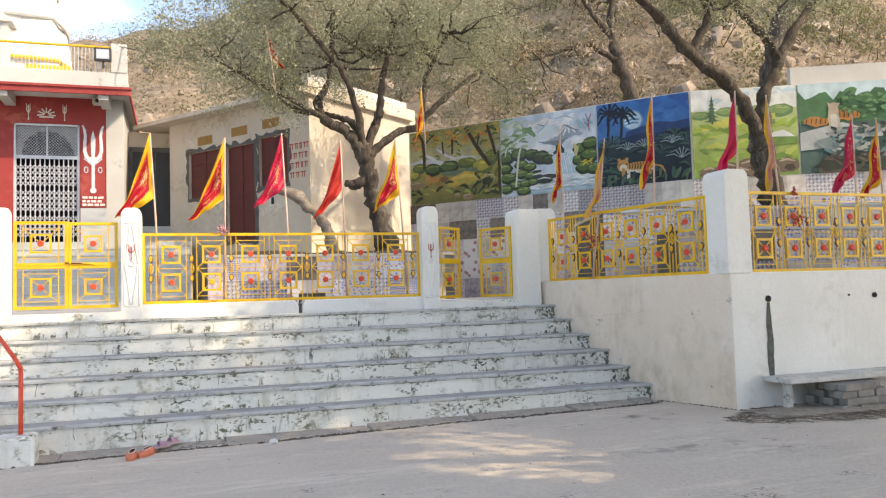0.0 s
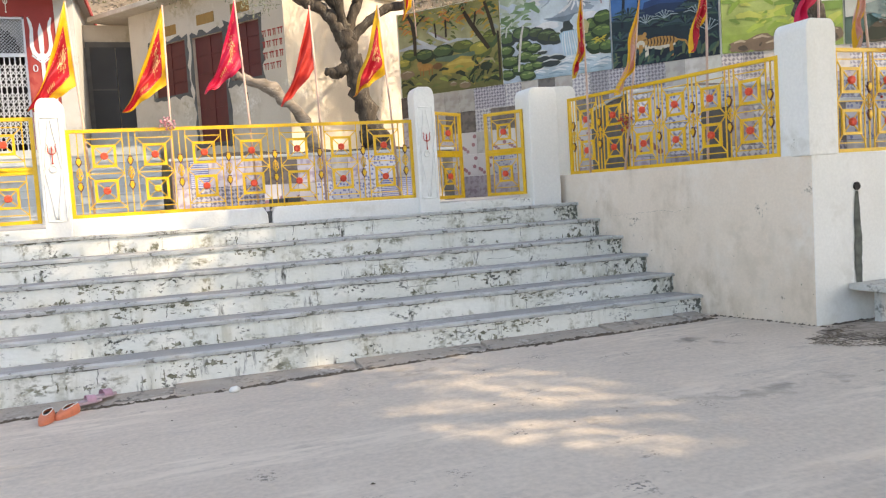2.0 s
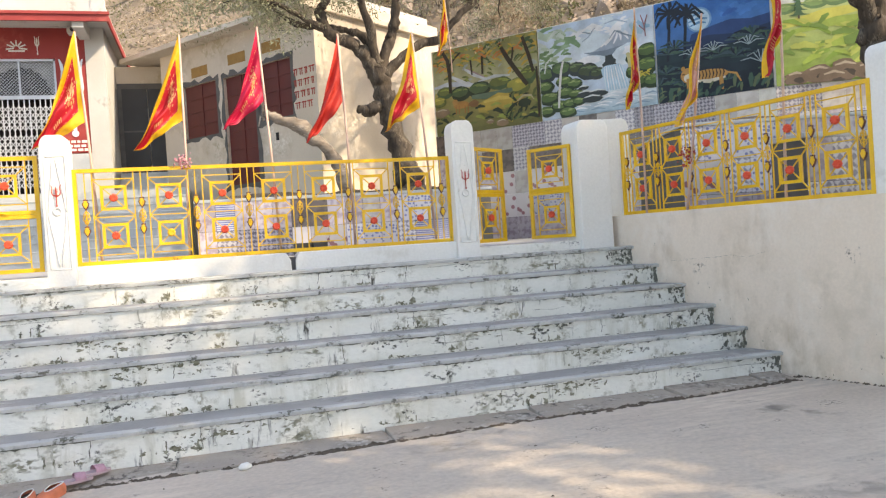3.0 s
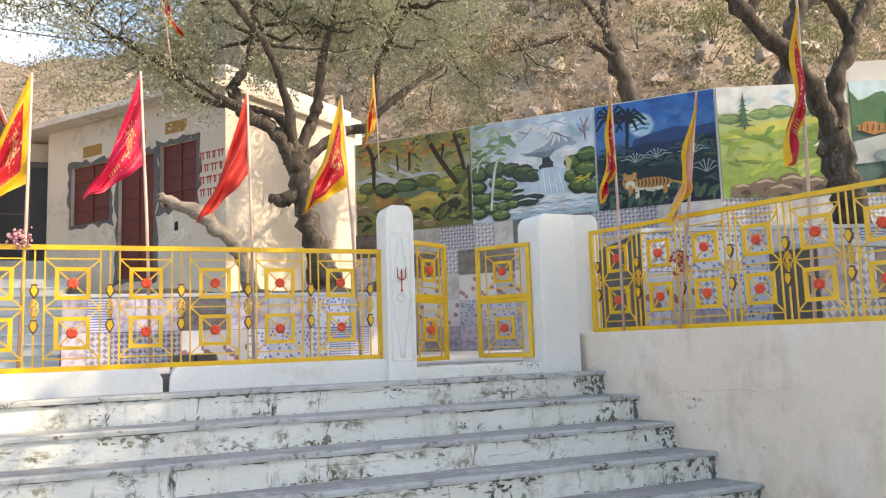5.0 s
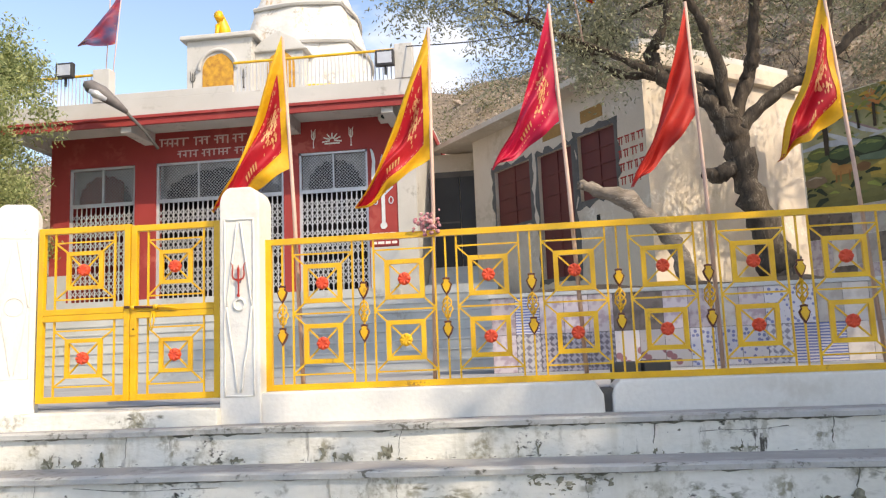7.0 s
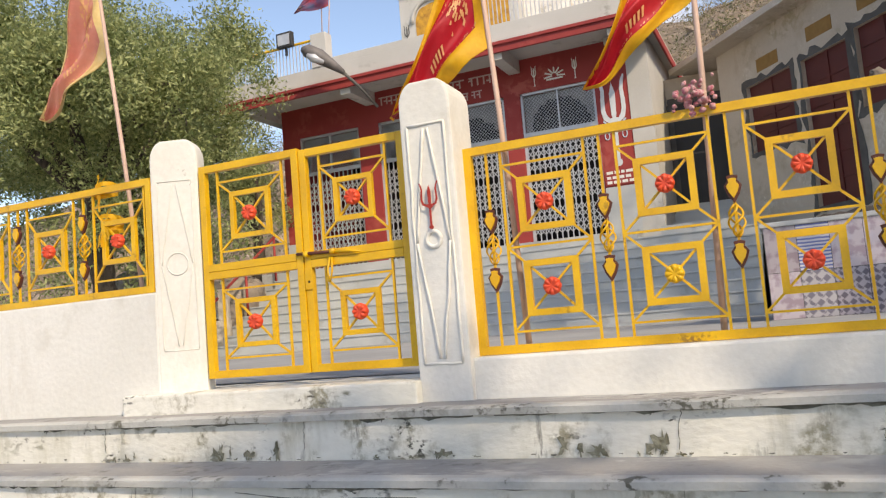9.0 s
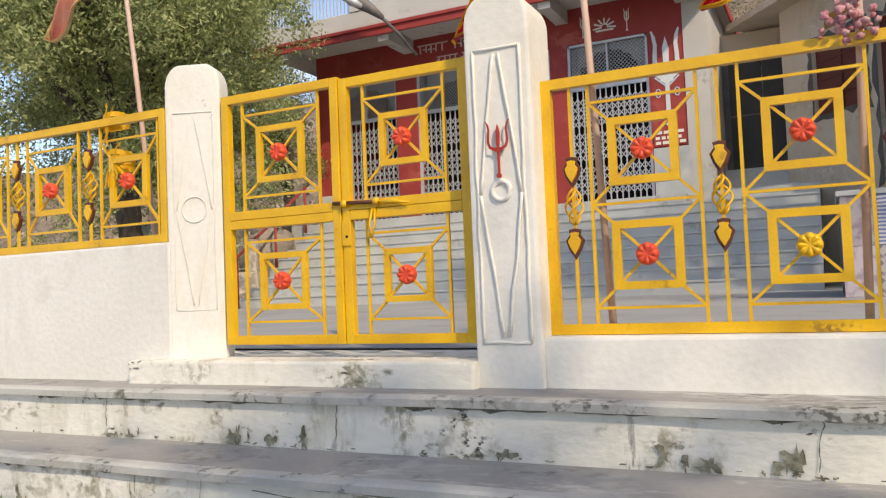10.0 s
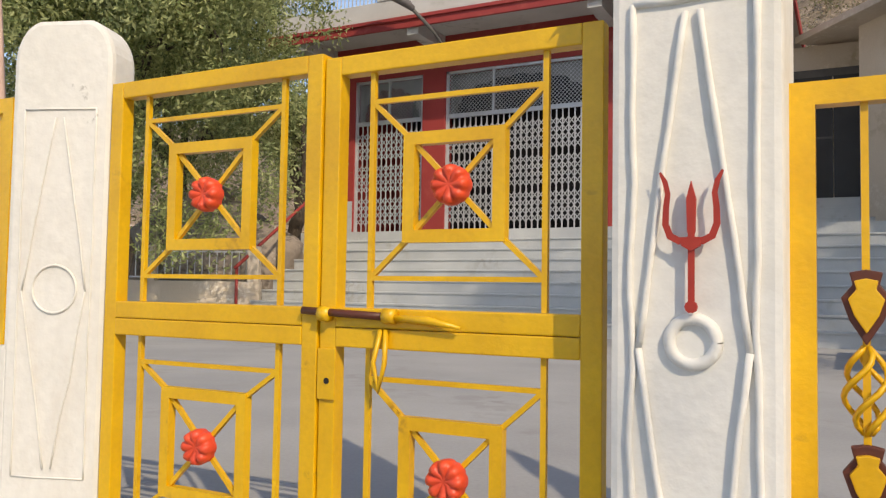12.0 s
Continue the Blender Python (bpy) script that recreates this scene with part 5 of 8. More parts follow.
    for i, (x, z, q) in enumerate([(0.15, 0.95, 0.22), (0.5, 1.02, 0.24), (0.85, 0.98, 0.2), (1.1, 0.88, 0.24), (1.3, 0.82, 0.18)]):
        b.bush(x, z, q, q * 0.75, NIGHT, (0.07, 0.10, 0.06) if i > 1 else (0.10, 0.18, 0.08), (0.16, 0.24, 0.12), 340 + i * 5)
    b.dab([(1.38, 0.88), (1.48, 0.94), (1.78, 0.94), (1.90, 0.80), (1.94, 0.42), (1.52, 0.40), (1.44, 0.60)], ICE)
    for k in range(9):
        x = 1.46 + 0.045 * k
        b.sweep([(x, 0.92), (x + 0.01 * k - 0.01, 0.70), (x + 0.016 * k + 0.01, 0.42)], 0.032, SNOW if k % 2 else MIST)
    b.grade(0.0, 0.42, (0.34, 0.48, 0.58), (0.66, 0.76, 0.82), 19, 0.72)
    for k in range(22):
        x = 0.8 + 0.078 * k
        z = 0.08 + 0.055 * (k * 7 % 6)
        b.sweep([(x - 0.16, z), (x, z + 0.025), (x + 0.16, z - 0.01)], 0.035, SNOW if k % 3 else (0.24, 0.36, 0.46))
    for i, (x, z, q) in enumerate([(0.10, 0.70, 0.22), (0.55, 0.76, 0.20), (0.78, 0.68, 0.18), (0.2, 0.45, 0.24), (0.56, 0.52, 0.2), (0.80, 0.46, 0.17), (0.12, 0.18, 0.2), (0.42, 0.26, 0.2), (0.66, 0.28, 0.18), (0.86, 0.30, 0.15), (0.60, 0.10, 0.2)]):
        b.bush(x, z, q, q * 0.62, (0.035, 0.06, 0.035), (0.11, 0.19, 0.07), (0.32, 0.42, 0.18), 380 + i * 5)
    for x, z, w in ((1.02, 0.42, 0.2), (1.28, 0.40, 0.22), (1.16, 0.30, 0.22), (0.98, 0.56, 0.12)):
        b.blob(x, z, w, w * 0.32, NIGHT, int(x * 90))
        b.sweep([(x - w * 0.8, z + w * 0.25), (x, z + w * 0.38), (x + w * 0.8, z + w * 0.22)], 0.035, (0.66, 0.72, 0.74))
    for i, (x, z, q) in enumerate([(2.12, 0.98, 0.2), (2.38, 1.08, 0.22), (2.1, 0.72, 0.2), (2.36, 0.80, 0.24), (2.2, 0.52, 0.22), (2.45, 0.48, 0.2)]):
        b.bush(x, z, q, q * 0.75, (0.03, 0.055, 0.03), (0.09, 0.16, 0.06), (0.22, 0.33, 0.10), 450 + i * 5)
    b.sweep([(1.96, 1.12), (2.02, 1.0), (2.0, 0.82)], 0.12, (0.55, 0.50, 0.26))
    b.leaves(9, 2.15, 2.4, 0.6, 0.72, 0.06, [(0.60, 0.50, 0.08)], 20)
    b.trunk([(0.40, 0.22), (0.44, 0.6), (0.50, 1.0), (0.56, 1.2)], 0.055, (0.66, 0.68, 0.66))
    b.trunk([(0.12, 1.0), (0.16, 1.2), (0.30, 1.32)], 0.035, (0.62, 0.68, 0.66))
    for pts in ([(2.36, 1.38), (2.34, 1.62), (2.28, 1.82)], [(2.34, 1.6), (2.42, 1.8)], [(2.35, 1.5), (2.24, 1.62)]):
        b.trunk(pts, 0.025, (0.34, 0.16, 0.18))
    b.finish()
    # moonlit jungle with tiger
    c = Mural(s1, 5.33, L1 - 0.02, MZ0, MZ1, (0.03, 0.10, 0.30), "painted mural of a moonlit jungle with a tiger")
    INK, TEAL, FERN, FROST = (0.016, 0.028, 0.045), (0.03, 0.07, 0.075), (0.06, 0.13, 0.10), (0.34, 0.46, 0.52)
    c.grade(0.9, h, (0.06, 0.18, 0.42), (0.03, 0.19, 0.54), 21)
    c.leaves(24, 0.8, 2.2, 1.5, 1.95, 0.2, [(0.03, 0.17, 0.50), (0.05, 0.22, 0.58), (0.03, 0.14, 0.44)], 22)
    c.blob(0.86, 1.50, 0.24, 0.24, (0.16, 0.36, 0.60), 23, 0.02, 30)
    c.blob(0.86, 1.50, 0.205, 0.205, (0.46, 0.68, 0.84), 24, 0.0, 30)
    for z, w in ((1.60, 0.14), (1.50, 0.2), (1.42, 0.17)):
        c.sweep([(0.86 - w, z - 0.02), (0.86, z + 0.03), (0.86 + w * 0.8, z)], 0.05, (0.10, 0.28, 0.50))
    c.dab([(0.7, 1.24), (1.1, 1.34), (1.45, 1.40), (1.8, 1.34), (2.2, 1.38), (2.2, 0.9), (0.6, 0.9)], (0.025, 0.07, 0.20))
    c.dab([(0.6, 1.1), (1.0, 1.18), (1.5, 1.12), (2.2, 1.2), (2.2, 0.7), (0.5, 0.7)], (0.02, 0.045, 0.11))
    c.grade(0.0, 0.95, INK, (0.02, 0.045, 0.06), 25, n=5)
    for cx, cz, q in ((0.30, 1.74, 0.42), (0.62, 1.66, 0.34)):
        c.trunk([(cx, cz), (cx - 0.03, 1.3), (cx - 0.08, 0.8)], 0.06, INK)
        for k in range(10):
            an = 2 * math.pi * k / 10 + 0.2
            c.sweep([(cx, cz), (cx + q * 0.55 * math.cos(an), cz + q * 0.40 * math.sin(an) + 0.06), (cx + q * math.cos(an), cz + q * 0.5 * math.sin(an) - 0.10)], 0.07, INK)
    for i in range(26):
        r = random.Random(500 + i)
        cx, cz, q = r.uniform(0.0, 2.2), r.uniform(0.25, 1.05), r.uniform(0.18, 0.34)
        for k in range(7):
            an = 0.2 + 2.7 * k / 6
            c.sweep([(cx, cz), (cx + q * 0.6 * math.cos(an), cz + q * 0.55 * math.sin(an)), (cx + q * 1.1 * math.cos(an), cz + q * 0.45 * math.sin(an))], 0.045, (TEAL, FERN, INK, (0.05, 0.10, 0.13))[(i + k) % 4])
    for cx, cz, lo in ((1.95, 0.50, 0.4), (0.72, 0.82, 0.3), (1.1, 0.86, 0.3), (1.75, 0.86, 0.3)):
        for k in range(6):
            an = 0.4 + 2.3 * k / 5
            c.sweep([(cx, cz), (cx + lo * 0.5 * math.cos(an), cz + lo * 0.6 * math.sin(an)), (cx + lo * math.cos(an), cz + lo * 0.45 * math.sin(an))], 0.022, FROST)
    ORANGE, CREAM, BLACK = (0.52, 0.28, 0.09), (0.70, 0.66, 0.56), (0.04, 0.03, 0.025)
    c.blob(1.0, 0.40, 0.36, 0.12, ORANGE, 26, 0.06)
    c.sweep([(0.75, 0.33), (1.0, 0.29), (1.3, 0.33)], 0.08, CREAM)
    c.blob(0.60, 0.46, 0.14, 0.15, ORANGE, 27, 0.05)
    c.blob(0.60, 0.41, 0.09, 0.08, CREAM, 28, 0.05)
    for x in (0.51, 0.69):
        c.blob(x, 0.60, 0.04, 0.045, ORANGE, 29, 0.05)
        c.sweep([(x - 0.03, 0.49), (x + 0.03, 0.49)], 0.03, BLACK)
    for x, z in ((0.60, 0.28), (0.72, 0.26), (1.22, 0.26)):
        c.trunk([(x, z + 0.12), (x, 0.10)], 0.085, ORANGE if x != 0.72 else CREAM)
    for k in range(9):
        x = 0.74 + 0.065 * k
        c.sweep([(x, 0.52), (x + 0.02, 0.42), (x - 0.01, 0.34)], 0.026, BLACK)
    c.sweep([(1.32, 0.42), (1.5, 0.36), (1.58, 0.2)], 0.05, ORANGE)
    c.leaves(50, 0, 2.2, 0.0, 0.24, 0.10, [FERN, TEAL, (0.12, 0.17, 0.10)], 30, 1.0)
    c.finish()
    # meadow
    d = Mural(s2, 0.02, 2.28, MZ0, MZ1, (0.26, 0.38, 0.10), "painted mural of a green meadow with a fir tree")
    d.grade(1.35, h, (0.72, 0.76, 0.72), (0.76, 0.80, 0.82), 31)
    d.leaves(16, 0.5, 2.2, 1.66, 1.9, 0.16, [(0.50, 0.66, 0.76), (0.80, 0.82, 0.80)], 32)
    d.grade(0.2, 1.5, (0.22, 0.33, 0.07), (0.42, 0.50, 0.22), 33)
    for i, (x, z, q) in enumerate([(0.75, 1.46, 0.22), (1.1, 1.50, 0.24), (1.45, 1.48, 0.2), (1.9, 1.44, 0.3), (0.2, 1.40, 0.2)]):
        d.bush(x, z, q, q * 0.5, (0.12, 0.22, 0.10), (0.20, 0.33, 0.13), (0.36, 0.46, 0.20), 540 + i * 5)
    d.sweep([(0.1, 1.08), (0.9, 1.24), (1.8, 1.34)], 0.20, (0.52, 0.52, 0.12))
    d.sweep([(0.3, 0.96), (1.1, 1.10), (2.1, 1.14)], 0.16, (0.30, 0.42, 0.09))
    d.leaves(60, 0.0, 2.2, 0.3, 1.2, 0.16, [(0.30, 0.42, 0.08), (0.20, 0.33, 0.06), (0.42, 0.48, 0.12), (0.15, 0.27, 0.06)], 34, 0.1)
    d.sweep([(1.2, 0.72), (1.7, 0.80), (2.3, 0.76)], 0.30, (0.14, 0.25, 0.06))
    d.trunk([(0.45, 1.2), (0.45, 1.4)], 0.04, (0.10, 0.08, 0.05))
    for k in range(6):
        z, w = 1.26 + 0.09 * k, 0.20 - 0.03 * k
        d.dab([(0.45 - w, z), (0.45 - w * 0.4, z + 0.03), (0.45, z + 0.16), (0.45 + w * 0.4, z + 0.03), (0.45 + w, z)], (0.05, 0.13, 0.07))
    d.dab([(1.6, 0.86), (1.75, 0.96), (1.95, 1.0), (2.1, 0.92), (2.2, 0.84)], (0.62, 0.66, 0.66))
    for i, (x, z, q) in enumerate([(0.35, 0.12, 0.22), (0.75, 0.16, 0.28), (1.2, 0.20, 0.3), (1.6, 0.16, 0.26), (2.0, 0.22, 0.28), (1.0, 0.05, 0.3)]):
        d.blob(x, z, q, q * 0.6, (0.16, 0.115, 0.085), 560 + i, 0.2)
        d.sweep([(x - q * 0.6, z + q * 0.3), (x, z + q * 0.45), (x + q * 0.6, z + q * 0.28)], 0.05, (0.42, 0.35, 0.28))
        d.blob(x + q * 0.2, z - q * 0.2, q * 0.4, q * 0.25, (0.05, 0.04, 0.035), 570 + i, 0.2)
    d.finish()
    # tigers by the river
    e = Mural(s2, 2.32, L2 - 0.05, MZ0, MZ1 + 0.02, (0.06, 0.12, 0.11), "painted mural of tigers on rocks by a wooded river")
    e.band(1.6, h + 0.02, (0.52, 0.68, 0.74), 41, 0)
    e.band(1.1, 1.72, (0.06, 0.17, 0.08), 42, 0.12)
    e.blobs(20, 0.9, 3.6, 1.3, 1.75, 0.1, 0.2, [(0.04, 0.13, 0.06), (0.08, 0.21, 0.09)], 43)
    e.lay([(0, 0.9), (0.9, 1.1), (1.5, 0.9), (1.2, 0.6), (0, 0.5)], (0.40, 0.44, 0.44))
    e.lay(cloud_outline(0.36, 1.14, 0.30, 0.11, 44, 16, 0.22), (0.44, 0.20, 0.06))
    e.lay(cloud_outline(1.02, 1.26, 0.28, 0.12, 45, 16, 0.2), (0.48, 0.21, 0.05))
    e.lay([(0.62, 0.98), (0.84, 0.98), (0.86, 1.25), (0.82, 1.45), (0.88, 1.54), (0.80, 1.52), (0.74, 1.55), (0.66, 1.52), (0.60, 1.55), (0.63, 1.42), (0.60, 1.2)], (0.44, 0.36, 0.28))
    e.lay([(0.66, 1.0), (0.80, 1.0), (0.80, 1.28), (0.66, 1.28)], (0.52, 0.50, 0.46))
    for k in range(5):
        e.stroke([(0.16 + 0.1 * k, 1.2), (0.14 + 0.1 * k, 1.08)], 0.018, (0.06, 0.04, 0.03))
        e.stroke([(0.86 + 0.09 * k, 1.33), (0.85 + 0.09 * k, 1.2)], 0.018, (0.06, 0.04, 0.03))
    e.blobs(14, 0.6, 2.6, 0.3, 0.9, 0.15, 0.3, [(0.03, 0.06, 0.07), (0.10, 0.22, 0.27), (0.05, 0.10, 0.09), (0.2, 0.27, 0.28)], 48, 0.5)
    e.lay([(1.3, 0.75), (1.8, 0.95), (1.7, 0.75)], (0.48, 0.52, 0.54))
    e.blobs(16, 0, 3.6, 0.0, 0.35, 0.12, 0.3, [(0.02, 0.03, 0.02), (0.10, 0.08, 0.06), (0.03, 0.05, 0.04)], 49, 0.5)
    for k, (col, z0, z1) in enumerate([((0.03, 0.10, 0.05), 1.15, 1.75), ((0.12, 0.27, 0.12), 1.2, 1.7), ((0.02, 0.04, 0.04), 0.2, 1.1), ((0.12, 0.20, 0.22), 0.3, 0.9), ((0.30, 0.33, 0.32), 0.4, 1.0), ((0.06, 0.05, 0.04), 0.0, 0.4)]):
        e.speckle(80, 0.6 if k > 1 else 0.9, 3.5, z0, z1, 0.03, 0.10, col, 140 + k, 0.45)


build_murals()


# ---- patchwork tiles ----
def tile_material(name, a, b, kind, scale, c=None):
    """Printed glazed tile: motif in object space, tone varied from tile to tile."""
    m = bpy.data.materials.new(name)
    m.use_nodes = True
    n, l = m.node_tree.nodes, m.node_tree.links
    bs = n["Principled BSDF"]
    bs.inputs["Roughness"].default_value = 0.25
    co = n.new("ShaderNodeTexCoord")
    if kind == "stripe":
        t = n.new("ShaderNodeTexWave")
        t.bands_direction = "Z"
        t.inputs["Scale"].default_value = scale
        t.inputs["Distortion"].default_value = 1.5
        out = t.outputs["Fac"]
    elif kind == "flower":
        t = n.new("ShaderNodeTexVoronoi")
        t.inputs["Scale"].default_value = scale
        out = t.outputs["Distance"]
    elif kind == "check":
        t = n.new("ShaderNodeTexMagic")
        t.turbulence_depth = 3
        t.inputs["Scale"].default_value = scale
        out = t.outputs["Fac"]
    else:
        t = n.new("ShaderNodeTexNoise")
        t.inputs["Scale"].default_value = scale
        t.inputs["Detail"].default_value = 6
        out = t.outputs["Fac"]
    l.new(co.outputs["Object"], t.inputs["Vector"])
    r = n.new("ShaderNodeValToRGB")
    r.color_ramp.elements[0].position, r.color_ramp.elements[1].position = (0.30, 0.36) if kind == "flower" else (0.42, 0.54)
    r.color_ramp.elements[0].color, r.color_ramp.elements[1].color = (*a, 1), (*b, 1)
    l.new(out, r.inputs["Fac"])
    oi = n.new("ShaderNodeObjectInfo")
    mr = n.new("ShaderNodeMapRange")
    mr.inputs["To Min"].default_value, mr.inputs["To Max"].default_value = 0.54, 0.86
    l.new(oi.outputs["Random"], mr.inputs["Value"])
    hs = n.new("ShaderNodeHueSaturation")
    l.new(mr.outputs["Result"], hs.inputs["Value"])
    l.new(r.outputs["Color"], hs.inputs["Color"])
    l.new(hs.outputs["Color"], bs.inputs["Base Color"])
    return m


TILES = [
    tile_material("blue_stripe_tile", (0.20, 0.24, 0.52), (0.72, 0.71, 0.78), "stripe", 9),
    tile_material("blue_flower_tile", (0.26, 0.28, 0.50), (0.72, 0.70, 0.76), "flower", 16),
    tile_material("mauve_print_tile", (0.48, 0.38, 0.44), (0.68, 0.60, 0.65), "plain", 9),
    tile_material("pink_flower_tile", (0.42, 0.20, 0.22), (0.74, 0.68, 0.68), "flower", 7),
    tile_material("grey_mosaic_tile", (0.30, 0.28, 0.34), (0.68, 0.65, 0.68), "check", 8),
    tile_material("brown_tile", (0.13, 0.10, 0.095), (0.20, 0.16, 0.15), "plain", 7),
    tile_material("beige_tile", (0.60, 0.54, 0.51), (0.74, 0.69, 0.66), "plain", 5),
    tile_material("dark_print_tile", (0.20, 0.18, 0.23), (0.54, 0.50, 0.57), "check", 9),
]


def tiled(m, length, z0, z1, tw, th, seed, parent, weights, stretch=None):
    """Rows of tiles on a wall face at y = 0; strips share a kind for a few tiles, as in leftover-tile patchwork."""
    rnd = random.Random(seed)
    cols, rows = int(length / tw), max(1, round((z1 - z0) / th))
    th = (z1 - z0) / rows
    data = []
    for t in TILES:
        s = Shape().box(0.003, -0.009, 0.003, tw - 0.003, 0.0, th - 0.003)
        data.append(s.mesh("tile", t))
    for r in range(rows):
        c = 0
        while c < cols:
            k = rnd.choices(range(len(TILES)), weights[min(r, len(weights) - 1)])[0]
            for _ in range(rnd.choice((1, 1, 2, 3))):
                if c < cols:
                    part("tile", data[k], parent, m @ pose(c * tw, rnd.uniform(-0.001, 0.001), z0 + r * th))
                    c += 1


def tiled_bench(name, p, q, depth, z1, seed, label):
    """A masonry bench along p-q, faced with leftover tiles, soil or slab on top."""
    ob = thing(name, pose(0, 0, 0), label, "bench", kind="structure")
    L = dist2(p, q)
    m = along(p, q)
    part("core", Shape().box(0, 0, TERRACE - 0.05, L, depth, z1).mesh("core", M_CEMENT), ob, m)
    part("coping", Shape().box(-0.03, -0.03, z1, L + 0.03, depth + 0.03, z1 + 0.05).mesh("coping", M_MARBLE, bevel=0.01), ob, m)
    tiled(m, L, TERRACE, z1, 0.30, 0.45, seed, ob, [[2, 2, 4, 2, 4, 0.7, 0.8, 2]])
    return ob


tw = thing("wall_tiles", pose(0, 0, 0), "patchwork of leftover printed tiles below the mural", "tiles", kind="structure")
LOW, MID, TOP = [1, 5, 3, 3, 1, 0, 3, 0.5], [0.5, 1, 5, 3, 2, 1, 2, 0.5], [0.5, 0.5, 2, 1, 3, 5, 4, 2]
tiled(along(MU0, MU1) @ pose(0, 0.0, 0), dist2(MU0, MU1), TERRACE, MZ0, 0.40, 0.50, 1, tw, [LOW, LOW, MID, TOP, TOP])
tw2 = thing("wall_tiles", pose(0, 0, 0), "patchwork of leftover printed tiles below the mural", "tiles", kind="structure")
tiled(along(MU1, MU2), dist2(MU1, MU2), TERRACE, MZ0, 0.40, 0.50, 2, tw2, [LOW, LOW, MID, MID, TOP])
tiled_bench("tree_bench", (2.3, 16.3), (7.3, 16.3), 2.2, 2.15, 3, "low bench round the tree faced with leftover patterned tiles")
tiled_bench("terrace_bench", (8.6, 12.3), (14.5, 10.4), 2.6, 2.60, 4, "raised tree bed faced with leftover patterned tiles")
tiled_bench("front_bench", (7.9, 9.2), (13.9, 9.0), 0.5, 2.05, 5, "low terrace bench faced with leftover patterned tiles")

# earth in the tree beds, a cement block on the terrace
for nm, m, L, dp, z in (("tree_bed_soil", along((2.3, 16.3), (7.3, 16.3)), 5.0, 2.2, 2.2), ("tree_bed_soil", along((8.6, 12.3), (14.5, 10.4)), 6.1, 2.6, 2.65)):
    s = Shape()
    v = []
    for j in range(13):
        for i in range(31):
            u, w = 0.15 + (L - 0.3) * i / 30, 0.25 + (dp - 0.3) * j / 12
            e = min(1, min(i, 30 - i, j, 12 - j) / 3)
            v.append((u, w, z + e * (0.10 + 0.08 * noise.noise(Vector((u * 1.7, w * 1.7, z))) + 0.03 * noise.noise(Vector((u * 7, w * 7, 1))))))
    s.add(v, [(j * 31 + i, j * 31 + i + 1, (j + 1) * 31 + i + 1, (j + 1) * 31 + i) for j in range(12) for i in range(30)])
    solid(nm, s, M_SOIL, "dark bare earth round the tree in its raised bed", "soil", kind="stuff", smooth=True, m=m)
solid("cement_block", Shape().box(3.30, 11.0, TERRACE, 3.46, 11.22, TERRACE + 0.16), M_CEMENT, "grey cement block on the terrace floor", "block", kind="thing", bevel=0.008, group="cement blocks")
solid("cement_block", Shape().box(3.48, 11.02, TERRACE, 3.63, 11.22, TERRACE + 0.165), M_CEMENT, "grey cement block on the terrace floor", "block", kind="thing", bevel=0.008, group="cement blocks")


# ---- trees ----
def leaf_material(name, a, b):
    m = bpy.data.materials.new(name)
    m.use_nodes = True
    n, l = m.node_tree.nodes, m.node_tree.links
    geo = n.new("ShaderNodeNewGeometry")
    r = n.new("ShaderNodeValToRGB")
    r.color_ramp.elements[0].color, r.color_ramp.elements[1].color = (*a, 1), (*b, 1)
    l.new(geo.outputs["Random Per Island"], r.inputs["Fac"])
    bs = n["Principled BSDF"]
    bs.inputs["Roughness"].default_value = 0.6
    l.new(r.outputs["Color"], bs.inputs["Base Color"])
    tr = n.new("ShaderNodeBsdfTranslucent")
    l.new(r.outputs["Color"], tr.inputs["Color"])
    ms = n.new("ShaderNodeMixShader")
    ms.inputs[0].default_value = 0.4
    l.new(bs.outputs[0], ms.inputs[1])
    l.new(tr.outputs[0], ms.inputs[2])
    l.new(ms.outputs[0], n["Material Output"].inputs["Surface"])
    return m


L_OLIVE = leaf_material("dry_olive_leaf", (0.20, 0.21, 0.125), (0.42, 0.42, 0.285))
L_GREEN = leaf_material("neem_leaf", (0.13, 0.18, 0.06), (0.46, 0.49, 0.22))
L_DRY = leaf_material("dry_scrub", (0.16, 0.12, 0.075), (0.46, 0.37, 0.25))
L_SCRUB = leaf_material("green_scrub", (0.09, 0.10, 0.045), (0.24, 0.23, 0.11))


def leaf_cloud(name, centres, radii, per, size, mat, seed, slim=0.35):
    """Many small leaves round each clump centre; every leaf is a bent pair of triangles."""
    rng = np.random.default_rng(seed)
    c = np.repeat(np.array(centres, float), per, axis=0)
    r = np.repeat(np.array(radii, float), per)
    n = len(c)
    d = rng.normal(size=(n, 3))
    d /= np.linalg.norm(d, axis=1)[:, None]
    p = c + d * (r * rng.random(n) ** 0.45)[:, None]
    a = rng.normal(size=(n, 3)) + np.array([0, 0, -0.35])
    a /= np.linalg.norm(a, axis=1)[:, None]
    b = np.cross(a, rng.normal(size=(n, 3)))
    b /= np.linalg.norm(b, axis=1)[:, None]
    s = size * rng.uniform(0.6, 1.4, n)[:, None]
    v = np.stack([p - a * s, p + b * s * slim, p + a * s, p - b * s * slim], axis=1).reshape(-1, 3)
    me = bpy.data.meshes.new(name)
    me.from_pydata(v.tolist(), [], np.arange(4 * n).reshape(-1, 4).tolist())
    me.materials.append(mat)
    return me


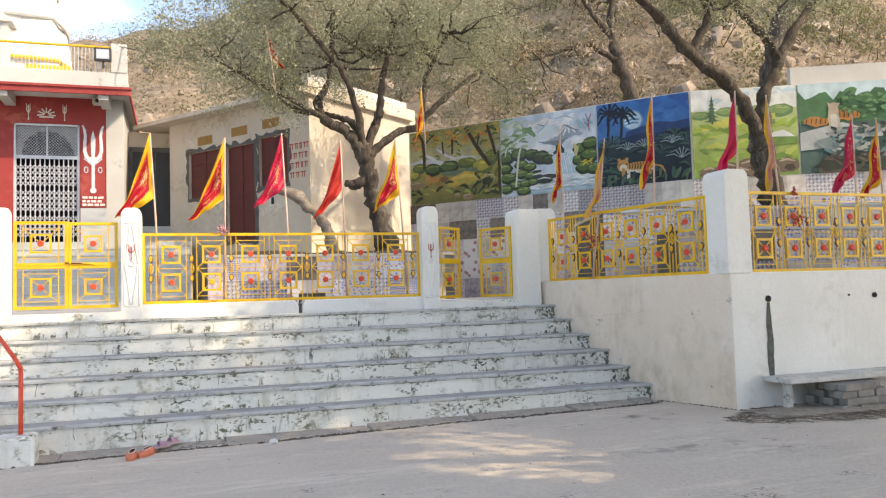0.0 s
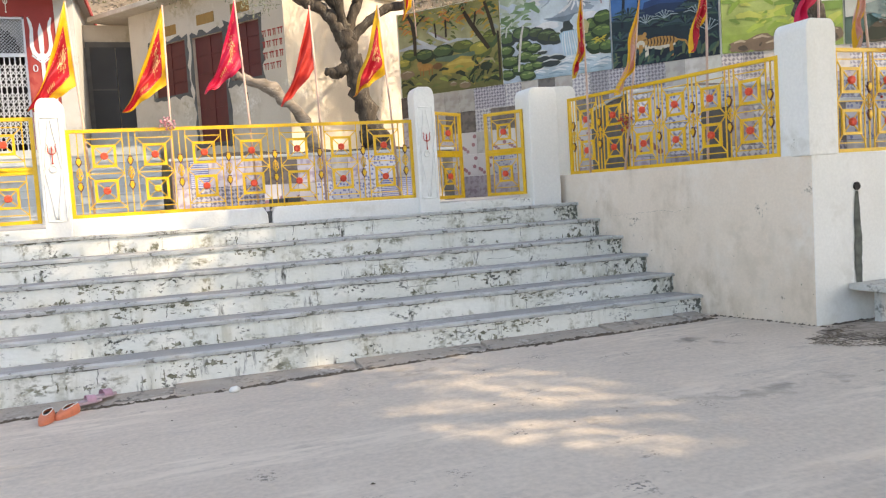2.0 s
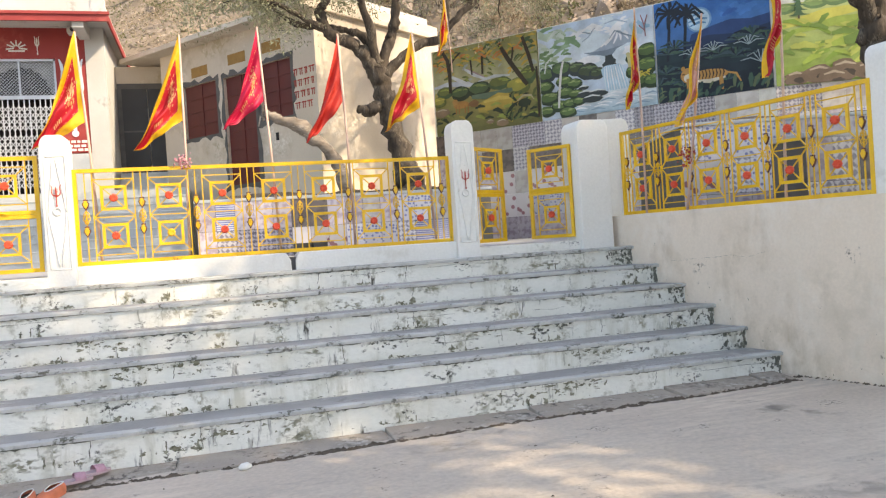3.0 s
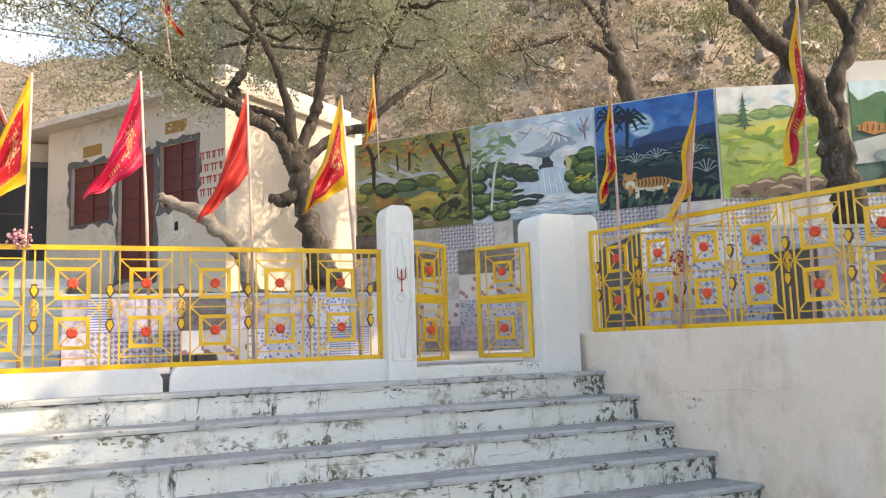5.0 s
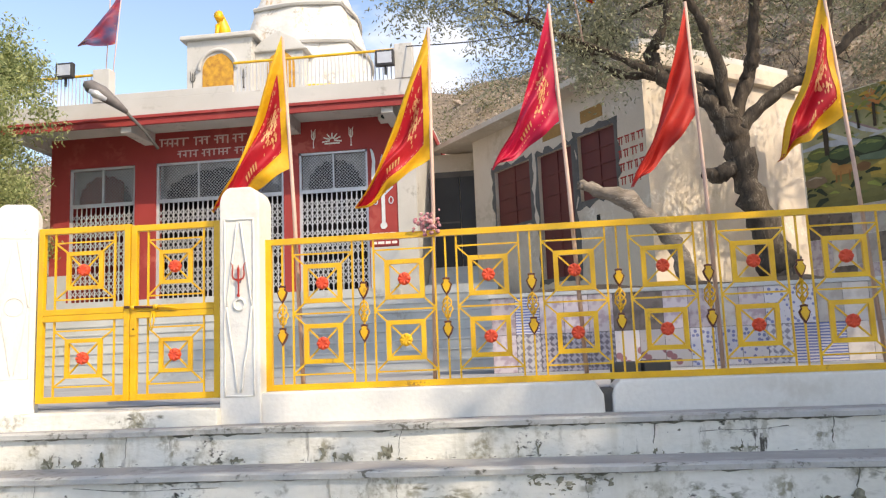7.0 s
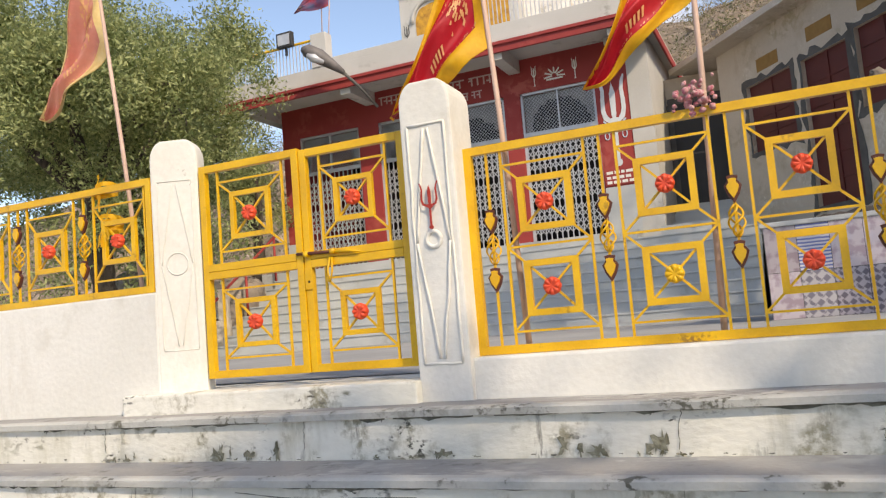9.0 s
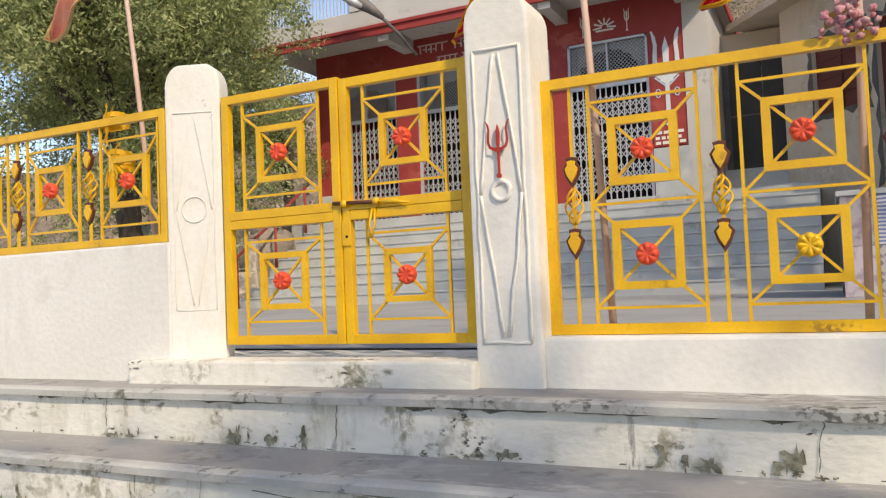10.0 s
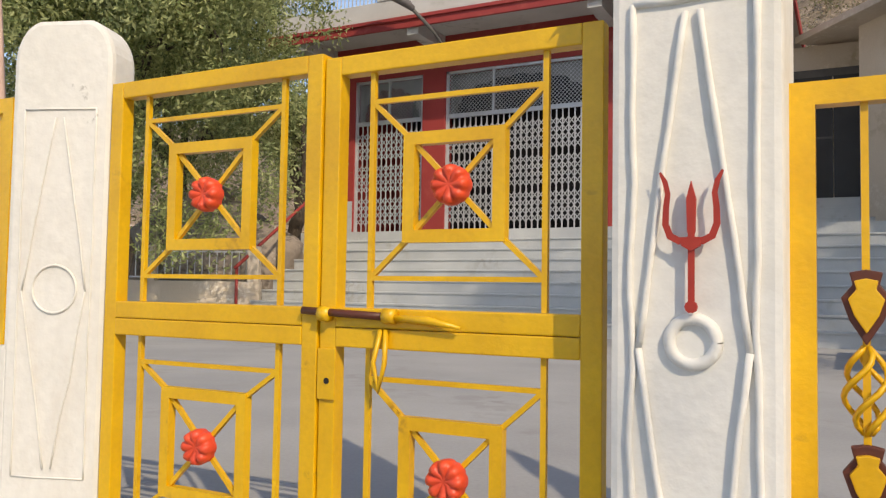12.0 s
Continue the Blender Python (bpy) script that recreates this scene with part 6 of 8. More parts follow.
def wander(p, q, n, amp, rnd):
    p, q = Vector(p), Vector(q)
    out = []
    for i in range(n + 1):
        f = i / n
        out.append(p.lerp(q, f) + Vector((rnd.uniform(-1, 1), rnd.uniform(-1, 1), rnd.uniform(-1, 1))) * amp * math.sin(f * math.pi))
    return out


def limb(pts, r0, r1, sides=8):
    n = len(pts) - 1
    return Shape().tube(pts, [r0 + (r1 - r0) * (i / n) ** 0.8 for i in range(n + 1)], sides)


def smooth_path(pts, per=5):
    pts = [Vector(p) for p in pts]
    out = []
    for i in range(len(pts) - 1):
        p0, p1, p2, p3 = pts[max(i - 1, 0)], pts[i], pts[i + 1], pts[min(i + 2, len(pts) - 1)]
        for k in range(per):
            t = k / per
            out.append(0.5 * ((2 * p1) + (p2 - p0) * t + (2 * p0 - 5 * p1 + 4 * p2 - p3) * t * t + (3 * p1 - p0 - 3 * p2 + p3) * t ** 3))
    return out + [pts[-1]]


def gnarl(pts, rs, rnd, sides=16):
    """A gnarled limb along a smooth path with an uneven girth."""
    q = smooth_path(pts, 8)
    n = len(q) - 1
    rad = []
    for i in range(n + 1):
        f = i / n * (len(rs) - 1)
        k = min(int(f), len(rs) - 2)
        rad.append((rs[k] + (rs[k + 1] - rs[k]) * (f - k)) * rnd.uniform(0.68, 0.98))
    for i in range(1, n):
        q[i] = q[i] + Vector((rnd.uniform(-1, 1), rnd.uniform(-1, 1), rnd.uniform(-1, 1))) * rad[i] * 0.22
    s = Shape().tube(q, rad, sides)
    s.v = [Vector(p) + noise.noise_vector(Vector(p) * 5.0) * 0.03 + noise.noise_vector(Vector((p[0] * 22, p[1] * 22, p[2] * 5))) * 0.012 for p in s.v]
    return s


def twigs(tips, rnd, count, reach, drop=0.0):
    """Thin branches from limb points towards crown clumps; returns the mesh and the ends."""
    s = Shape()
    ends = []
    for p, size in tips:
        for _ in range(count):
            d = Vector((rnd.gauss(0, 1), rnd.gauss(0, 0.8), rnd.gauss(0.25 - drop, 0.6))).normalized() * reach * rnd.uniform(0.5, 1.2)
            e = Vector(p) + d
            pts = wander(p, e, 5, reach * 0.13, rnd)
            s.tube(pts, [size * (1 - 0.8 * i / 5) for i in range(6)], 4, False)
            ends.append((e, size * 0.3))
            ends.append((Vector(p).lerp(e, 0.6), size * 0.3))
    return s, ends


def tree(name, label, limbs, clumps, clump_r, per, leaf, mat, seed, twig=(5, 1.0), category="tree"):
    """limbs: (name, points, radii). clumps: extra crown centres."""
    rnd = random.Random(seed)
    ob = thing(name, pose(0, 0, 0), label, category)
    tips = []
    for nm, pts, rs in limbs:
        part(nm, gnarl(pts, rs, rnd).mesh(nm, M_BARK, True), ob)
        if nm == "limb":
            tips.append((pts[-1], rs[-1] * 0.8))
            tips.append((Vector(pts[-2]).lerp(Vector(pts[-1]), 0.4), rs[-1] * 0.8))
    s, ends = twigs(tips, rnd, twig[0], twig[1])
    s2, ends2 = twigs([ends[i] for i in range(0, len(ends), 2)], rnd, 2, twig[1] * 0.6, 0.2)
    s.add(s2.v, s2.f)
    tagged(part("twig_spray", s.mesh("twig_spray", M_BARK), ob), kind="stuff")
    cs = [tuple(e[0]) for e in ends + ends2] + list(clumps)
    tagged(part("crown", leaf_cloud("crown", cs, [clump_r * rnd.uniform(0.6, 1.3) for _ in cs], per, leaf, mat, seed), ob), kind="stuff")
    return ob


rnd = random.Random(11)


def crown_fill(n, x, y, z, seed):
    r = random.Random(seed)
    out = []
    while len(out) < n:
        u, v, w = (r.uniform(-1, 1) for _ in range(3))
        if u * u + v * v + w * w < 1:
            out.append((x[0] + (u + 1) / 2 * (x[1] - x[0]), y[0] + (v + 1) / 2 * (y[1] - y[0]), z[0] + (w + 1) / 2 * (z[1] - z[0])))
    return out


Y1 = 17.3
tree("shade_tree", "gnarled old tree with a dark forked trunk and sparse olive leaves", [
    ("trunk", [(6.15, Y1, 2.1), (6.05, Y1, 2.7), (5.78, Y1, 3.6), (5.66, Y1, 4.3), (5.62, Y1, 4.6)], [0.36, 0.27, 0.22, 0.22, 0.16]),
    ("limb", [(5.64, Y1, 4.35), (5.27, Y1 - 0.1, 4.86), (4.77, Y1 - 0.2, 5.12), (4.62, Y1 - 0.2, 5.5), (4.86, Y1 - 0.3, 5.93), (5.0, Y1, 7.0)], [0.17, 0.14, 0.12, 0.10, 0.08, 0.05]),
    ("limb", [(5.66, Y1, 4.4), (5.55, Y1 + 0.1, 4.95), (5.29, Y1 + 0.2, 5.22), (4.91, Y1 + 0.3, 5.32), (4.2, Y1 + 0.5, 5.5), (3.4, Y1 + 0.6, 6.2)], [0.12, 0.10, 0.09, 0.08, 0.06, 0.03]),
    ("limb", [(5.68, Y1, 4.4), (5.9, Y1 + 0.1, 5.0), (6.02, Y1, 5.4), (6.12, Y1, 6.2), (6.4, Y1 - 0.2, 7.4)], [0.14, 0.11, 0.10, 0.08, 0.04]),
    ("limb", [(5.75, Y1, 4.4), (6.38, Y1 - 0.1, 4.9), (6.95, Y1, 5.17), (7.11, Y1, 6.19), (7.6, Y1 - 0.2, 7.2)], [0.13, 0.10, 0.085, 0.07, 0.04]),
    ("limb", [(6.9, Y1, 5.15), (7.7, Y1 + 0.3, 5.9), (8.6, Y1 + 0.8, 6.6), (9.3, Y1 + 1.1, 7.3)], [0.085, 0.07, 0.05, 0.03]),
    ("limb", [(4.72, Y1 - 0.2, 5.15), (3.9, Y1 - 0.5, 5.5), (3.2, Y1 - 0.7, 5.75), (2.5, Y1 - 0.8, 6.1)], [0.07, 0.05, 0.04, 0.02]),
    ("limb", [(5.66, Y1, 4.5), (5.2, Y1 - 0.6, 5.8), (4.3, Y1 - 1.0, 6.8), (3.4, Y1 - 1.2, 7.6)], [0.1, 0.08, 0.06, 0.03]),
    ("stub", [(5.72, Y1, 3.9), (5.4, Y1 - 0.1, 3.72), (5.18, Y1 - 0.1, 3.78)], [0.16, 0.13, 0.07]),
], crown_fill(110, (2.0, 9.8), (15.3, 19.8), (5.6, 9.6), 4) + crown_fill(26, (1.2, 4.8), (15.6, 17.6), (6.2, 8.2), 14) + crown_fill(16, (2.6, 5.2), (16.2, 17.8), (5.3, 6.3), 15) + crown_fill(46, (7.0, 10.4), (17.0, 20.2), (5.9, 8.6), 16), 0.45, 120, 0.032, L_OLIVE, 21, (6, 1.25))
s = gnarl([(4.9, 17.0, 2.1), (4.7, 17.0, 2.85), (4.2, 16.9, 3.35), (3.66, 16.9, 3.62), (3.5, 16.9, 3.66)], [0.16, 0.14, 0.13, 0.11, 0.05], rnd)
solid("dead_log", s, M_DEADWOOD, "grey dead leaning trunk beside the old tree", "log", kind="thing", smooth=True)

Y2 = 12.5
tree("shade_tree", "leaning tree with a dark trunk forked low and bare branches", [
    ("trunk", [(12.4, Y2, 2.4), (12.28, Y2, 3.2), (12.13, Y2, 4.0), (12.15, Y2, 4.3)], [0.33, 0.26, 0.23, 0.18]),
    ("limb", [(12.13, Y2, 4.1), (12.26, Y2, 4.88), (12.6, Y2, 5.56), (12.0, Y2, 6.28), (11.4, Y2, 6.75), (10.8, Y2 - 0.2, 7.3)], [0.18, 0.15, 0.12, 0.09, 0.07, 0.04]),
    ("limb", [(12.1, Y2, 4.1), (11.49, Y2 - 0.1, 4.9), (10.53, Y2 - 0.2, 5.47), (9.84, Y2 - 0.3, 6.05), (9.2, Y2 - 0.4, 6.5), (8.2, Y2 - 0.5, 7.4)], [0.17, 0.15, 0.13, 0.11, 0.09, 0.05]),
    ("limb", [(10.5, Y2 - 0.2, 5.5), (10.9, Y2 - 0.2, 6.2), (10.7, Y2 - 0.2, 7.0)], [0.1, 0.08, 0.05]),
    ("limb", [(12.6, Y2, 5.5), (13.2, Y2, 6.4), (14.2, Y2 - 0.2, 7.6)], [0.13, 0.1, 0.05]),
], crown_fill(60, (8.0, 16.0), (11.0, 15.0), (6.8, 9.5), 5), 0.42, 120, 0.032, L_OLIVE, 22, (5, 1.2))
tree("hill_tree", "bare dark tree standing on the slope behind the mural", [
    ("trunk", [(13.0, 18.0, 4.9), (12.82, 17.9, 6.08), (12.43, 17.9, 7.16), (12.3, 17.9, 7.6)], [0.30, 0.25, 0.2, 0.14]),
    ("limb", [(12.4, 17.9, 7.2), (12.26, 17.9, 8.17), (12.6, 17.9, 9.4)], [0.14, 0.1, 0.04]),
    ("limb", [(12.4, 17.9, 7.1), (11.6, 17.9, 7.5), (10.93, 17.8, 7.29), (10.2, 17.8, 7.0)], [0.11, 0.09, 0.06, 0.03]),
    ("limb", [(12.3, 17.9, 7.7), (11.6, 17.9, 8.5), (11.0, 17.8, 9.4)], [0.1, 0.07, 0.03]),
], crown_fill(14, (9.5, 14.0), (17, 19.5), (8.5, 10.8), 6), 0.3, 25, 0.05, L_DRY, 23, (5, 1.0))
tree("hill_tree", "leaning tree with yellow-green leaves on the slope", [
    ("trunk", [(17.2, 18.2, 6.2), (17.4, 18.0, 7.8), (17.8, 18.0, 8.9), (18.3, 18, 10.2)], [0.35, 0.28, 0.22, 0.16]),
    ("limb", [(17.8, 18.0, 8.9), (18.8, 17.8, 9.6), (19.6, 17.8, 10.6)], [0.14, 0.1, 0.05]),
    ("limb", [(18.2, 18.0, 10.0), (17.6, 17.8, 11.2), (17.0, 17.8, 12.0)], [0.13, 0.1, 0.05]),
], crown_fill(40, (15.5, 21.0), (16.5, 20.5), (8.3, 12.5), 7), 0.5, 50, 0.06, L_SCRUB, 24, (5, 1.2))


def neem(x, y, h, spread, seed, label):
    r = random.Random(seed)
    limbs = [("trunk", [(x, y, TERRACE - 0.3), (x + 0.2, y, h * 0.3), (x + 0.05, y, h * 0.5)], [0.3, 0.24, 0.2])]
    for k in range(6):
        a = 2 * math.pi * k / 6 + r.uniform(-0.3, 0.3)
        e = (x + math.cos(a) * spread * 0.7, y + math.sin(a) * spread * 0.7, h * r.uniform(0.6, 0.9))
        mid = (x + math.cos(a) * spread * 0.3, y + math.sin(a) * spread * 0.3, h * 0.58)
        limbs.append(("limb", [(x + 0.05, y, h * 0.46), mid, e], [0.13, 0.09, 0.04]))
    cl = crown_fill(120, (x - spread, x + spread), (y - spread, y + spread), (h * 0.22, h * 1.05), seed)
    return tree("neem_tree", label, limbs, cl, 0.50, 290, 0.042, L_GREEN, seed, (5, 1.0))


neem(-8.2, 17.5, 8.6, 3.1, 31, "dense green neem tree with hanging foliage")
neem(-12.5, 16.0, 8.8, 3.2, 32, "dense green neem tree with hanging foliage")
neem(-12.0, 22.5, 9.5, 3.4, 33, "dense green neem tree with hanging foliage")


# ---- beside the temple steps ----
def boulder(x, y, z, r, flat, seed, label):
    bm = bmesh.new()
    bmesh.ops.create_icosphere(bm, subdivisions=4, radius=r)
    for v in bm.verts:
        d = v.co.normalized()
        q = 1 + 0.30 * noise.noise(d * 1.3 + Vector((seed, 0, 0))) + 0.12 * noise.noise(d * 3.4 + Vector((0, seed, 0))) + 0.04 * noise.noise(d * 9)
        v.co = Vector((d.x * q * r, d.y * q * r * 0.85, d.z * q * r * flat))
    me = bpy.data.meshes.new("boulder")
    bm.to_mesh(me)
    bm.free()
    me.materials.append(M_BOULDER)
    me.shade_smooth()
    ob = new("boulder", me)
    ob.matrix_basis = pose(x, y, z)
    return tagged(ob, label, "boulder", "boulders by the temple")


M_BOULDER = weather(material("grey_brown_boulder", (0.33, 0.28, 0.235), 0.95, second=(0.22, 0.185, 0.155), scale=1.4, bump=0.8, fine=16), [((0.10, 0.085, 0.07), (1, 1, 2.5), 1.6, (0.52, 0.62), 8, (0.45, 0.58)), ((0.46, 0.41, 0.35), (1, 1, 1), 2.2, (0.54, 0.64), 14, (0.46, 0.58))])
boulder(-9.7, 21.7, 2.1, 1.45, 0.85, 1.0, "large grey-brown boulder beside the temple steps")
boulder(-11.3, 22.6, 2.4, 1.7, 0.9, 4.0, "large grey-brown boulder beside the temple steps")
boulder(-11.6, 20.4, 1.7, 1.0, 0.75, 7.0, "smaller grey-brown boulder under the neem tree")
LW0, LW1 = (-14.5, 17.0), (-7.75, 20.35)
solid("wall_low", Shape().box(0, 0, TERRACE - 0.1, dist2(LW0, LW1), 0.2, 1.92), M_CREAM, "low cream wall beside the temple steps", "wall", m=along(LW0, LW1), bevel=0.01)
g = thing("low_railing", along(LW0, LW1, 1.92), "low grey iron railing on the cream wall under the neem trees", "railing")
lw = dist2(LW0, LW1)
for z in (0.06, 0.52):
    part("rail", Shape().box(0, 0.08, z - 0.015, lw, 0.11, z + 0.015).mesh("rail", M_STEEL), g)
bar_mesh = Shape().box(-0.008, 0.086, 0.075, 0.008, 0.104, 0.505).mesh("baluster", M_STEEL)
for k in range(1, int(lw / 0.13)):
    part("baluster", bar_mesh, g, pose(k * 0.13, 0, 0))
for k in range(5):
    part("post", Shape().box(-0.1, 0.0, 0, 0.1, 0.2, 0.62).mesh("post", M_CREAM, bevel=0.01), g, pose(0.12 + (lw - 0.24) * k / 4, 0, 0), "cream masonry post")
h = thing("stair_rail", pose(0, 0, 0), "red painted pipe rail beside the temple steps", "handrail")
part("rail", Shape().tube([(-7.95, 19.95, 2.15), (-7.95, 22.3, 3.75)], 0.03, 8).mesh("rail", M_REDWALL, True), h)
for y, z0, z1 in ((20.0, TERRACE, 2.18), (21.2, 2.0, 3.0), (22.25, 2.7, 3.72)):
    part("post", Shape().tube([(-7.95, y, z0), (-7.95, y, z1)], 0.028, 8).mesh("post", M_REDWALL, True), h)
tree("neem_tree", "crooked dark trunk with thin branches beside the temple", [
    ("trunk", [(-9.05, 22.9, 1.0), (-8.95, 22.8, 2.6), (-8.7, 22.7, 3.6), (-8.85, 22.6, 4.4)], [0.24, 0.2, 0.15, 0.12]),
    ("limb", [(-8.75, 22.7, 3.5), (-8.4, 22.4, 4.2), (-8.3, 22.2, 5.2)], [0.1, 0.08, 0.04]),
    ("limb", [(-8.85, 22.6, 4.3), (-9.2, 22.4, 5.2), (-9.0, 22.2, 6.2)], [0.1, 0.07, 0.04]),
], crown_fill(18, (-10.2, -8.3), (21.4, 23.2), (5.0, 7.4), 35), 0.4, 150, 0.036, L_GREEN, 35, (4, 0.7))


# ---- hill ----
def hill_height(x, y):
    foot = 27.5 - 0.78 * max(0.0, min(14.0, x - 6.0)) + 0.25 * max(0.0, -x)
    d = max(0.0, y - foot)
    top = 30 + 22 / (1 + math.exp(-(x - 16) / 9))
    z = top * (1 - math.exp(-d * (0.55 + 0.08 / (1 + math.exp(-(x - 6) / 1.5))) / top * 1.5))
    n = noise.noise(Vector((x * 0.07, y * 0.07, 0))) * 2.2 + noise.noise(Vector((x * 0.25, y * 0.25, 4))) * 0.8 + noise.noise(Vector((x * 0.8, y * 0.8, 8))) * 0.28
    return 1.5 + z + n * min(1.0, d / 8) + (2.6 if x > 8 and d > 0 else 0) * min(1, d / 1.5)


def build_hill():
    xs = [-160 + 8 * i for i in range(15)] + [-40 + 0.8 * i for i in range(126)] + [62 + 10 * i for i in range(12)]
    ys = [11.5 + 0.7 * i for i in range(60)] + [54 + 4 * i for i in range(40)]
    v = []
    for y in ys:
        for x in xs:
            v.append((x, y, hill_height(x, y)))
    w = len(xs)
    s = Shape()

    def keep(i, j):
        x, y = xs[i], ys[j]
        line = 21.9 if x < 8.5 else (21.9 - (x - 8.5) * 1.12 if x < 12.7 else 17.2 - (x - 12.7) * 0.47)
        return y > max(line + 0.7, 11.5) and (x > 9.5 or y > 27)
    s.add(v, [(j * w + i, j * w + i + 1, (j + 1) * w + i + 1, (j + 1) * w + i) for j in range(len(ys) - 1) for i in range(w - 1) if keep(i, j)])
    solid("hillside", s, M_HILL, "dry brown rocky hillside with scrub", "hill", smooth=True)
    r = random.Random(8)
    dry, green, rocks, sticks = [], [], Shape(), Shape()
    for k in range(13000):
        if k < 9000:
            x = r.uniform(6, 46)
            y = (23 - (x - 8.5) * 1.12 if x < 12.7 else 18.3 - (x - 12.7) * 0.30) + 34 * r.random() ** 1.5
        else:
            y = 28 + 60 * r.random() ** 1.3
            x = r.uniform(-60, 25)
        if x < 9.5 and y < 28:
            continue
        if x >= 8 and y < (23 - (x - 8.5) * 1.12 if x < 12.7 else 18.3 - (x - 12.7) * 0.47):
            continue
        z = hill_height(x, y)
        lush = noise.noise(Vector((x * 0.22, y * 0.22, 3))) + 0.5 * noise.noise(Vector((x * 0.7, y * 0.7, 6)))
        stony = noise.noise(Vector((x * 0.3, y * 0.3, 12))) + 0.4 * noise.noise(Vector((x * 0.9, y * 0.9, 15)))
        u = r.random()
        q = (0.26 + y * 0.010) * r.uniform(0.6, 1.5)
        if u < 0.66 - 0.3 * stony:
            if lush > 0.12 + r.gauss(0, 0.12):
                green.append((x, y, z + q * 0.5, q * 1.15))
            else:
                dry.append((x, y, z + q * 0.4, q))
        elif u < 0.94 or y > 35:
            a = 0.07 + 0.42 * r.random() ** 2.5
            pts = [Vector((r.uniform(-1, 1), r.uniform(-1, 1), r.uniform(-0.6, 0.8))).normalized() * a for _ in range(10)]
            bm = bmesh.new()
            for p in pts:
                bm.verts.new(p + Vector((x, y, z)))
            bmesh.ops.convex_hull(bm, input=bm.verts)
            bm.verts.index_update()
            used = [vv for vv in bm.verts if vv.link_faces]
            idx = {vv: i for i, vv in enumerate(used)}
            rocks.add([vv.co.copy() for vv in used], [[idx[vv] for vv in f.verts] for f in bm.faces])
            bm.free()
        else:
            p = Vector((x, y, z))
            for _k in range(4):
                e = p + Vector((r.gauss(0, 0.5), r.gauss(0, 0.5), r.uniform(0.3, 1.1)))
                sticks.tube(wander(p, e, 3, 0.15, r), [0.02, 0.015, 0.01, 0.006], 3, False)
    me = leaf_cloud("dry_scrub", [d[:3] for d in dry], [d[3] for d in dry], 52, 0.075, L_DRY, 41, 0.3)
    tagged(new("dry_scrub", me), "dry brown scrub and grass on the hillside", "scrub", kind="stuff")
    me = leaf_cloud("green_scrub", [d[:3] for d in green], [d[3] for d in green], 54, 0.07, L_SCRUB, 42, 0.45)
    tagged(new("green_scrub", me), "olive-green bushes on the hillside", "bushes", kind="stuff")
    solid("rocks", rocks, M_ROCK, "scattered brown rocks on the hillside", "rocks", kind="stuff")
    solid("brushwood", sticks, M_BARK, "bare brushwood stems on the slope", "brushwood", kind="stuff")


build_hill()


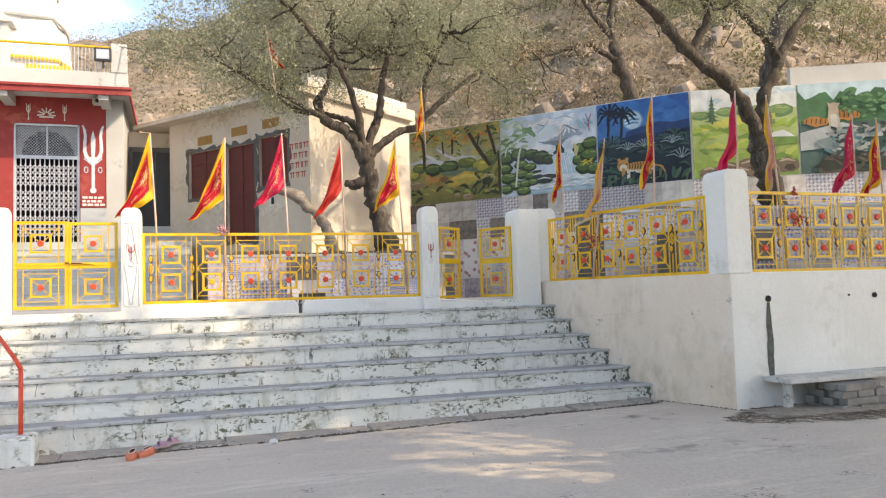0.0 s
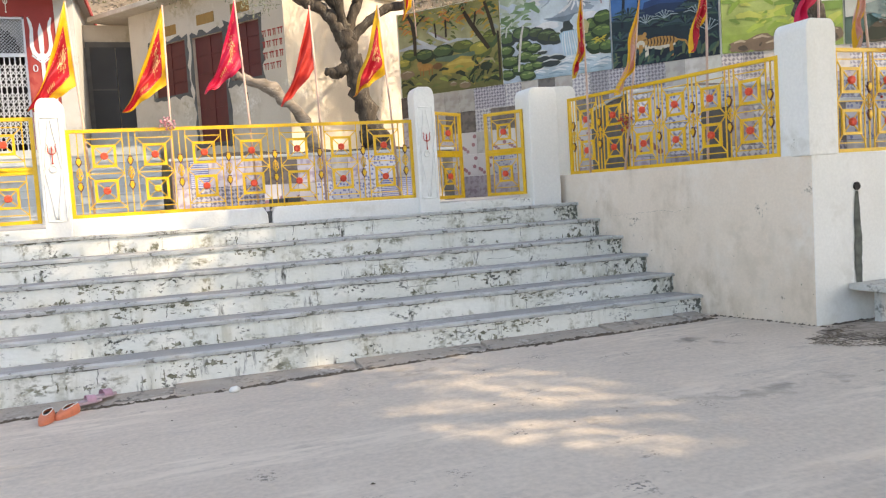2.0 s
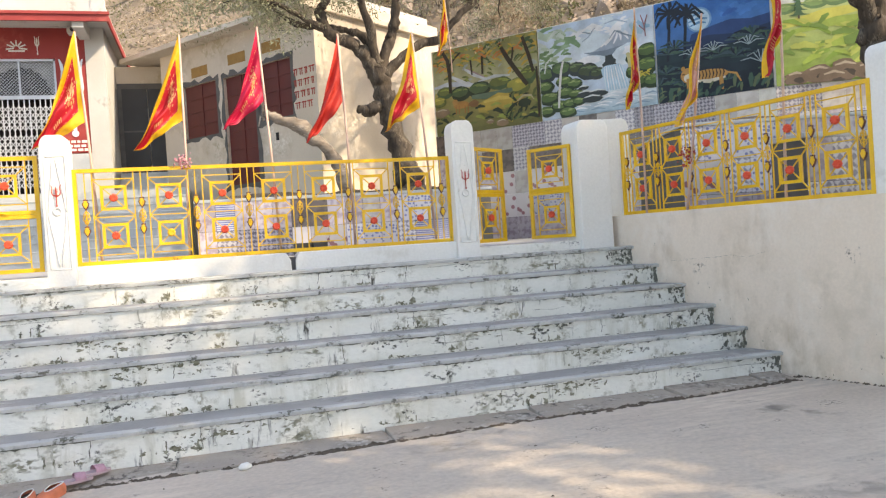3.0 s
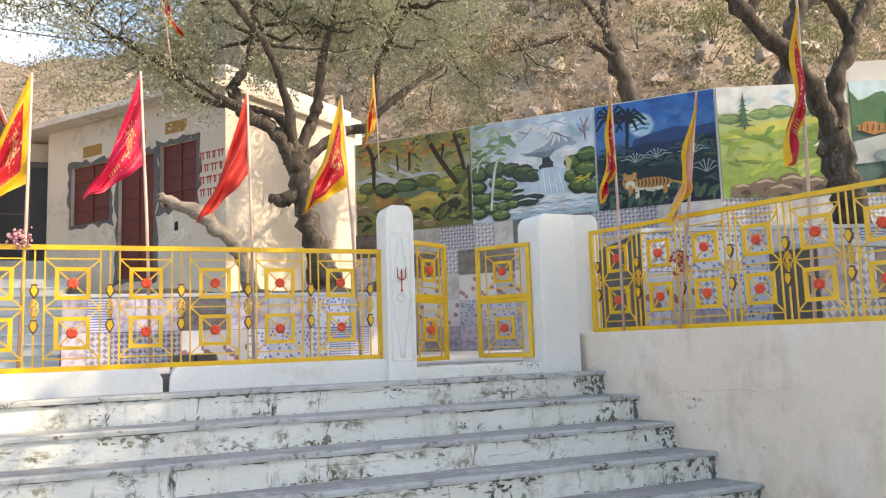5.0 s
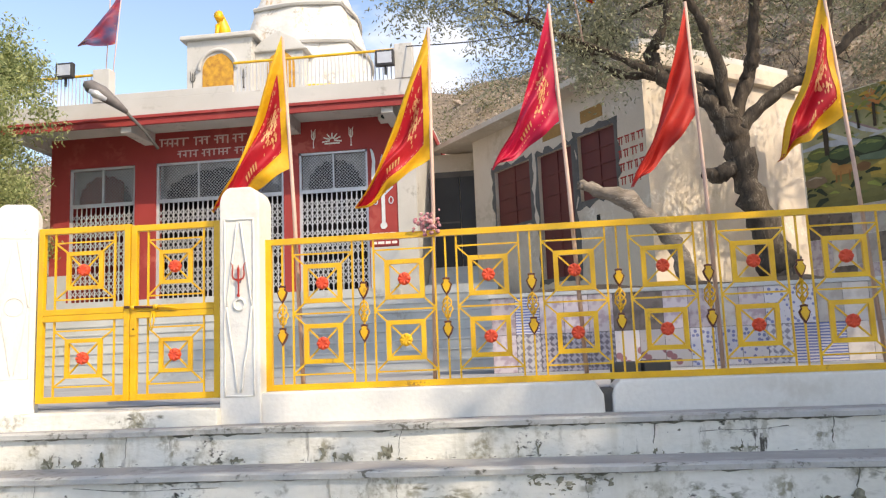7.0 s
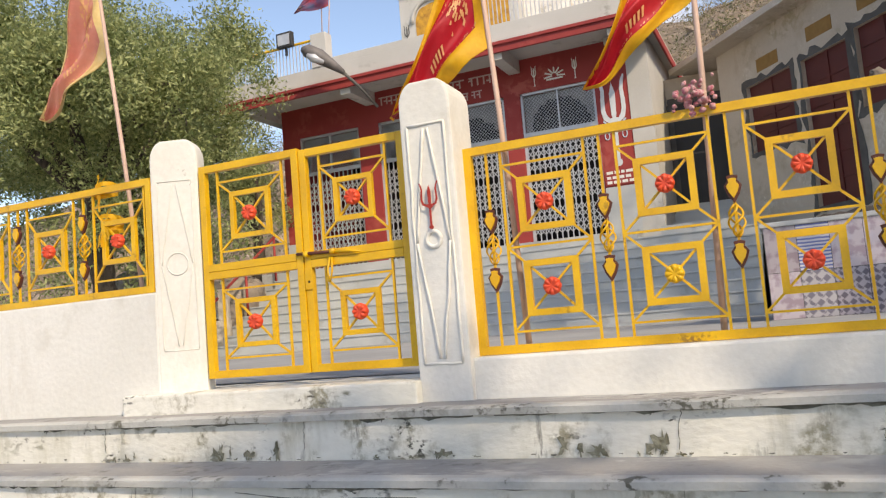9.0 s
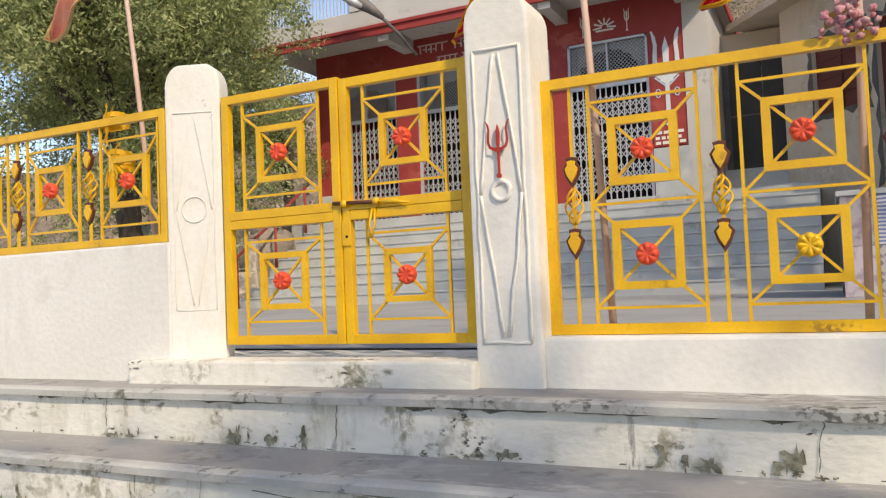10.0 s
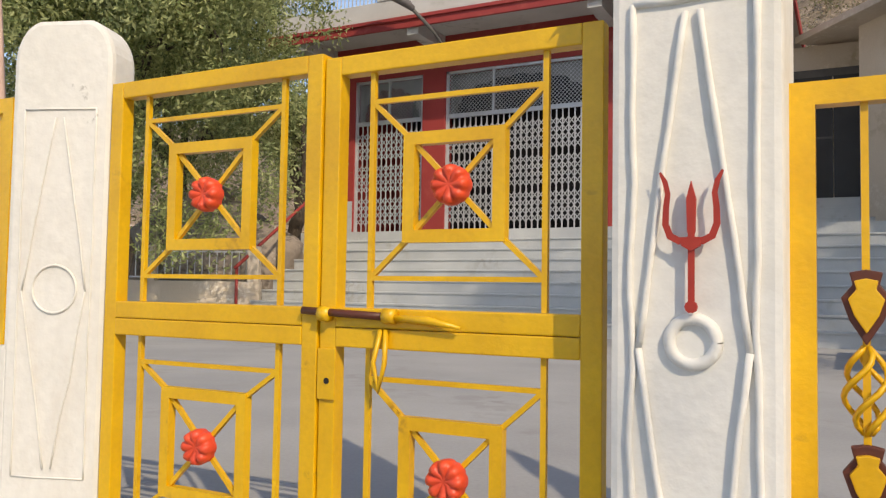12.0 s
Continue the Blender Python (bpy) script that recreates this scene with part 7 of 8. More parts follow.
# ---- flags ----
def flag(top, foot, cloth, border, seed, reach=0.62, hoist=0.74, drop=0.2, heading=180.0, label="", torn=0.0, emblem=True):
    """A triangular temple pennant on a thin pole."""
    ob = thing("temple_flag", pose(*foot), label, "flag", "temple flags")
    d = Vector(top) - Vector(foot)
    part("pole", Shape().tube([(0, 0, 0), d * 0.5 + Vector((0.008, 0, 0)), d], [0.013, 0.012, 0.009], 7).mesh("pole", M_POLE, True), ob)
    up = d.normalized()
    a = radians(heading)
    out = Vector((math.cos(a), math.sin(a), 0))
    side = Vector((-math.sin(a), math.cos(a), 0))
    r = random.Random(seed)
    ph = r.uniform(0, 6)
    n = 22

    def surf(u, v):
        """u from hoist (0) to tip (1), v from top (0) to foot (1) of the hoist."""
        hi = d - up * (hoist * v)
        tip = d - up * (hoist + drop) + out * reach
        p = hi.lerp(tip, u)
        slack = math.sin(u * math.pi) * (1 - 0.75 * v)
        pleat = math.sin(v * 13 + u * 2.5 + ph) * 0.046 * min(1.0, u * 3) * (1.15 - u)
        ripple = math.sin(u * 9 + v * 5 + ph) * 0.05 * u * (1.2 - u) * 2 + math.sin(u * 5 - v * 23 + ph * 2) * 0.012 * (0.2 + u)
        curl = math.sin(v * 7 + u * 6 + ph) * 0.030 * u * (1.1 - u)
        return p + side * (pleat + ripple) + out * (curl - 0.04 * reach * slack) + Vector((0, 0, -0.045 * slack + 0.02 * math.sin(u * 14 + ph) * u))

    def cloth_mesh(name, u0, u1, v0, v1, off, mat):
        v = []
        for i in range(n + 1):
            for j in range(n + 1):
                u = u0 + (u1 - u0) * i / n
                q = surf(u, v0 + (v1 - v0) * j / n)
                v.append(q + side * off)
        s = Shape().add(v, [(i * (n + 1) + j, (i + 1) * (n + 1) + j, (i + 1) * (n + 1) + j + 1, i * (n + 1) + j + 1) for i in range(n) for j in range(n)])
        return s.mesh(name, mat, True)
    part("cloth", cloth_mesh("cloth", 0.02, 0.99, 0, 1, 0, cloth), ob)
    if border:
        part("border", cloth_mesh("border", 0.01, 1.0, -0.03, 0.16, 0.004, border), ob, label="yellow fringe along the edges")
        part("border", cloth_mesh("border", 0.01, 1.0, 0.86, 1.04, 0.004, border), ob)
        part("border", cloth_mesh("border", 0.0, 0.10, 0.16, 0.86, 0.004, border), ob)
        part("border_back", cloth_mesh("border_back", 0.01, 1.0, -0.03, 0.16, -0.004, border), ob)
        part("border_back", cloth_mesh("border_back", 0.01, 1.0, 0.86, 1.04, -0.004, border), ob)
    if emblem:
        for sd in (-0.006, 0.006):
            s = Shape()
            for k in range(75):
                u0, v0 = 0.24 + r.gauss(0, 0.05), 0.50 + r.gauss(0, 0.11)
                an0 = r.uniform(0, 3)
                pts = []
                for e in range(5):
                    an = an0 + e * 2 * math.pi / 5
                    pts.append(surf(u0 + 0.012 * math.cos(an) * r.uniform(0.4, 1.6), v0 + 0.020 * math.sin(an) * r.uniform(0.4, 1.6)) + side * sd)
                s.add(pts, [tuple(range(5))])
            for k in range(60):
                a0 = r.random()
                u0, v0 = (a0 * 0.8 + 0.08, 0.83 + r.uniform(-0.012, 0.012)) if k % 2 else (a0 * 0.8 + 0.08, 0.19 + r.uniform(-0.012, 0.012))
                s.add([surf(u0, v0) + side * sd, surf(u0 + 0.012, v0) + side * sd, surf(u0 + 0.008, v0 + 0.02) + side * sd], [(0, 1, 2)])
            for k in range(5):
                u0 = 0.42 + 0.035 * k
                s.add([surf(u0, 0.66) + side * sd, surf(u0 + 0.02, 0.66) + side * sd, surf(u0 + 0.015, 0.76) + side * sd, surf(u0, 0.76) + side * sd], [(0, 1, 2, 3)])
            tagged(part("emblem", s.mesh("emblem", M_FLAGGOLD), ob, label="gold printed motif"), kind="stuff")
    return ob


RY = "red temple flag with gold motif and yellow fringe on a pole"
RD = "plain red temple flag on a thin pole"
FB = 10.74
flag((1.45, FB, 3.40), (1.55, FB, 1.24), M_FLAGRED, M_FLAGYELLOW, 1, 0.46, 0.78, 0.30, 192, RY)
flag((2.34, FB, 3.38), (2.30, FB, 1.24), M_FLAGRED, M_FLAGYELLOW, 2, 0.44, 0.76, 0.32, 184, RY)
flag((3.05, FB, 3.46), (3.14, FB, 1.24), M_FLAGPINK, None, 3, 0.42, 0.70, 0.30, 194, "crimson temple flag with pale motif on a thin pole")
flag((3.82, FB, 3.40), (3.86, FB, 1.24), M_FLAGORANGE, None, 4, 0.40, 0.66, 0.42, 188, RD, emblem=False)
flag((4.57, FB, 3.42), (4.69, FB, 1.24), M_FLAGRED, M_FLAGYELLOW, 5, 0.40, 0.72, 0.26, 190, RY)
flag((-0.86, 10.82, 3.85), (-0.50, 10.80, 1.24), M_FADEDRED, M_PALEFRINGE, 6, 0.46, 0.75, 0.36, 190, "faded pale red flag with a torn fringe on a thin pole")
flag((6.72, 10.10, 3.52), (6.76, 10.16, 1.45), M_FLAGRED, M_FLAGYELLOW, 7, 0.16, 0.72, 0.3, 190, RY)
flag((6.98, 9.36, 3.25), (6.86, 9.60, 1.45), M_FADED, M_FLAGYELLOW, 8, 0.22, 0.70, 0.35, 200, "faded pink flag with a yellow fringe on a thin pole")
flag((7.14, 8.50, 3.64), (7.14, 8.58, 1.45), M_FLAGRED, M_FLAGYELLOW, 9, 0.2, 0.80, 0.35, 195, RY)
flag((7.72, 7.74, 3.50), (7.70, 7.78, 1.45), M_FLAGPINK, None, 10, 0.33, 0.70, 0.35, 195, RD, emblem=False)
flag((8.16, 7.76, 3.48), (8.36, 7.78, 1.45), M_FADED, M_FLAGYELLOW, 11, 0.14, 0.75, 0.35, 190, "faded pale flag with a yellow edge on a thin pole")
flag((9.44, 7.80, 3.32), (9.42, 7.80, 1.45), M_FLAGPINK, None, 12, 0.36, 0.72, 0.25, 185, "crimson temple flag with pale motif on a thin pole")
flag((9.83, 7.82, 3.30), (9.88, 7.82, 1.45), M_FLAGRED, M_FLAGYELLOW, 13, 0.34, 0.75, 0.25, 185, RY)
flag((10.58, 7.86, 3.60), (10.60, 7.86, 1.45), M_FLAGORANGE, None, 14, 0.6, 0.66, 0.42, 184, RD)
flag((3.45, 16.2, 6.75), (3.65, 16.25, 5.4), M_FLAGRED, M_FLAGYELLOW, 18, 0.25, 0.6, 0.25, 20, "small red flag caught in the tree crown")
flag((6.9, 17.0, 5.9), (7.0, 17.1, 4.4), M_FLAGRED, M_FLAGYELLOW, 15, 0.3, 0.75, 0.5, 200, "red and yellow flag tied in the tree")
flag((-6.0, 22.3, 9.95), (-6.15, 22.1, 7.2), M_FLAGDARK, None, 17, 0.80, 1.35, 0.05, 196, "dark striped flag drooping from a pole on the roof", emblem=False)
flag((-6.3, 22.4, 11.0), (-6.3, 22.2, 7.9), M_FLAGORANGE, None, 16, 0.55, 0.8, 0.4, 200, RD, emblem=False)


# ---- loose things on the ground ----
M_CRUST = material("brown_dirt_crust", (0.25, 0.205, 0.165), 1.0, second=(0.40, 0.34, 0.285), scale=14, bump=0.7, fine=40)

def brick_stack(p, rows, cols, seed):
    ob = thing("brick_pier", pose(p[0], p[1], 0, 0, 0, 4), "loose stack of grey bricks carrying the stone slab", "bricks", "brick piers")
    r = random.Random(seed)
    me = Shape().box(-0.115, -0.055, 0, 0.115, 0.055, 0.07).mesh("brick", M_BRICK, bevel=0.006)
    for k in range(rows):
        for c in range(cols):
            for e in range(4):
                if k == rows - 1 and e == 0 and c == cols - 1:
                    continue
                x = c * 0.236 + (0.05 if (k + e) % 2 else 0) + r.uniform(-0.015, 0.015)
                part("brick", me, ob, pose(x, e * 0.122 + r.uniform(-0.012, 0.012), -0.03 + k * 0.0735, 0, 0, r.uniform(-6, 6)))


brick_stack((8.32, 7.0), 4, 3, 1)
brick_stack((10.9, 7.12), 4, 3, 2)
s = Shape().box(0, 0, 0, 4.2, 0.40, 0.055)
solid("stone_bench_slab", s, M_STONE, "long worn stone slab laid as a bench on brick piers", "bench", kind="thing", bevel=0.012, m=pose(7.72, 7.11, 0.278, 0, 0, 2))
s = Shape().box(-0.035, -0.04, -0.05, 0.035, 0.04, 0.276)
solid("slab_foot", s, M_STONE, "short stone foot under the slab", "stone", kind="thing", bevel=0.01, m=pose(7.84, 7.30, 0))
# drain hole with its stain below
s = Shape().tube([(7.83, 7.53, 1.16), (7.83, 7.50, 1.16)], 0.035, 12)
solid("drain_pipe", s, M_DARK, "dark drain outlet in the wall", "pipe", kind="thing")
rd = random.Random(4)
edge = [(7.83 + (0.018 + 0.022 * min(1, i / 4)) * rd.uniform(0.8, 1.2), 1.12 - 0.79 * i / 12) for i in range(13)]
edge2 = [(7.83 - (0.018 + 0.022 * min(1, i / 4)) * rd.uniform(0.8, 1.2), 1.12 - 0.79 * i / 12) for i in range(12, -1, -1)]
s = Shape().add([(x, 7.5095 + 0.0, z) for x, z in edge + edge2], [tuple(range(26))])
M_ALGAE = material("algae_streak", (0.06, 0.065, 0.055), 0.8, second=(0.13, 0.14, 0.12), scale=12)
solid("drain_stain", s, M_ALGAE, "dark algae streak below the drain outlet", "stain", kind="structure")
for x, z, q in ((9.36, 1.16, 0.03), (8.98, 1.17, 0.012)):
    solid("drain_pipe", Shape().tube([(x, 7.56, z), (x, 7.525 + 0.03 * (x - 7.35) / 3.15, z)], q, 9), M_DARK, "small dark hole in the wall", "hole", kind="thing")


def litter(name, cx, cy, rx, ry, n, size, mat, seed, label):
    r = random.Random(seed)
    s = Shape()
    for _ in range(n):
        a, q = r.uniform(0, 2 * math.pi), r.random() ** 0.6
        x, y = cx + rx * q * math.cos(a), cy + ry * q * math.sin(a)
        z = ground_z(x, y) + 0.008
        b = r.uniform(0, math.pi)
        k = size * r.uniform(0.3, 1.4)
        s.tube([(x - k * math.cos(b), y - k * math.sin(b), z), (x, y, z + 0.006), (x + k * math.cos(b), y + k * math.sin(b), z + r.uniform(-0.003, 0.008))], 0.0018, 3)
    solid(name, s, mat, label, "litter", kind="stuff")


M_STRAW = material("old_straw", (0.20, 0.16, 0.12), 1.0, second=(0.10, 0.08, 0.06), scale=9, bump=0.3)
patch = []
for e in range(40):
    a = 2 * math.pi * e / 40
    q = 1 + 0.22 * noise.noise(Vector((math.cos(a) * 2, math.sin(a) * 2, 5))) + 0.08 * noise.noise(Vector((math.cos(a) * 9, math.sin(a) * 9, 2)))
    patch.append((8.6 + 1.6 * q * math.cos(a), min(7.5, 7.1 + 0.42 * q * math.sin(a))))
s = Shape()
s.add([(x, y, ground_z(x, y) + 0.005) for x, y in patch] + [(8.6 + (x - 8.6) * 0.6, 7.1 + (y - 7.1) * 0.6, ground_z(x, y) + 0.022) for x, y in patch], [(e, (e + 1) % 40, 40 + (e + 1) % 40, 40 + e) for e in range(40)] + [tuple(range(40, 80))])
solid("dirt_patch", s, M_CRUST, "brown trodden dirt swept under the stone slab", "dirt", kind="stuff", smooth=True)
litter("straw_litter", 8.7, 6.9, 1.9, 0.55, 2600, 0.06, M_STRAW, 1, "dark straw and twigs swept below the slab")
rd = random.Random(6)
s = Shape()
for _ in range(80):
    x, y = rd.uniform(-1, 8.5), rd.uniform(2.5, 8.2)
    q = rd.uniform(0.004, 0.013)
    z = ground_z(x, y) + 0.003
    an = rd.uniform(0, 3)
    ring = [(x + q * rd.uniform(0.6, 1.5) * math.cos(an + e * 1.05), y + q * rd.uniform(0.4, 1.0) * math.sin(an + e * 1.05), z - 0.004) for e in range(6)]
    s.add(ring + [(x, y, z + q * 0.35)], [(e, (e + 1) % 6, 6) for e in range(6)])
solid("grit", s, M_SOIL, "small dark pebbles and dry bits on the concrete", "grit", kind="stuff")
s = Shape().tube([(8.7, 6.35, 0.0), (8.78, 6.33, 0.06), (8.9, 6.33, 0.02)], [0.07, 0.09, 0.05], 8)
solid("stone", s, M_ROCK, "brown loose stone beside the litter", "stone", kind="thing", smooth=True)
s = Shape().tube([(2.57, 8.24, -0.052), (2.59, 8.24, -0.046), (2.625, 8.245, -0.044), (2.65, 8.25, -0.05)], [0.010, 0.024, 0.026, 0.012], 9)
solid("pebble", s, M_WHITE, "small white pebble at the foot of the steps", "pebble", kind="thing", smooth=True)


def shoe(m, mat, sole_mat, label, closed):
    ob = thing("shoe", m, label, "shoe", "pairs of shoes left at the steps")
    n = 20

    def foot(k, grow=1.0):
        a = 2 * math.pi * k / n
        y = 0.125 * math.cos(a)
        w = 0.046 * (1 - 0.18 * (y < 0) * (-y / 0.125)) * math.sin(a)
        return (w * grow, y * grow)
    s = Shape()
    v = [(*foot(k), z) for z in (0.0, 0.018) for k in range(n)]
    s.add(v, [tuple(range(n))[::-1], tuple(range(n, 2 * n))] + [(k, (k + 1) % n, n + (k + 1) % n, n + k) for k in range(n)])
    part("sole", s.mesh("sole", sole_mat), ob)
    if closed:
        # upper in rows from the sole up to the collar, with the mouth over the heel half
        rows = ((0.016, 1.00, 0.0), (0.034, 1.02, 0.0), (0.052, 0.93, -0.004), (0.064, 0.76, -0.016), (0.070, 0.60, -0.030))
        v = []
        for z, g, back in rows:
            for k in range(n):
                x, y = foot(k, g)
                toe = max(0.0, y / 0.125)
                v.append((x, y + back, 0.016 + (z - 0.016) * (1 - 0.45 * toe)))
        s = Shape().add(v, [(i * n + k, i * n + (k + 1) % n, (i + 1) * n + (k + 1) % n, (i + 1) * n + k) for i in range(len(rows) - 1) for k in range(n)])
        part("upper", s.mesh("upper", mat, True), ob)
        # dark disc in the mouth, painting the shade inside the shoe
        part("lining", Shape().add([(x, y - 0.028, 0.050) for x, y in [foot(k, 0.66) for k in range(n)]], [tuple(range(n))]).mesh("lining", M_DARK), ob)
        part("collar", Shape().tube([v[(len(rows) - 1) * n + k % n] for k in range(n + 1)], 0.0035, 6, False).mesh("collar", M_WHITE, True), ob, label="pale rim of the opening")
    else:
        s = Shape()
        st = []
        for i in range(9):
            a = math.pi * i / 8
            st.append((0.05 * math.cos(a), 0.04, 0.015 + 0.045 * math.sin(a)))
        vv = [(x, y - 0.03, z) for x, y, z in st] + [(x, y + 0.035, z * 0.9) for x, y, z in st]
        s.add(vv, [(i, i + 1, 10 + i, 9 + i) for i in range(8)])
        part("strap", s.mesh("strap", mat, True), ob)


M_SHOE = material("orange_shoe", (0.70, 0.20, 0.10), 0.6, scale=20)
M_PINK = material("mauve_slipper", (0.50, 0.28, 0.34), 0.6, scale=20)
M_PALESOLE = material("pale_pink_sole", (0.55, 0.40, 0.42), 0.7, scale=20)
zs = ground_z(1.4, 8.3) + 0.002
shoe(pose(1.35, 8.16, zs, 0, 0, 172), M_SHOE, M_SHOE, "orange slip-on shoe on the concrete", True)
shoe(pose(1.47, 8.25, zs, 0, 0, 150), M_SHOE, M_SHOE, "orange slip-on shoe on the concrete", True)
shoe(pose(1.56, 8.44, zs + 0.03, 0, 0, -70), M_PINK, M_PALESOLE, "mauve slipper on the foot slab", False)
shoe(pose(1.66, 8.55, zs + 0.038, 0, 0, -60), M_PINK, M_PALESOLE, "mauve slipper on the foot slab", False)

# handrail at the foot of the steps
h = thing("handrail", pose(0.38, 8.45, -0.1), "orange-red painted pipe handrail in a white cement block", "handrail")
part("base_block", Shape().box(-0.16, -0.14, -0.1, 0.16, 0.14, 0.27).mesh("base_block", M_RISER, bevel=0.03), h)
part("post", Shape().tube([(0.03, 0, 0.2), (0.03, 0, 0.85)], 0.02, 10).mesh("post", M_ORANGE, True), h)
part("rail", Shape().tube([(0.03, 0, 0.85), (-0.02, 0.06, 0.93), (-0.35, 0.5, 1.3)], 0.02, 10).mesh("rail", M_ORANGE, True), h)
part("post", Shape().tube([(-0.35, 0.5, 0.3), (-0.35, 0.5, 1.3)], 0.02, 10).mesh("post", M_ORANGE, True), h)

# garlands and knots tied to the railings
def garland(p, mat, seed, label, n=40, r=0.05, name="flower_garland"):
    rr = random.Random(seed)
    s = Shape()
    for _ in range(n):
        c = Vector(p) + Vector((rr.gauss(0, r * 0.6), rr.gauss(0, r * 0.4), rr.gauss(0, r * 0.6)))
        q = rr.uniform(0.006, 0.016)
        d = Vector((rr.gauss(0, 1), rr.gauss(0, 1), rr.gauss(0, 1))).normalized() * q
        s.tube([c - d, c, c + d], [q * 0.4, q, q * 0.3], 5)
    solid(name, s, mat, label, "garland", kind="stuff", smooth=True)


M_ROSE = material("dried_rose", (0.45, 0.12, 0.17), 0.8, second=(0.6, 0.45, 0.42), scale=60)
M_TINSEL = material("red_tinsel_cloth", (0.35, 0.02, 0.025), 0.5, second=(0.5, 0.1, 0.03), scale=30)
garland((2.30, 10.67, 2.19), M_ROSE, 1, "faded pink flower garland tied on the railing", 60, 0.055)


def ribbon(x, y, z, turns, seed, label):
    """A cloth strip wound round a pole and rail, with loose ends."""
    r = random.Random(seed)
    s = Shape()
    for k in range(turns):
        zz = z + (k - turns / 2) * 0.022 + r.uniform(-0.004, 0.004)
        rx, ry = 0.045 + r.uniform(0, 0.012), 0.055 + r.uniform(0, 0.01)
        ring = [(x + rx * math.cos(2 * math.pi * i / 14), y + ry * math.sin(2 * math.pi * i / 14), zz + 0.014 * math.sin(2 * math.pi * i / 14 + k)) for i in range(15)]
        s.add([p for q in ring for p in (q, (q[0], q[1], q[2] + 0.022))], [(2 * i, 2 * i + 2, 2 * i + 3, 2 * i + 1) for i in range(14)])
    for k in range(5):
        dx, dz = r.uniform(-0.07, 0.09), r.choice((-0.09, -0.12, 0.05, 0.07))
        pts = [(x + dx * f + 0.008 * math.sin(f * 6 + k), y - 0.06 - 0.02 * f, z + dz * f) for f in (0, 0.25, 0.5, 0.75, 1.0)]
        s.add([p for q in pts for p in (q, (q[0] + 0.016, q[1] - 0.003, q[2] + 0.008))], [(2 * i, 2 * i + 2, 2 * i + 3, 2 * i + 1) for i in range(4)])
    solid("ribbon", s, M_FLAGYELLOW, label, "ribbon", kind="thing", smooth=True, group="yellow ribbons")


ribbon(-0.66, 10.68, 2.27, 3, 2, "yellow cloth strip knotted on the top rail")
ribbon(-0.63, 10.68, 2.09, 4, 3, "yellow cloth strip wound round the flag pole")
garland((8.36, 7.62, 2.02), M_TINSEL, 4, "dark red cloth bundle hung on the railing", 60, 0.08, "cloth_bundle")
garland((8.36, 7.62, 2.33), M_TINSEL, 5, "dark red cloth knot tied on the top rail", 26, 0.05, "cloth_knot")
garland((6.85, 9.55, 1.95), M_TINSEL, 6, "dark red cloth bundle hung on the railing", 40, 0.07, "cloth_bundle")

# overhead cable
def cable(p, q, sag):
    p, q = Vector(p), Vector(q)
    pts = [p.lerp(q, i / 16) - Vector((0, 0, sag * math.sin(math.pi * i / 16))) for i in range(17)]
    solid("cable", Shape().tube(pts, 0.012, 4), M_BLACK, "thin black overhead cable", "cable", kind="thing")


cable((0.4, 22.0, 7.9), (5.0, 17.3, 6.3), 0.15)

# ---- behind the street: plain walls and the trees whose shade falls on the steps ----
solid("wall_street", Shape().box(-30, -14.3, -0.5, 30, -14, 3.2), M_CREAM, "plain wall across the street", "wall")


def street_tree(x, y, h, spread, seed):
    r = random.Random(seed)
    limbs = [("trunk", [(x, y, -0.2), (x + 0.15, y, h * 0.3), (x, y, h * 0.5)], [0.38, 0.3, 0.25])]
    for k in range(7):
        a = 2 * math.pi * k / 7 + r.uniform(-0.3, 0.3)
        limbs.append(("limb", [(x, y, h * 0.46), (x + math.cos(a) * spread * 0.35, y + math.sin(a) * spread * 0.35, h * 0.62), (x + math.cos(a) * spread * 0.75, y + math.sin(a) * spread * 0.75, h * r.uniform(0.7, 0.9))], [0.16, 0.11, 0.05]))
    cl = crown_fill(170, (x - spread, x + spread), (y - spread, y + spread), (h * 0.58, h * 1.05), seed)
    return tree("street_tree", "broad neem tree shading the street and the steps", limbs, cl, 0.75, 130, 0.10, L_GREEN, seed, (5, 0.9))


street_tree(11.2, 1.8, 9.4, 5.0, 51)
street_tree(16.0, 4.2, 9.6, 4.6, 52)
street_tree(8.6, -4.0, 9.4, 5.0, 53)


# ---- wear and painted edge shade on the steps ----
# black for mould and cracks, and for the shadow line painted under the nosings
M_MOULD_SHADE = material("black_mould_and_shade", (0.10, 0.10, 0.08), 0.95, second=(0.24, 0.24, 0.20), scale=25, bump=0.4)
M_MOSS = material("old_moss", (0.13, 0.122, 0.08), 0.95, second=(0.36, 0.35, 0.27), scale=30, bump=0.6)
wear = random.Random(77)


def splash(cx, cz, rx, rz, y, r, n=11):
    """A ragged flat blotch standing in the xz-plane."""
    pts = []
    for i in range(n):
        a = 2 * math.pi * i / n
        q = r.choice((0.25, 0.5, 0.8, 1.0, 1.3))
        pts.append((cx + rx * q * math.cos(a), y, cz + rz * q * math.sin(a)))
    return Shape().add(pts, [tuple(range(n))])


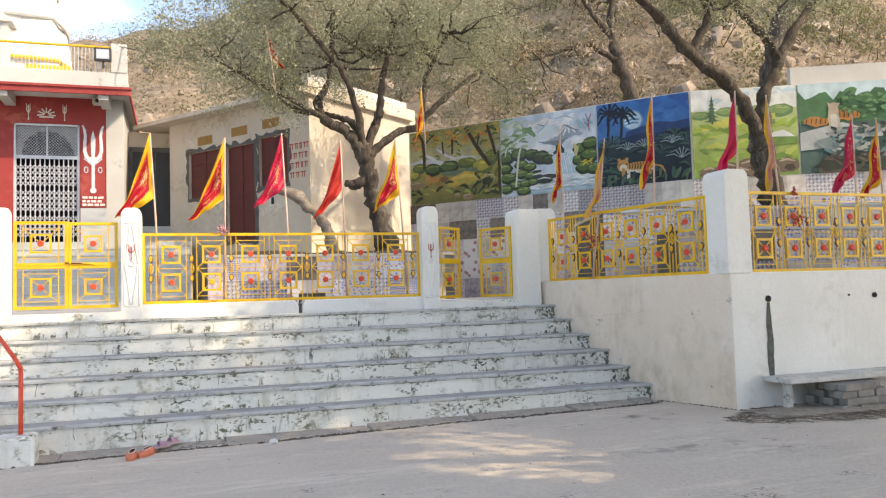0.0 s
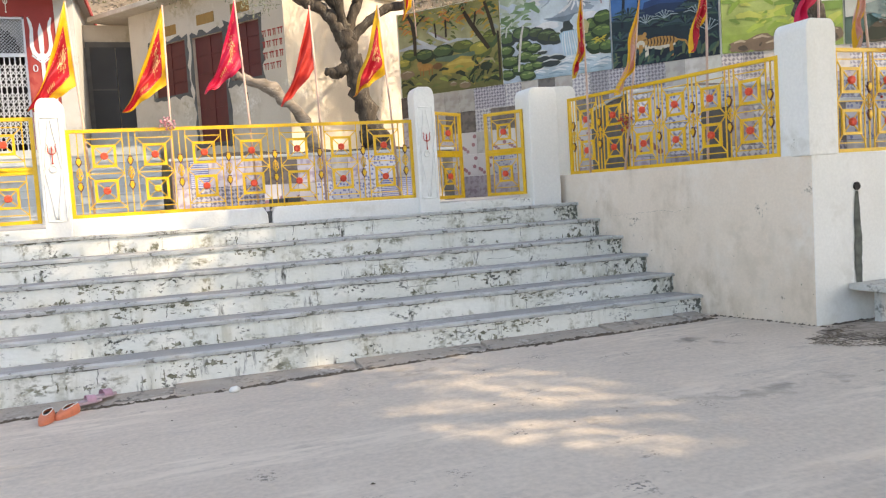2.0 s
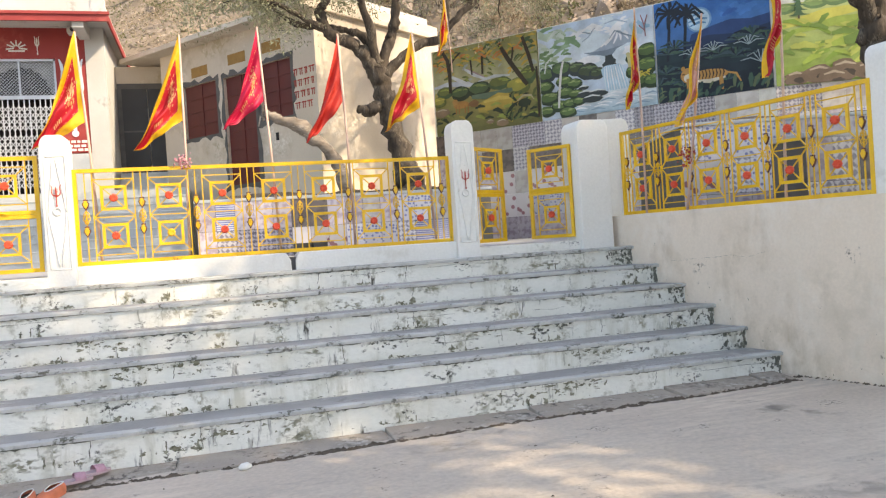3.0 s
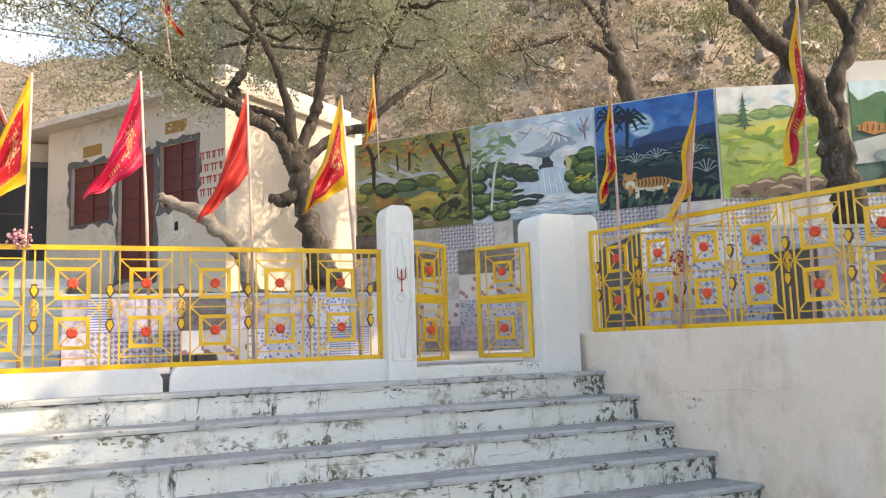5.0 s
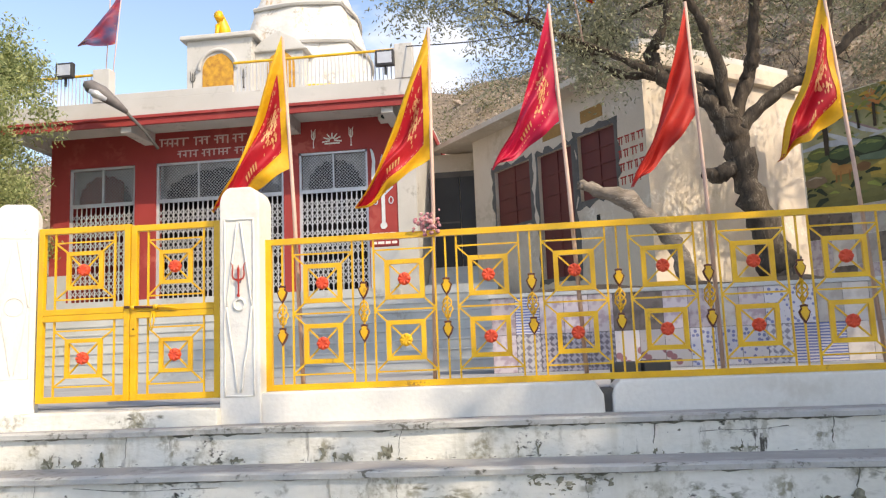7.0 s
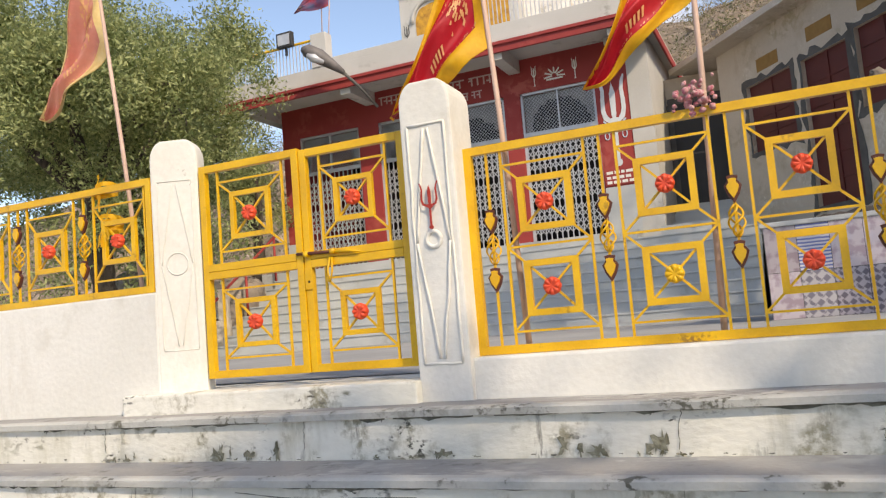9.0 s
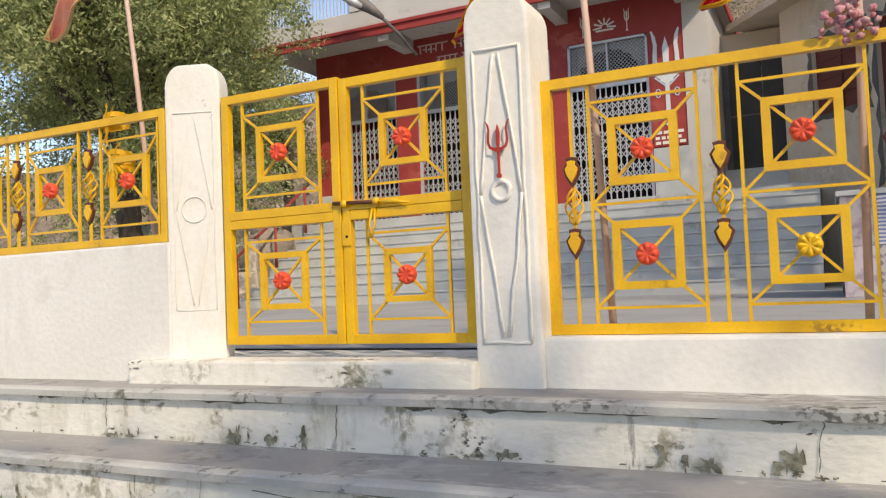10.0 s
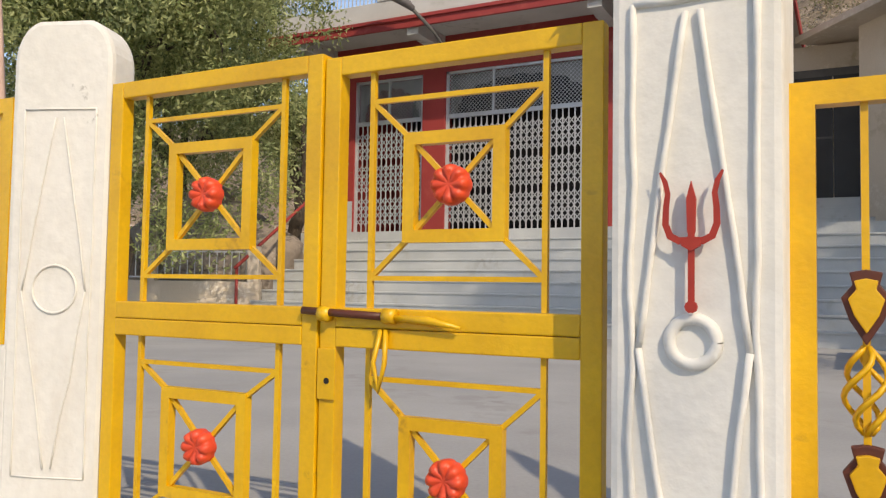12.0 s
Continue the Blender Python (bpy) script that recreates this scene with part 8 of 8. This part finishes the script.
def slit(x, z0, z1, y, w, r, n=7, lean=0.0):
    """A jagged thin upright crack."""
    a, b = [], []
    for i in range(n + 1):
        f = i / n
        u = x + r.uniform(-1, 1) * 0.004 + 0.012 * noise.noise(Vector((x * 3, f * 2.5, y))) + lean * f
        k = w * r.uniform(0.3, 1.0)
        a.append((u - k, y, z0 + (z1 - z0) * f))
        b.append((u + k, y, z0 + (z1 - z0) * f))
    m = a + b[::-1]
    return Shape().add(m, [(i, i + 1, 2 * n - i, 2 * n + 1 - i) for i in range(n)])


def drape(shape, k):
    """Lays flat marks on the uneven face of riser k."""
    shape.v = [(x, y + noise.noise(Vector((x * 1.7, k * 5, z * 6))) * 0.006, z) for x, y, z in shape.v]
    return shape


def wear_and_shade_steps():
    ob = thing("step_stains_and_shade", pose(0, 0, 0), "black mould spots, cracks, moss and painted edge shade on the whitewashed risers", "stains", kind="structure")
    for k in range(6):
        yr = NOSE + TREAD * k + 0.0095
        zt = RISE * (k + 1) - 0.032
        zb = RISE * k + 0.004
        right = flank_x(yr) - 0.02
        left = -3.0
        marks = Shape()
        # grime hanging in runs below the edge
        x = left
        while x < right:
            x += wear.expovariate(1.6)
            run = wear.uniform(0.05, 0.55)
            dens = wear.uniform(0.2, 1.0)
            for _ in range(int(run * 14 * dens) + 1):
                u = x + wear.uniform(0, run)
                if u > right:
                    continue
                s = wear.uniform(0.002, 0.008)
                d = splash(u, zt - wear.random() ** 2.2 * 0.07, s * wear.uniform(0.8, 2.6), s, yr - wear.uniform(0, 0.001), wear, 7)
                marks.add(d.v, d.f)
            x += run
        # broken dark line right under the edge: painted nosing shadow mixed with dirt
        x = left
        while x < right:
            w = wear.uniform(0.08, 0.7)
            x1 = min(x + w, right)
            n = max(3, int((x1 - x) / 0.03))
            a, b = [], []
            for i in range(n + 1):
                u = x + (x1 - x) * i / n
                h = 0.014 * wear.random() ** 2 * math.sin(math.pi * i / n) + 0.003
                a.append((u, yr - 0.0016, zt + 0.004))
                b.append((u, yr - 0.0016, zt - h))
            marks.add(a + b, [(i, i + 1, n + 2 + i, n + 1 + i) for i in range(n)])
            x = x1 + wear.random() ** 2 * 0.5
        # dark flecks along the foot of the riser
        x = left
        while x < right:
            x += wear.uniform(0.02, 0.22)
            s = wear.uniform(0.0012, 0.004)
            d = splash(x, zb + wear.uniform(0, 0.012), s * wear.uniform(2, 7), s, yr, wear, 7)
            marks.add(d.v, d.f)
        tagged(part("mould_spots", drape(marks, k).mesh("mould_spots", M_MOULD_SHADE), ob), kind="stuff")
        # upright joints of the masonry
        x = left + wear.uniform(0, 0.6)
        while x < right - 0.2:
            part("crack", drape(slit(x, zb + wear.uniform(0, 0.05), zt, yr - 0.0012, wear.uniform(0.0015, 0.0045), wear, 9, wear.uniform(-0.02, 0.02)), k).mesh("crack", M_MOULD_SHADE), ob)
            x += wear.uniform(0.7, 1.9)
        # blotches with upward fingers along the foot of the riser
        blotch = Shape()
        for _ in range(9):
            x = wear.uniform(left, right - 0.1)
            for _ in range(wear.randint(3, 9)):
                u = x + wear.gauss(0, 0.09)
                if left < u < right:
                    hgt = 0.012 + 0.075 * wear.random() ** 2.5
                    d = splash(u, zb + hgt * 0.45, 0.006 + 0.03 * wear.random() ** 2, hgt * 0.5, yr - wear.uniform(0.0004, 0.0014), wear, 15)
                    blotch.add(d.v, d.f)
        tagged(part("foot_mould", drape(blotch, k).mesh("foot_mould", M_MOSS), ob, label="dark olive mould"), kind="stuff")
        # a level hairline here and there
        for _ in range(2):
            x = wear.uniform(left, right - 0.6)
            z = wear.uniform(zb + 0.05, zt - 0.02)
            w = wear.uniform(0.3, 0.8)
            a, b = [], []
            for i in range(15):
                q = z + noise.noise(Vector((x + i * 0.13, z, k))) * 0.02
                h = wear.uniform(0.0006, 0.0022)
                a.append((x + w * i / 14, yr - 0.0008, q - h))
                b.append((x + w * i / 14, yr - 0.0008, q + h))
            part("crack", drape(Shape().add(a + b, [(i, i + 1, 16 + i, 15 + i) for i in range(14)]), k).mesh("crack", M_MOULD_SHADE), ob)
        # dark spots, denser towards the corner with the flank wall
        corner = Shape()
        for _ in range(70):
            s = 0.003 + 0.02 * wear.random() ** 2
            d = splash(right - wear.random() ** 2.6 * 0.28, zt - wear.random() ** 1.5 * (zt - zb), s, s * 1.4, yr - wear.uniform(0.0006, 0.0016), wear, 8)
            corner.add(d.v, d.f)
        tagged(part("corner_mould", drape(corner, k).mesh("corner_mould", M_MOULD_SHADE), ob), kind="stuff")
        # wet streaks down from the edge
        for _ in range(5):
            x = wear.uniform(left, right)
            h = wear.uniform(0.05, 0.14)
            part("streak", drape(slit(x, zt - h, zt, yr - 0.0003, wear.uniform(0.006, 0.016), wear, 6), k).mesh("streak", M_STREAK), ob)
    moss = Shape()
    for cx, cz, n, sx, sz, k in ((2.35, 0.05, 60, 0.13, 0.05, 0), (2.75, 0.10, 30, 0.2, 0.05, 0), (5.1, 0.11, 40, 0.22, 0.035, 0), (1.7, 0.66, 46, 0.15, 0.045, 3), (1.9, 0.49, 26, 0.2, 0.03, 2), (5.6, 0.30, 40, 0.16, 0.04, 1), (3.0, 0.88, 30, 0.12, 0.03, 4), (2.2, 0.50, 30, 0.25, 0.04, 2), (4.9, 0.52, 30, 0.2, 0.03, 2)):
        yr = NOSE + TREAD * k + 0.0085
        for _ in range(n * 2):
            z = cz + wear.gauss(0, sz)
            if not RISE * k + 0.003 < z < RISE * (k + 1) - 0.03:
                continue
            s = 0.0015 + 0.020 * wear.random() ** 3.5
            d = drape(splash(cx + wear.gauss(0, sx), z, s * wear.uniform(0.8, 2.4), s * wear.uniform(0.4, 1.1), yr - wear.uniform(0, 0.001), wear, 13), k)
            moss.add(d.v, d.f)
    tagged(part("moss", moss.mesh("moss", M_MOSS), ob, label="dark olive moss"), kind="stuff")


M_STREAK = material("rain_streak", (0.44, 0.43, 0.36), 0.9, second=(0.58, 0.57, 0.5), scale=20, bump=0.2)
wear_and_shade_steps()


def dirt_bank(name, x0, x1, y_at, step, label, seed, big=1.0):
    """A low ragged line of dirt and crumbs lying on the concrete."""
    r = random.Random(seed)
    s = Shape()
    x = x0
    while x < x1:
        x += r.uniform(0.2, 1.0) * step
        y = y_at(x) + r.gauss(0, 0.012) * big
        z = ground_z(x, y) + 0.002
        a, b = r.uniform(0.015, 0.06) * big, r.uniform(0.008, 0.02) * big
        n = 7
        ring = [(x + a * r.uniform(0.6, 1.1) * math.cos(2 * math.pi * i / n), y + b * r.uniform(0.6, 1.1) * math.sin(2 * math.pi * i / n), z - 0.006) for i in range(n)]
        s.add(ring + [(x, y, z + 0.010 * r.uniform(0.5, 1.6))], [(i, (i + 1) % n, n) for i in range(n)])
    solid(name, s, M_SOIL, label, "dirt", kind="stuff")


dirt_bank("dirt_line", -3.5, 6.95, lambda x: 8.352 + 0.02 * noise.noise(Vector((x * 2, 3, 0))), 0.03, "dark line of dirt along the broken slab edge", 3, 1.4)
dirt_bank("dirt_line", 6.75, 7.55, lambda x: 8.60 - (x - 7.05) * 3.6 if x > 7.08 else 8.45, 0.012, "dark dirt at the foot of the cream wall", 4, 0.8)
dirt_bank("dirt_line", 7.5, 12.0, lambda x: 7.47 + 0.03 * (x - 7.35), 0.03, "dark dirt at the foot of the white wall", 5, 1.5)
# stains on the flank wall foot
wall_wear = thing("wall_stains", along(WALL_A, WALL_B), "brown damp spots and a hairline crack on the cream wall", "stains", kind="structure")
s = Shape()
for _ in range(50):
    q = wear.uniform(0.002, 0.008)
    u = wear.random() * fl
    foot = max(-0.02, ((u - 1.2) / 0.345) * RISE)
    d = splash(u, foot + 0.02 + wear.random() ** 3 * 0.45, q, q * wear.uniform(0.7, 1.5), 0.003, wear, 8)
    s.add(d.v, d.f)
tagged(part("damp_spots", s.mesh("damp_spots", M_MOSS), wall_wear), kind="stuff")
a, b = [], []
for i in range(24):
    u = 1.3 + 1.1 * i / 23
    z = 1.02 - 0.05 * i / 23 + 0.03 * noise.noise(Vector((u * 5, 1, 2))) + wear.uniform(-0.006, 0.006)
    h = 0.0011 * wear.random()
    a.append((u, 0.003, z - h))
    b.append((u, 0.003, z + h))
part("crack", Shape().add(a + b, [(i, i + 1, 25 + i, 24 + i) for i in range(23)]).mesh("crack", M_MOULD_SHADE), wall_wear)
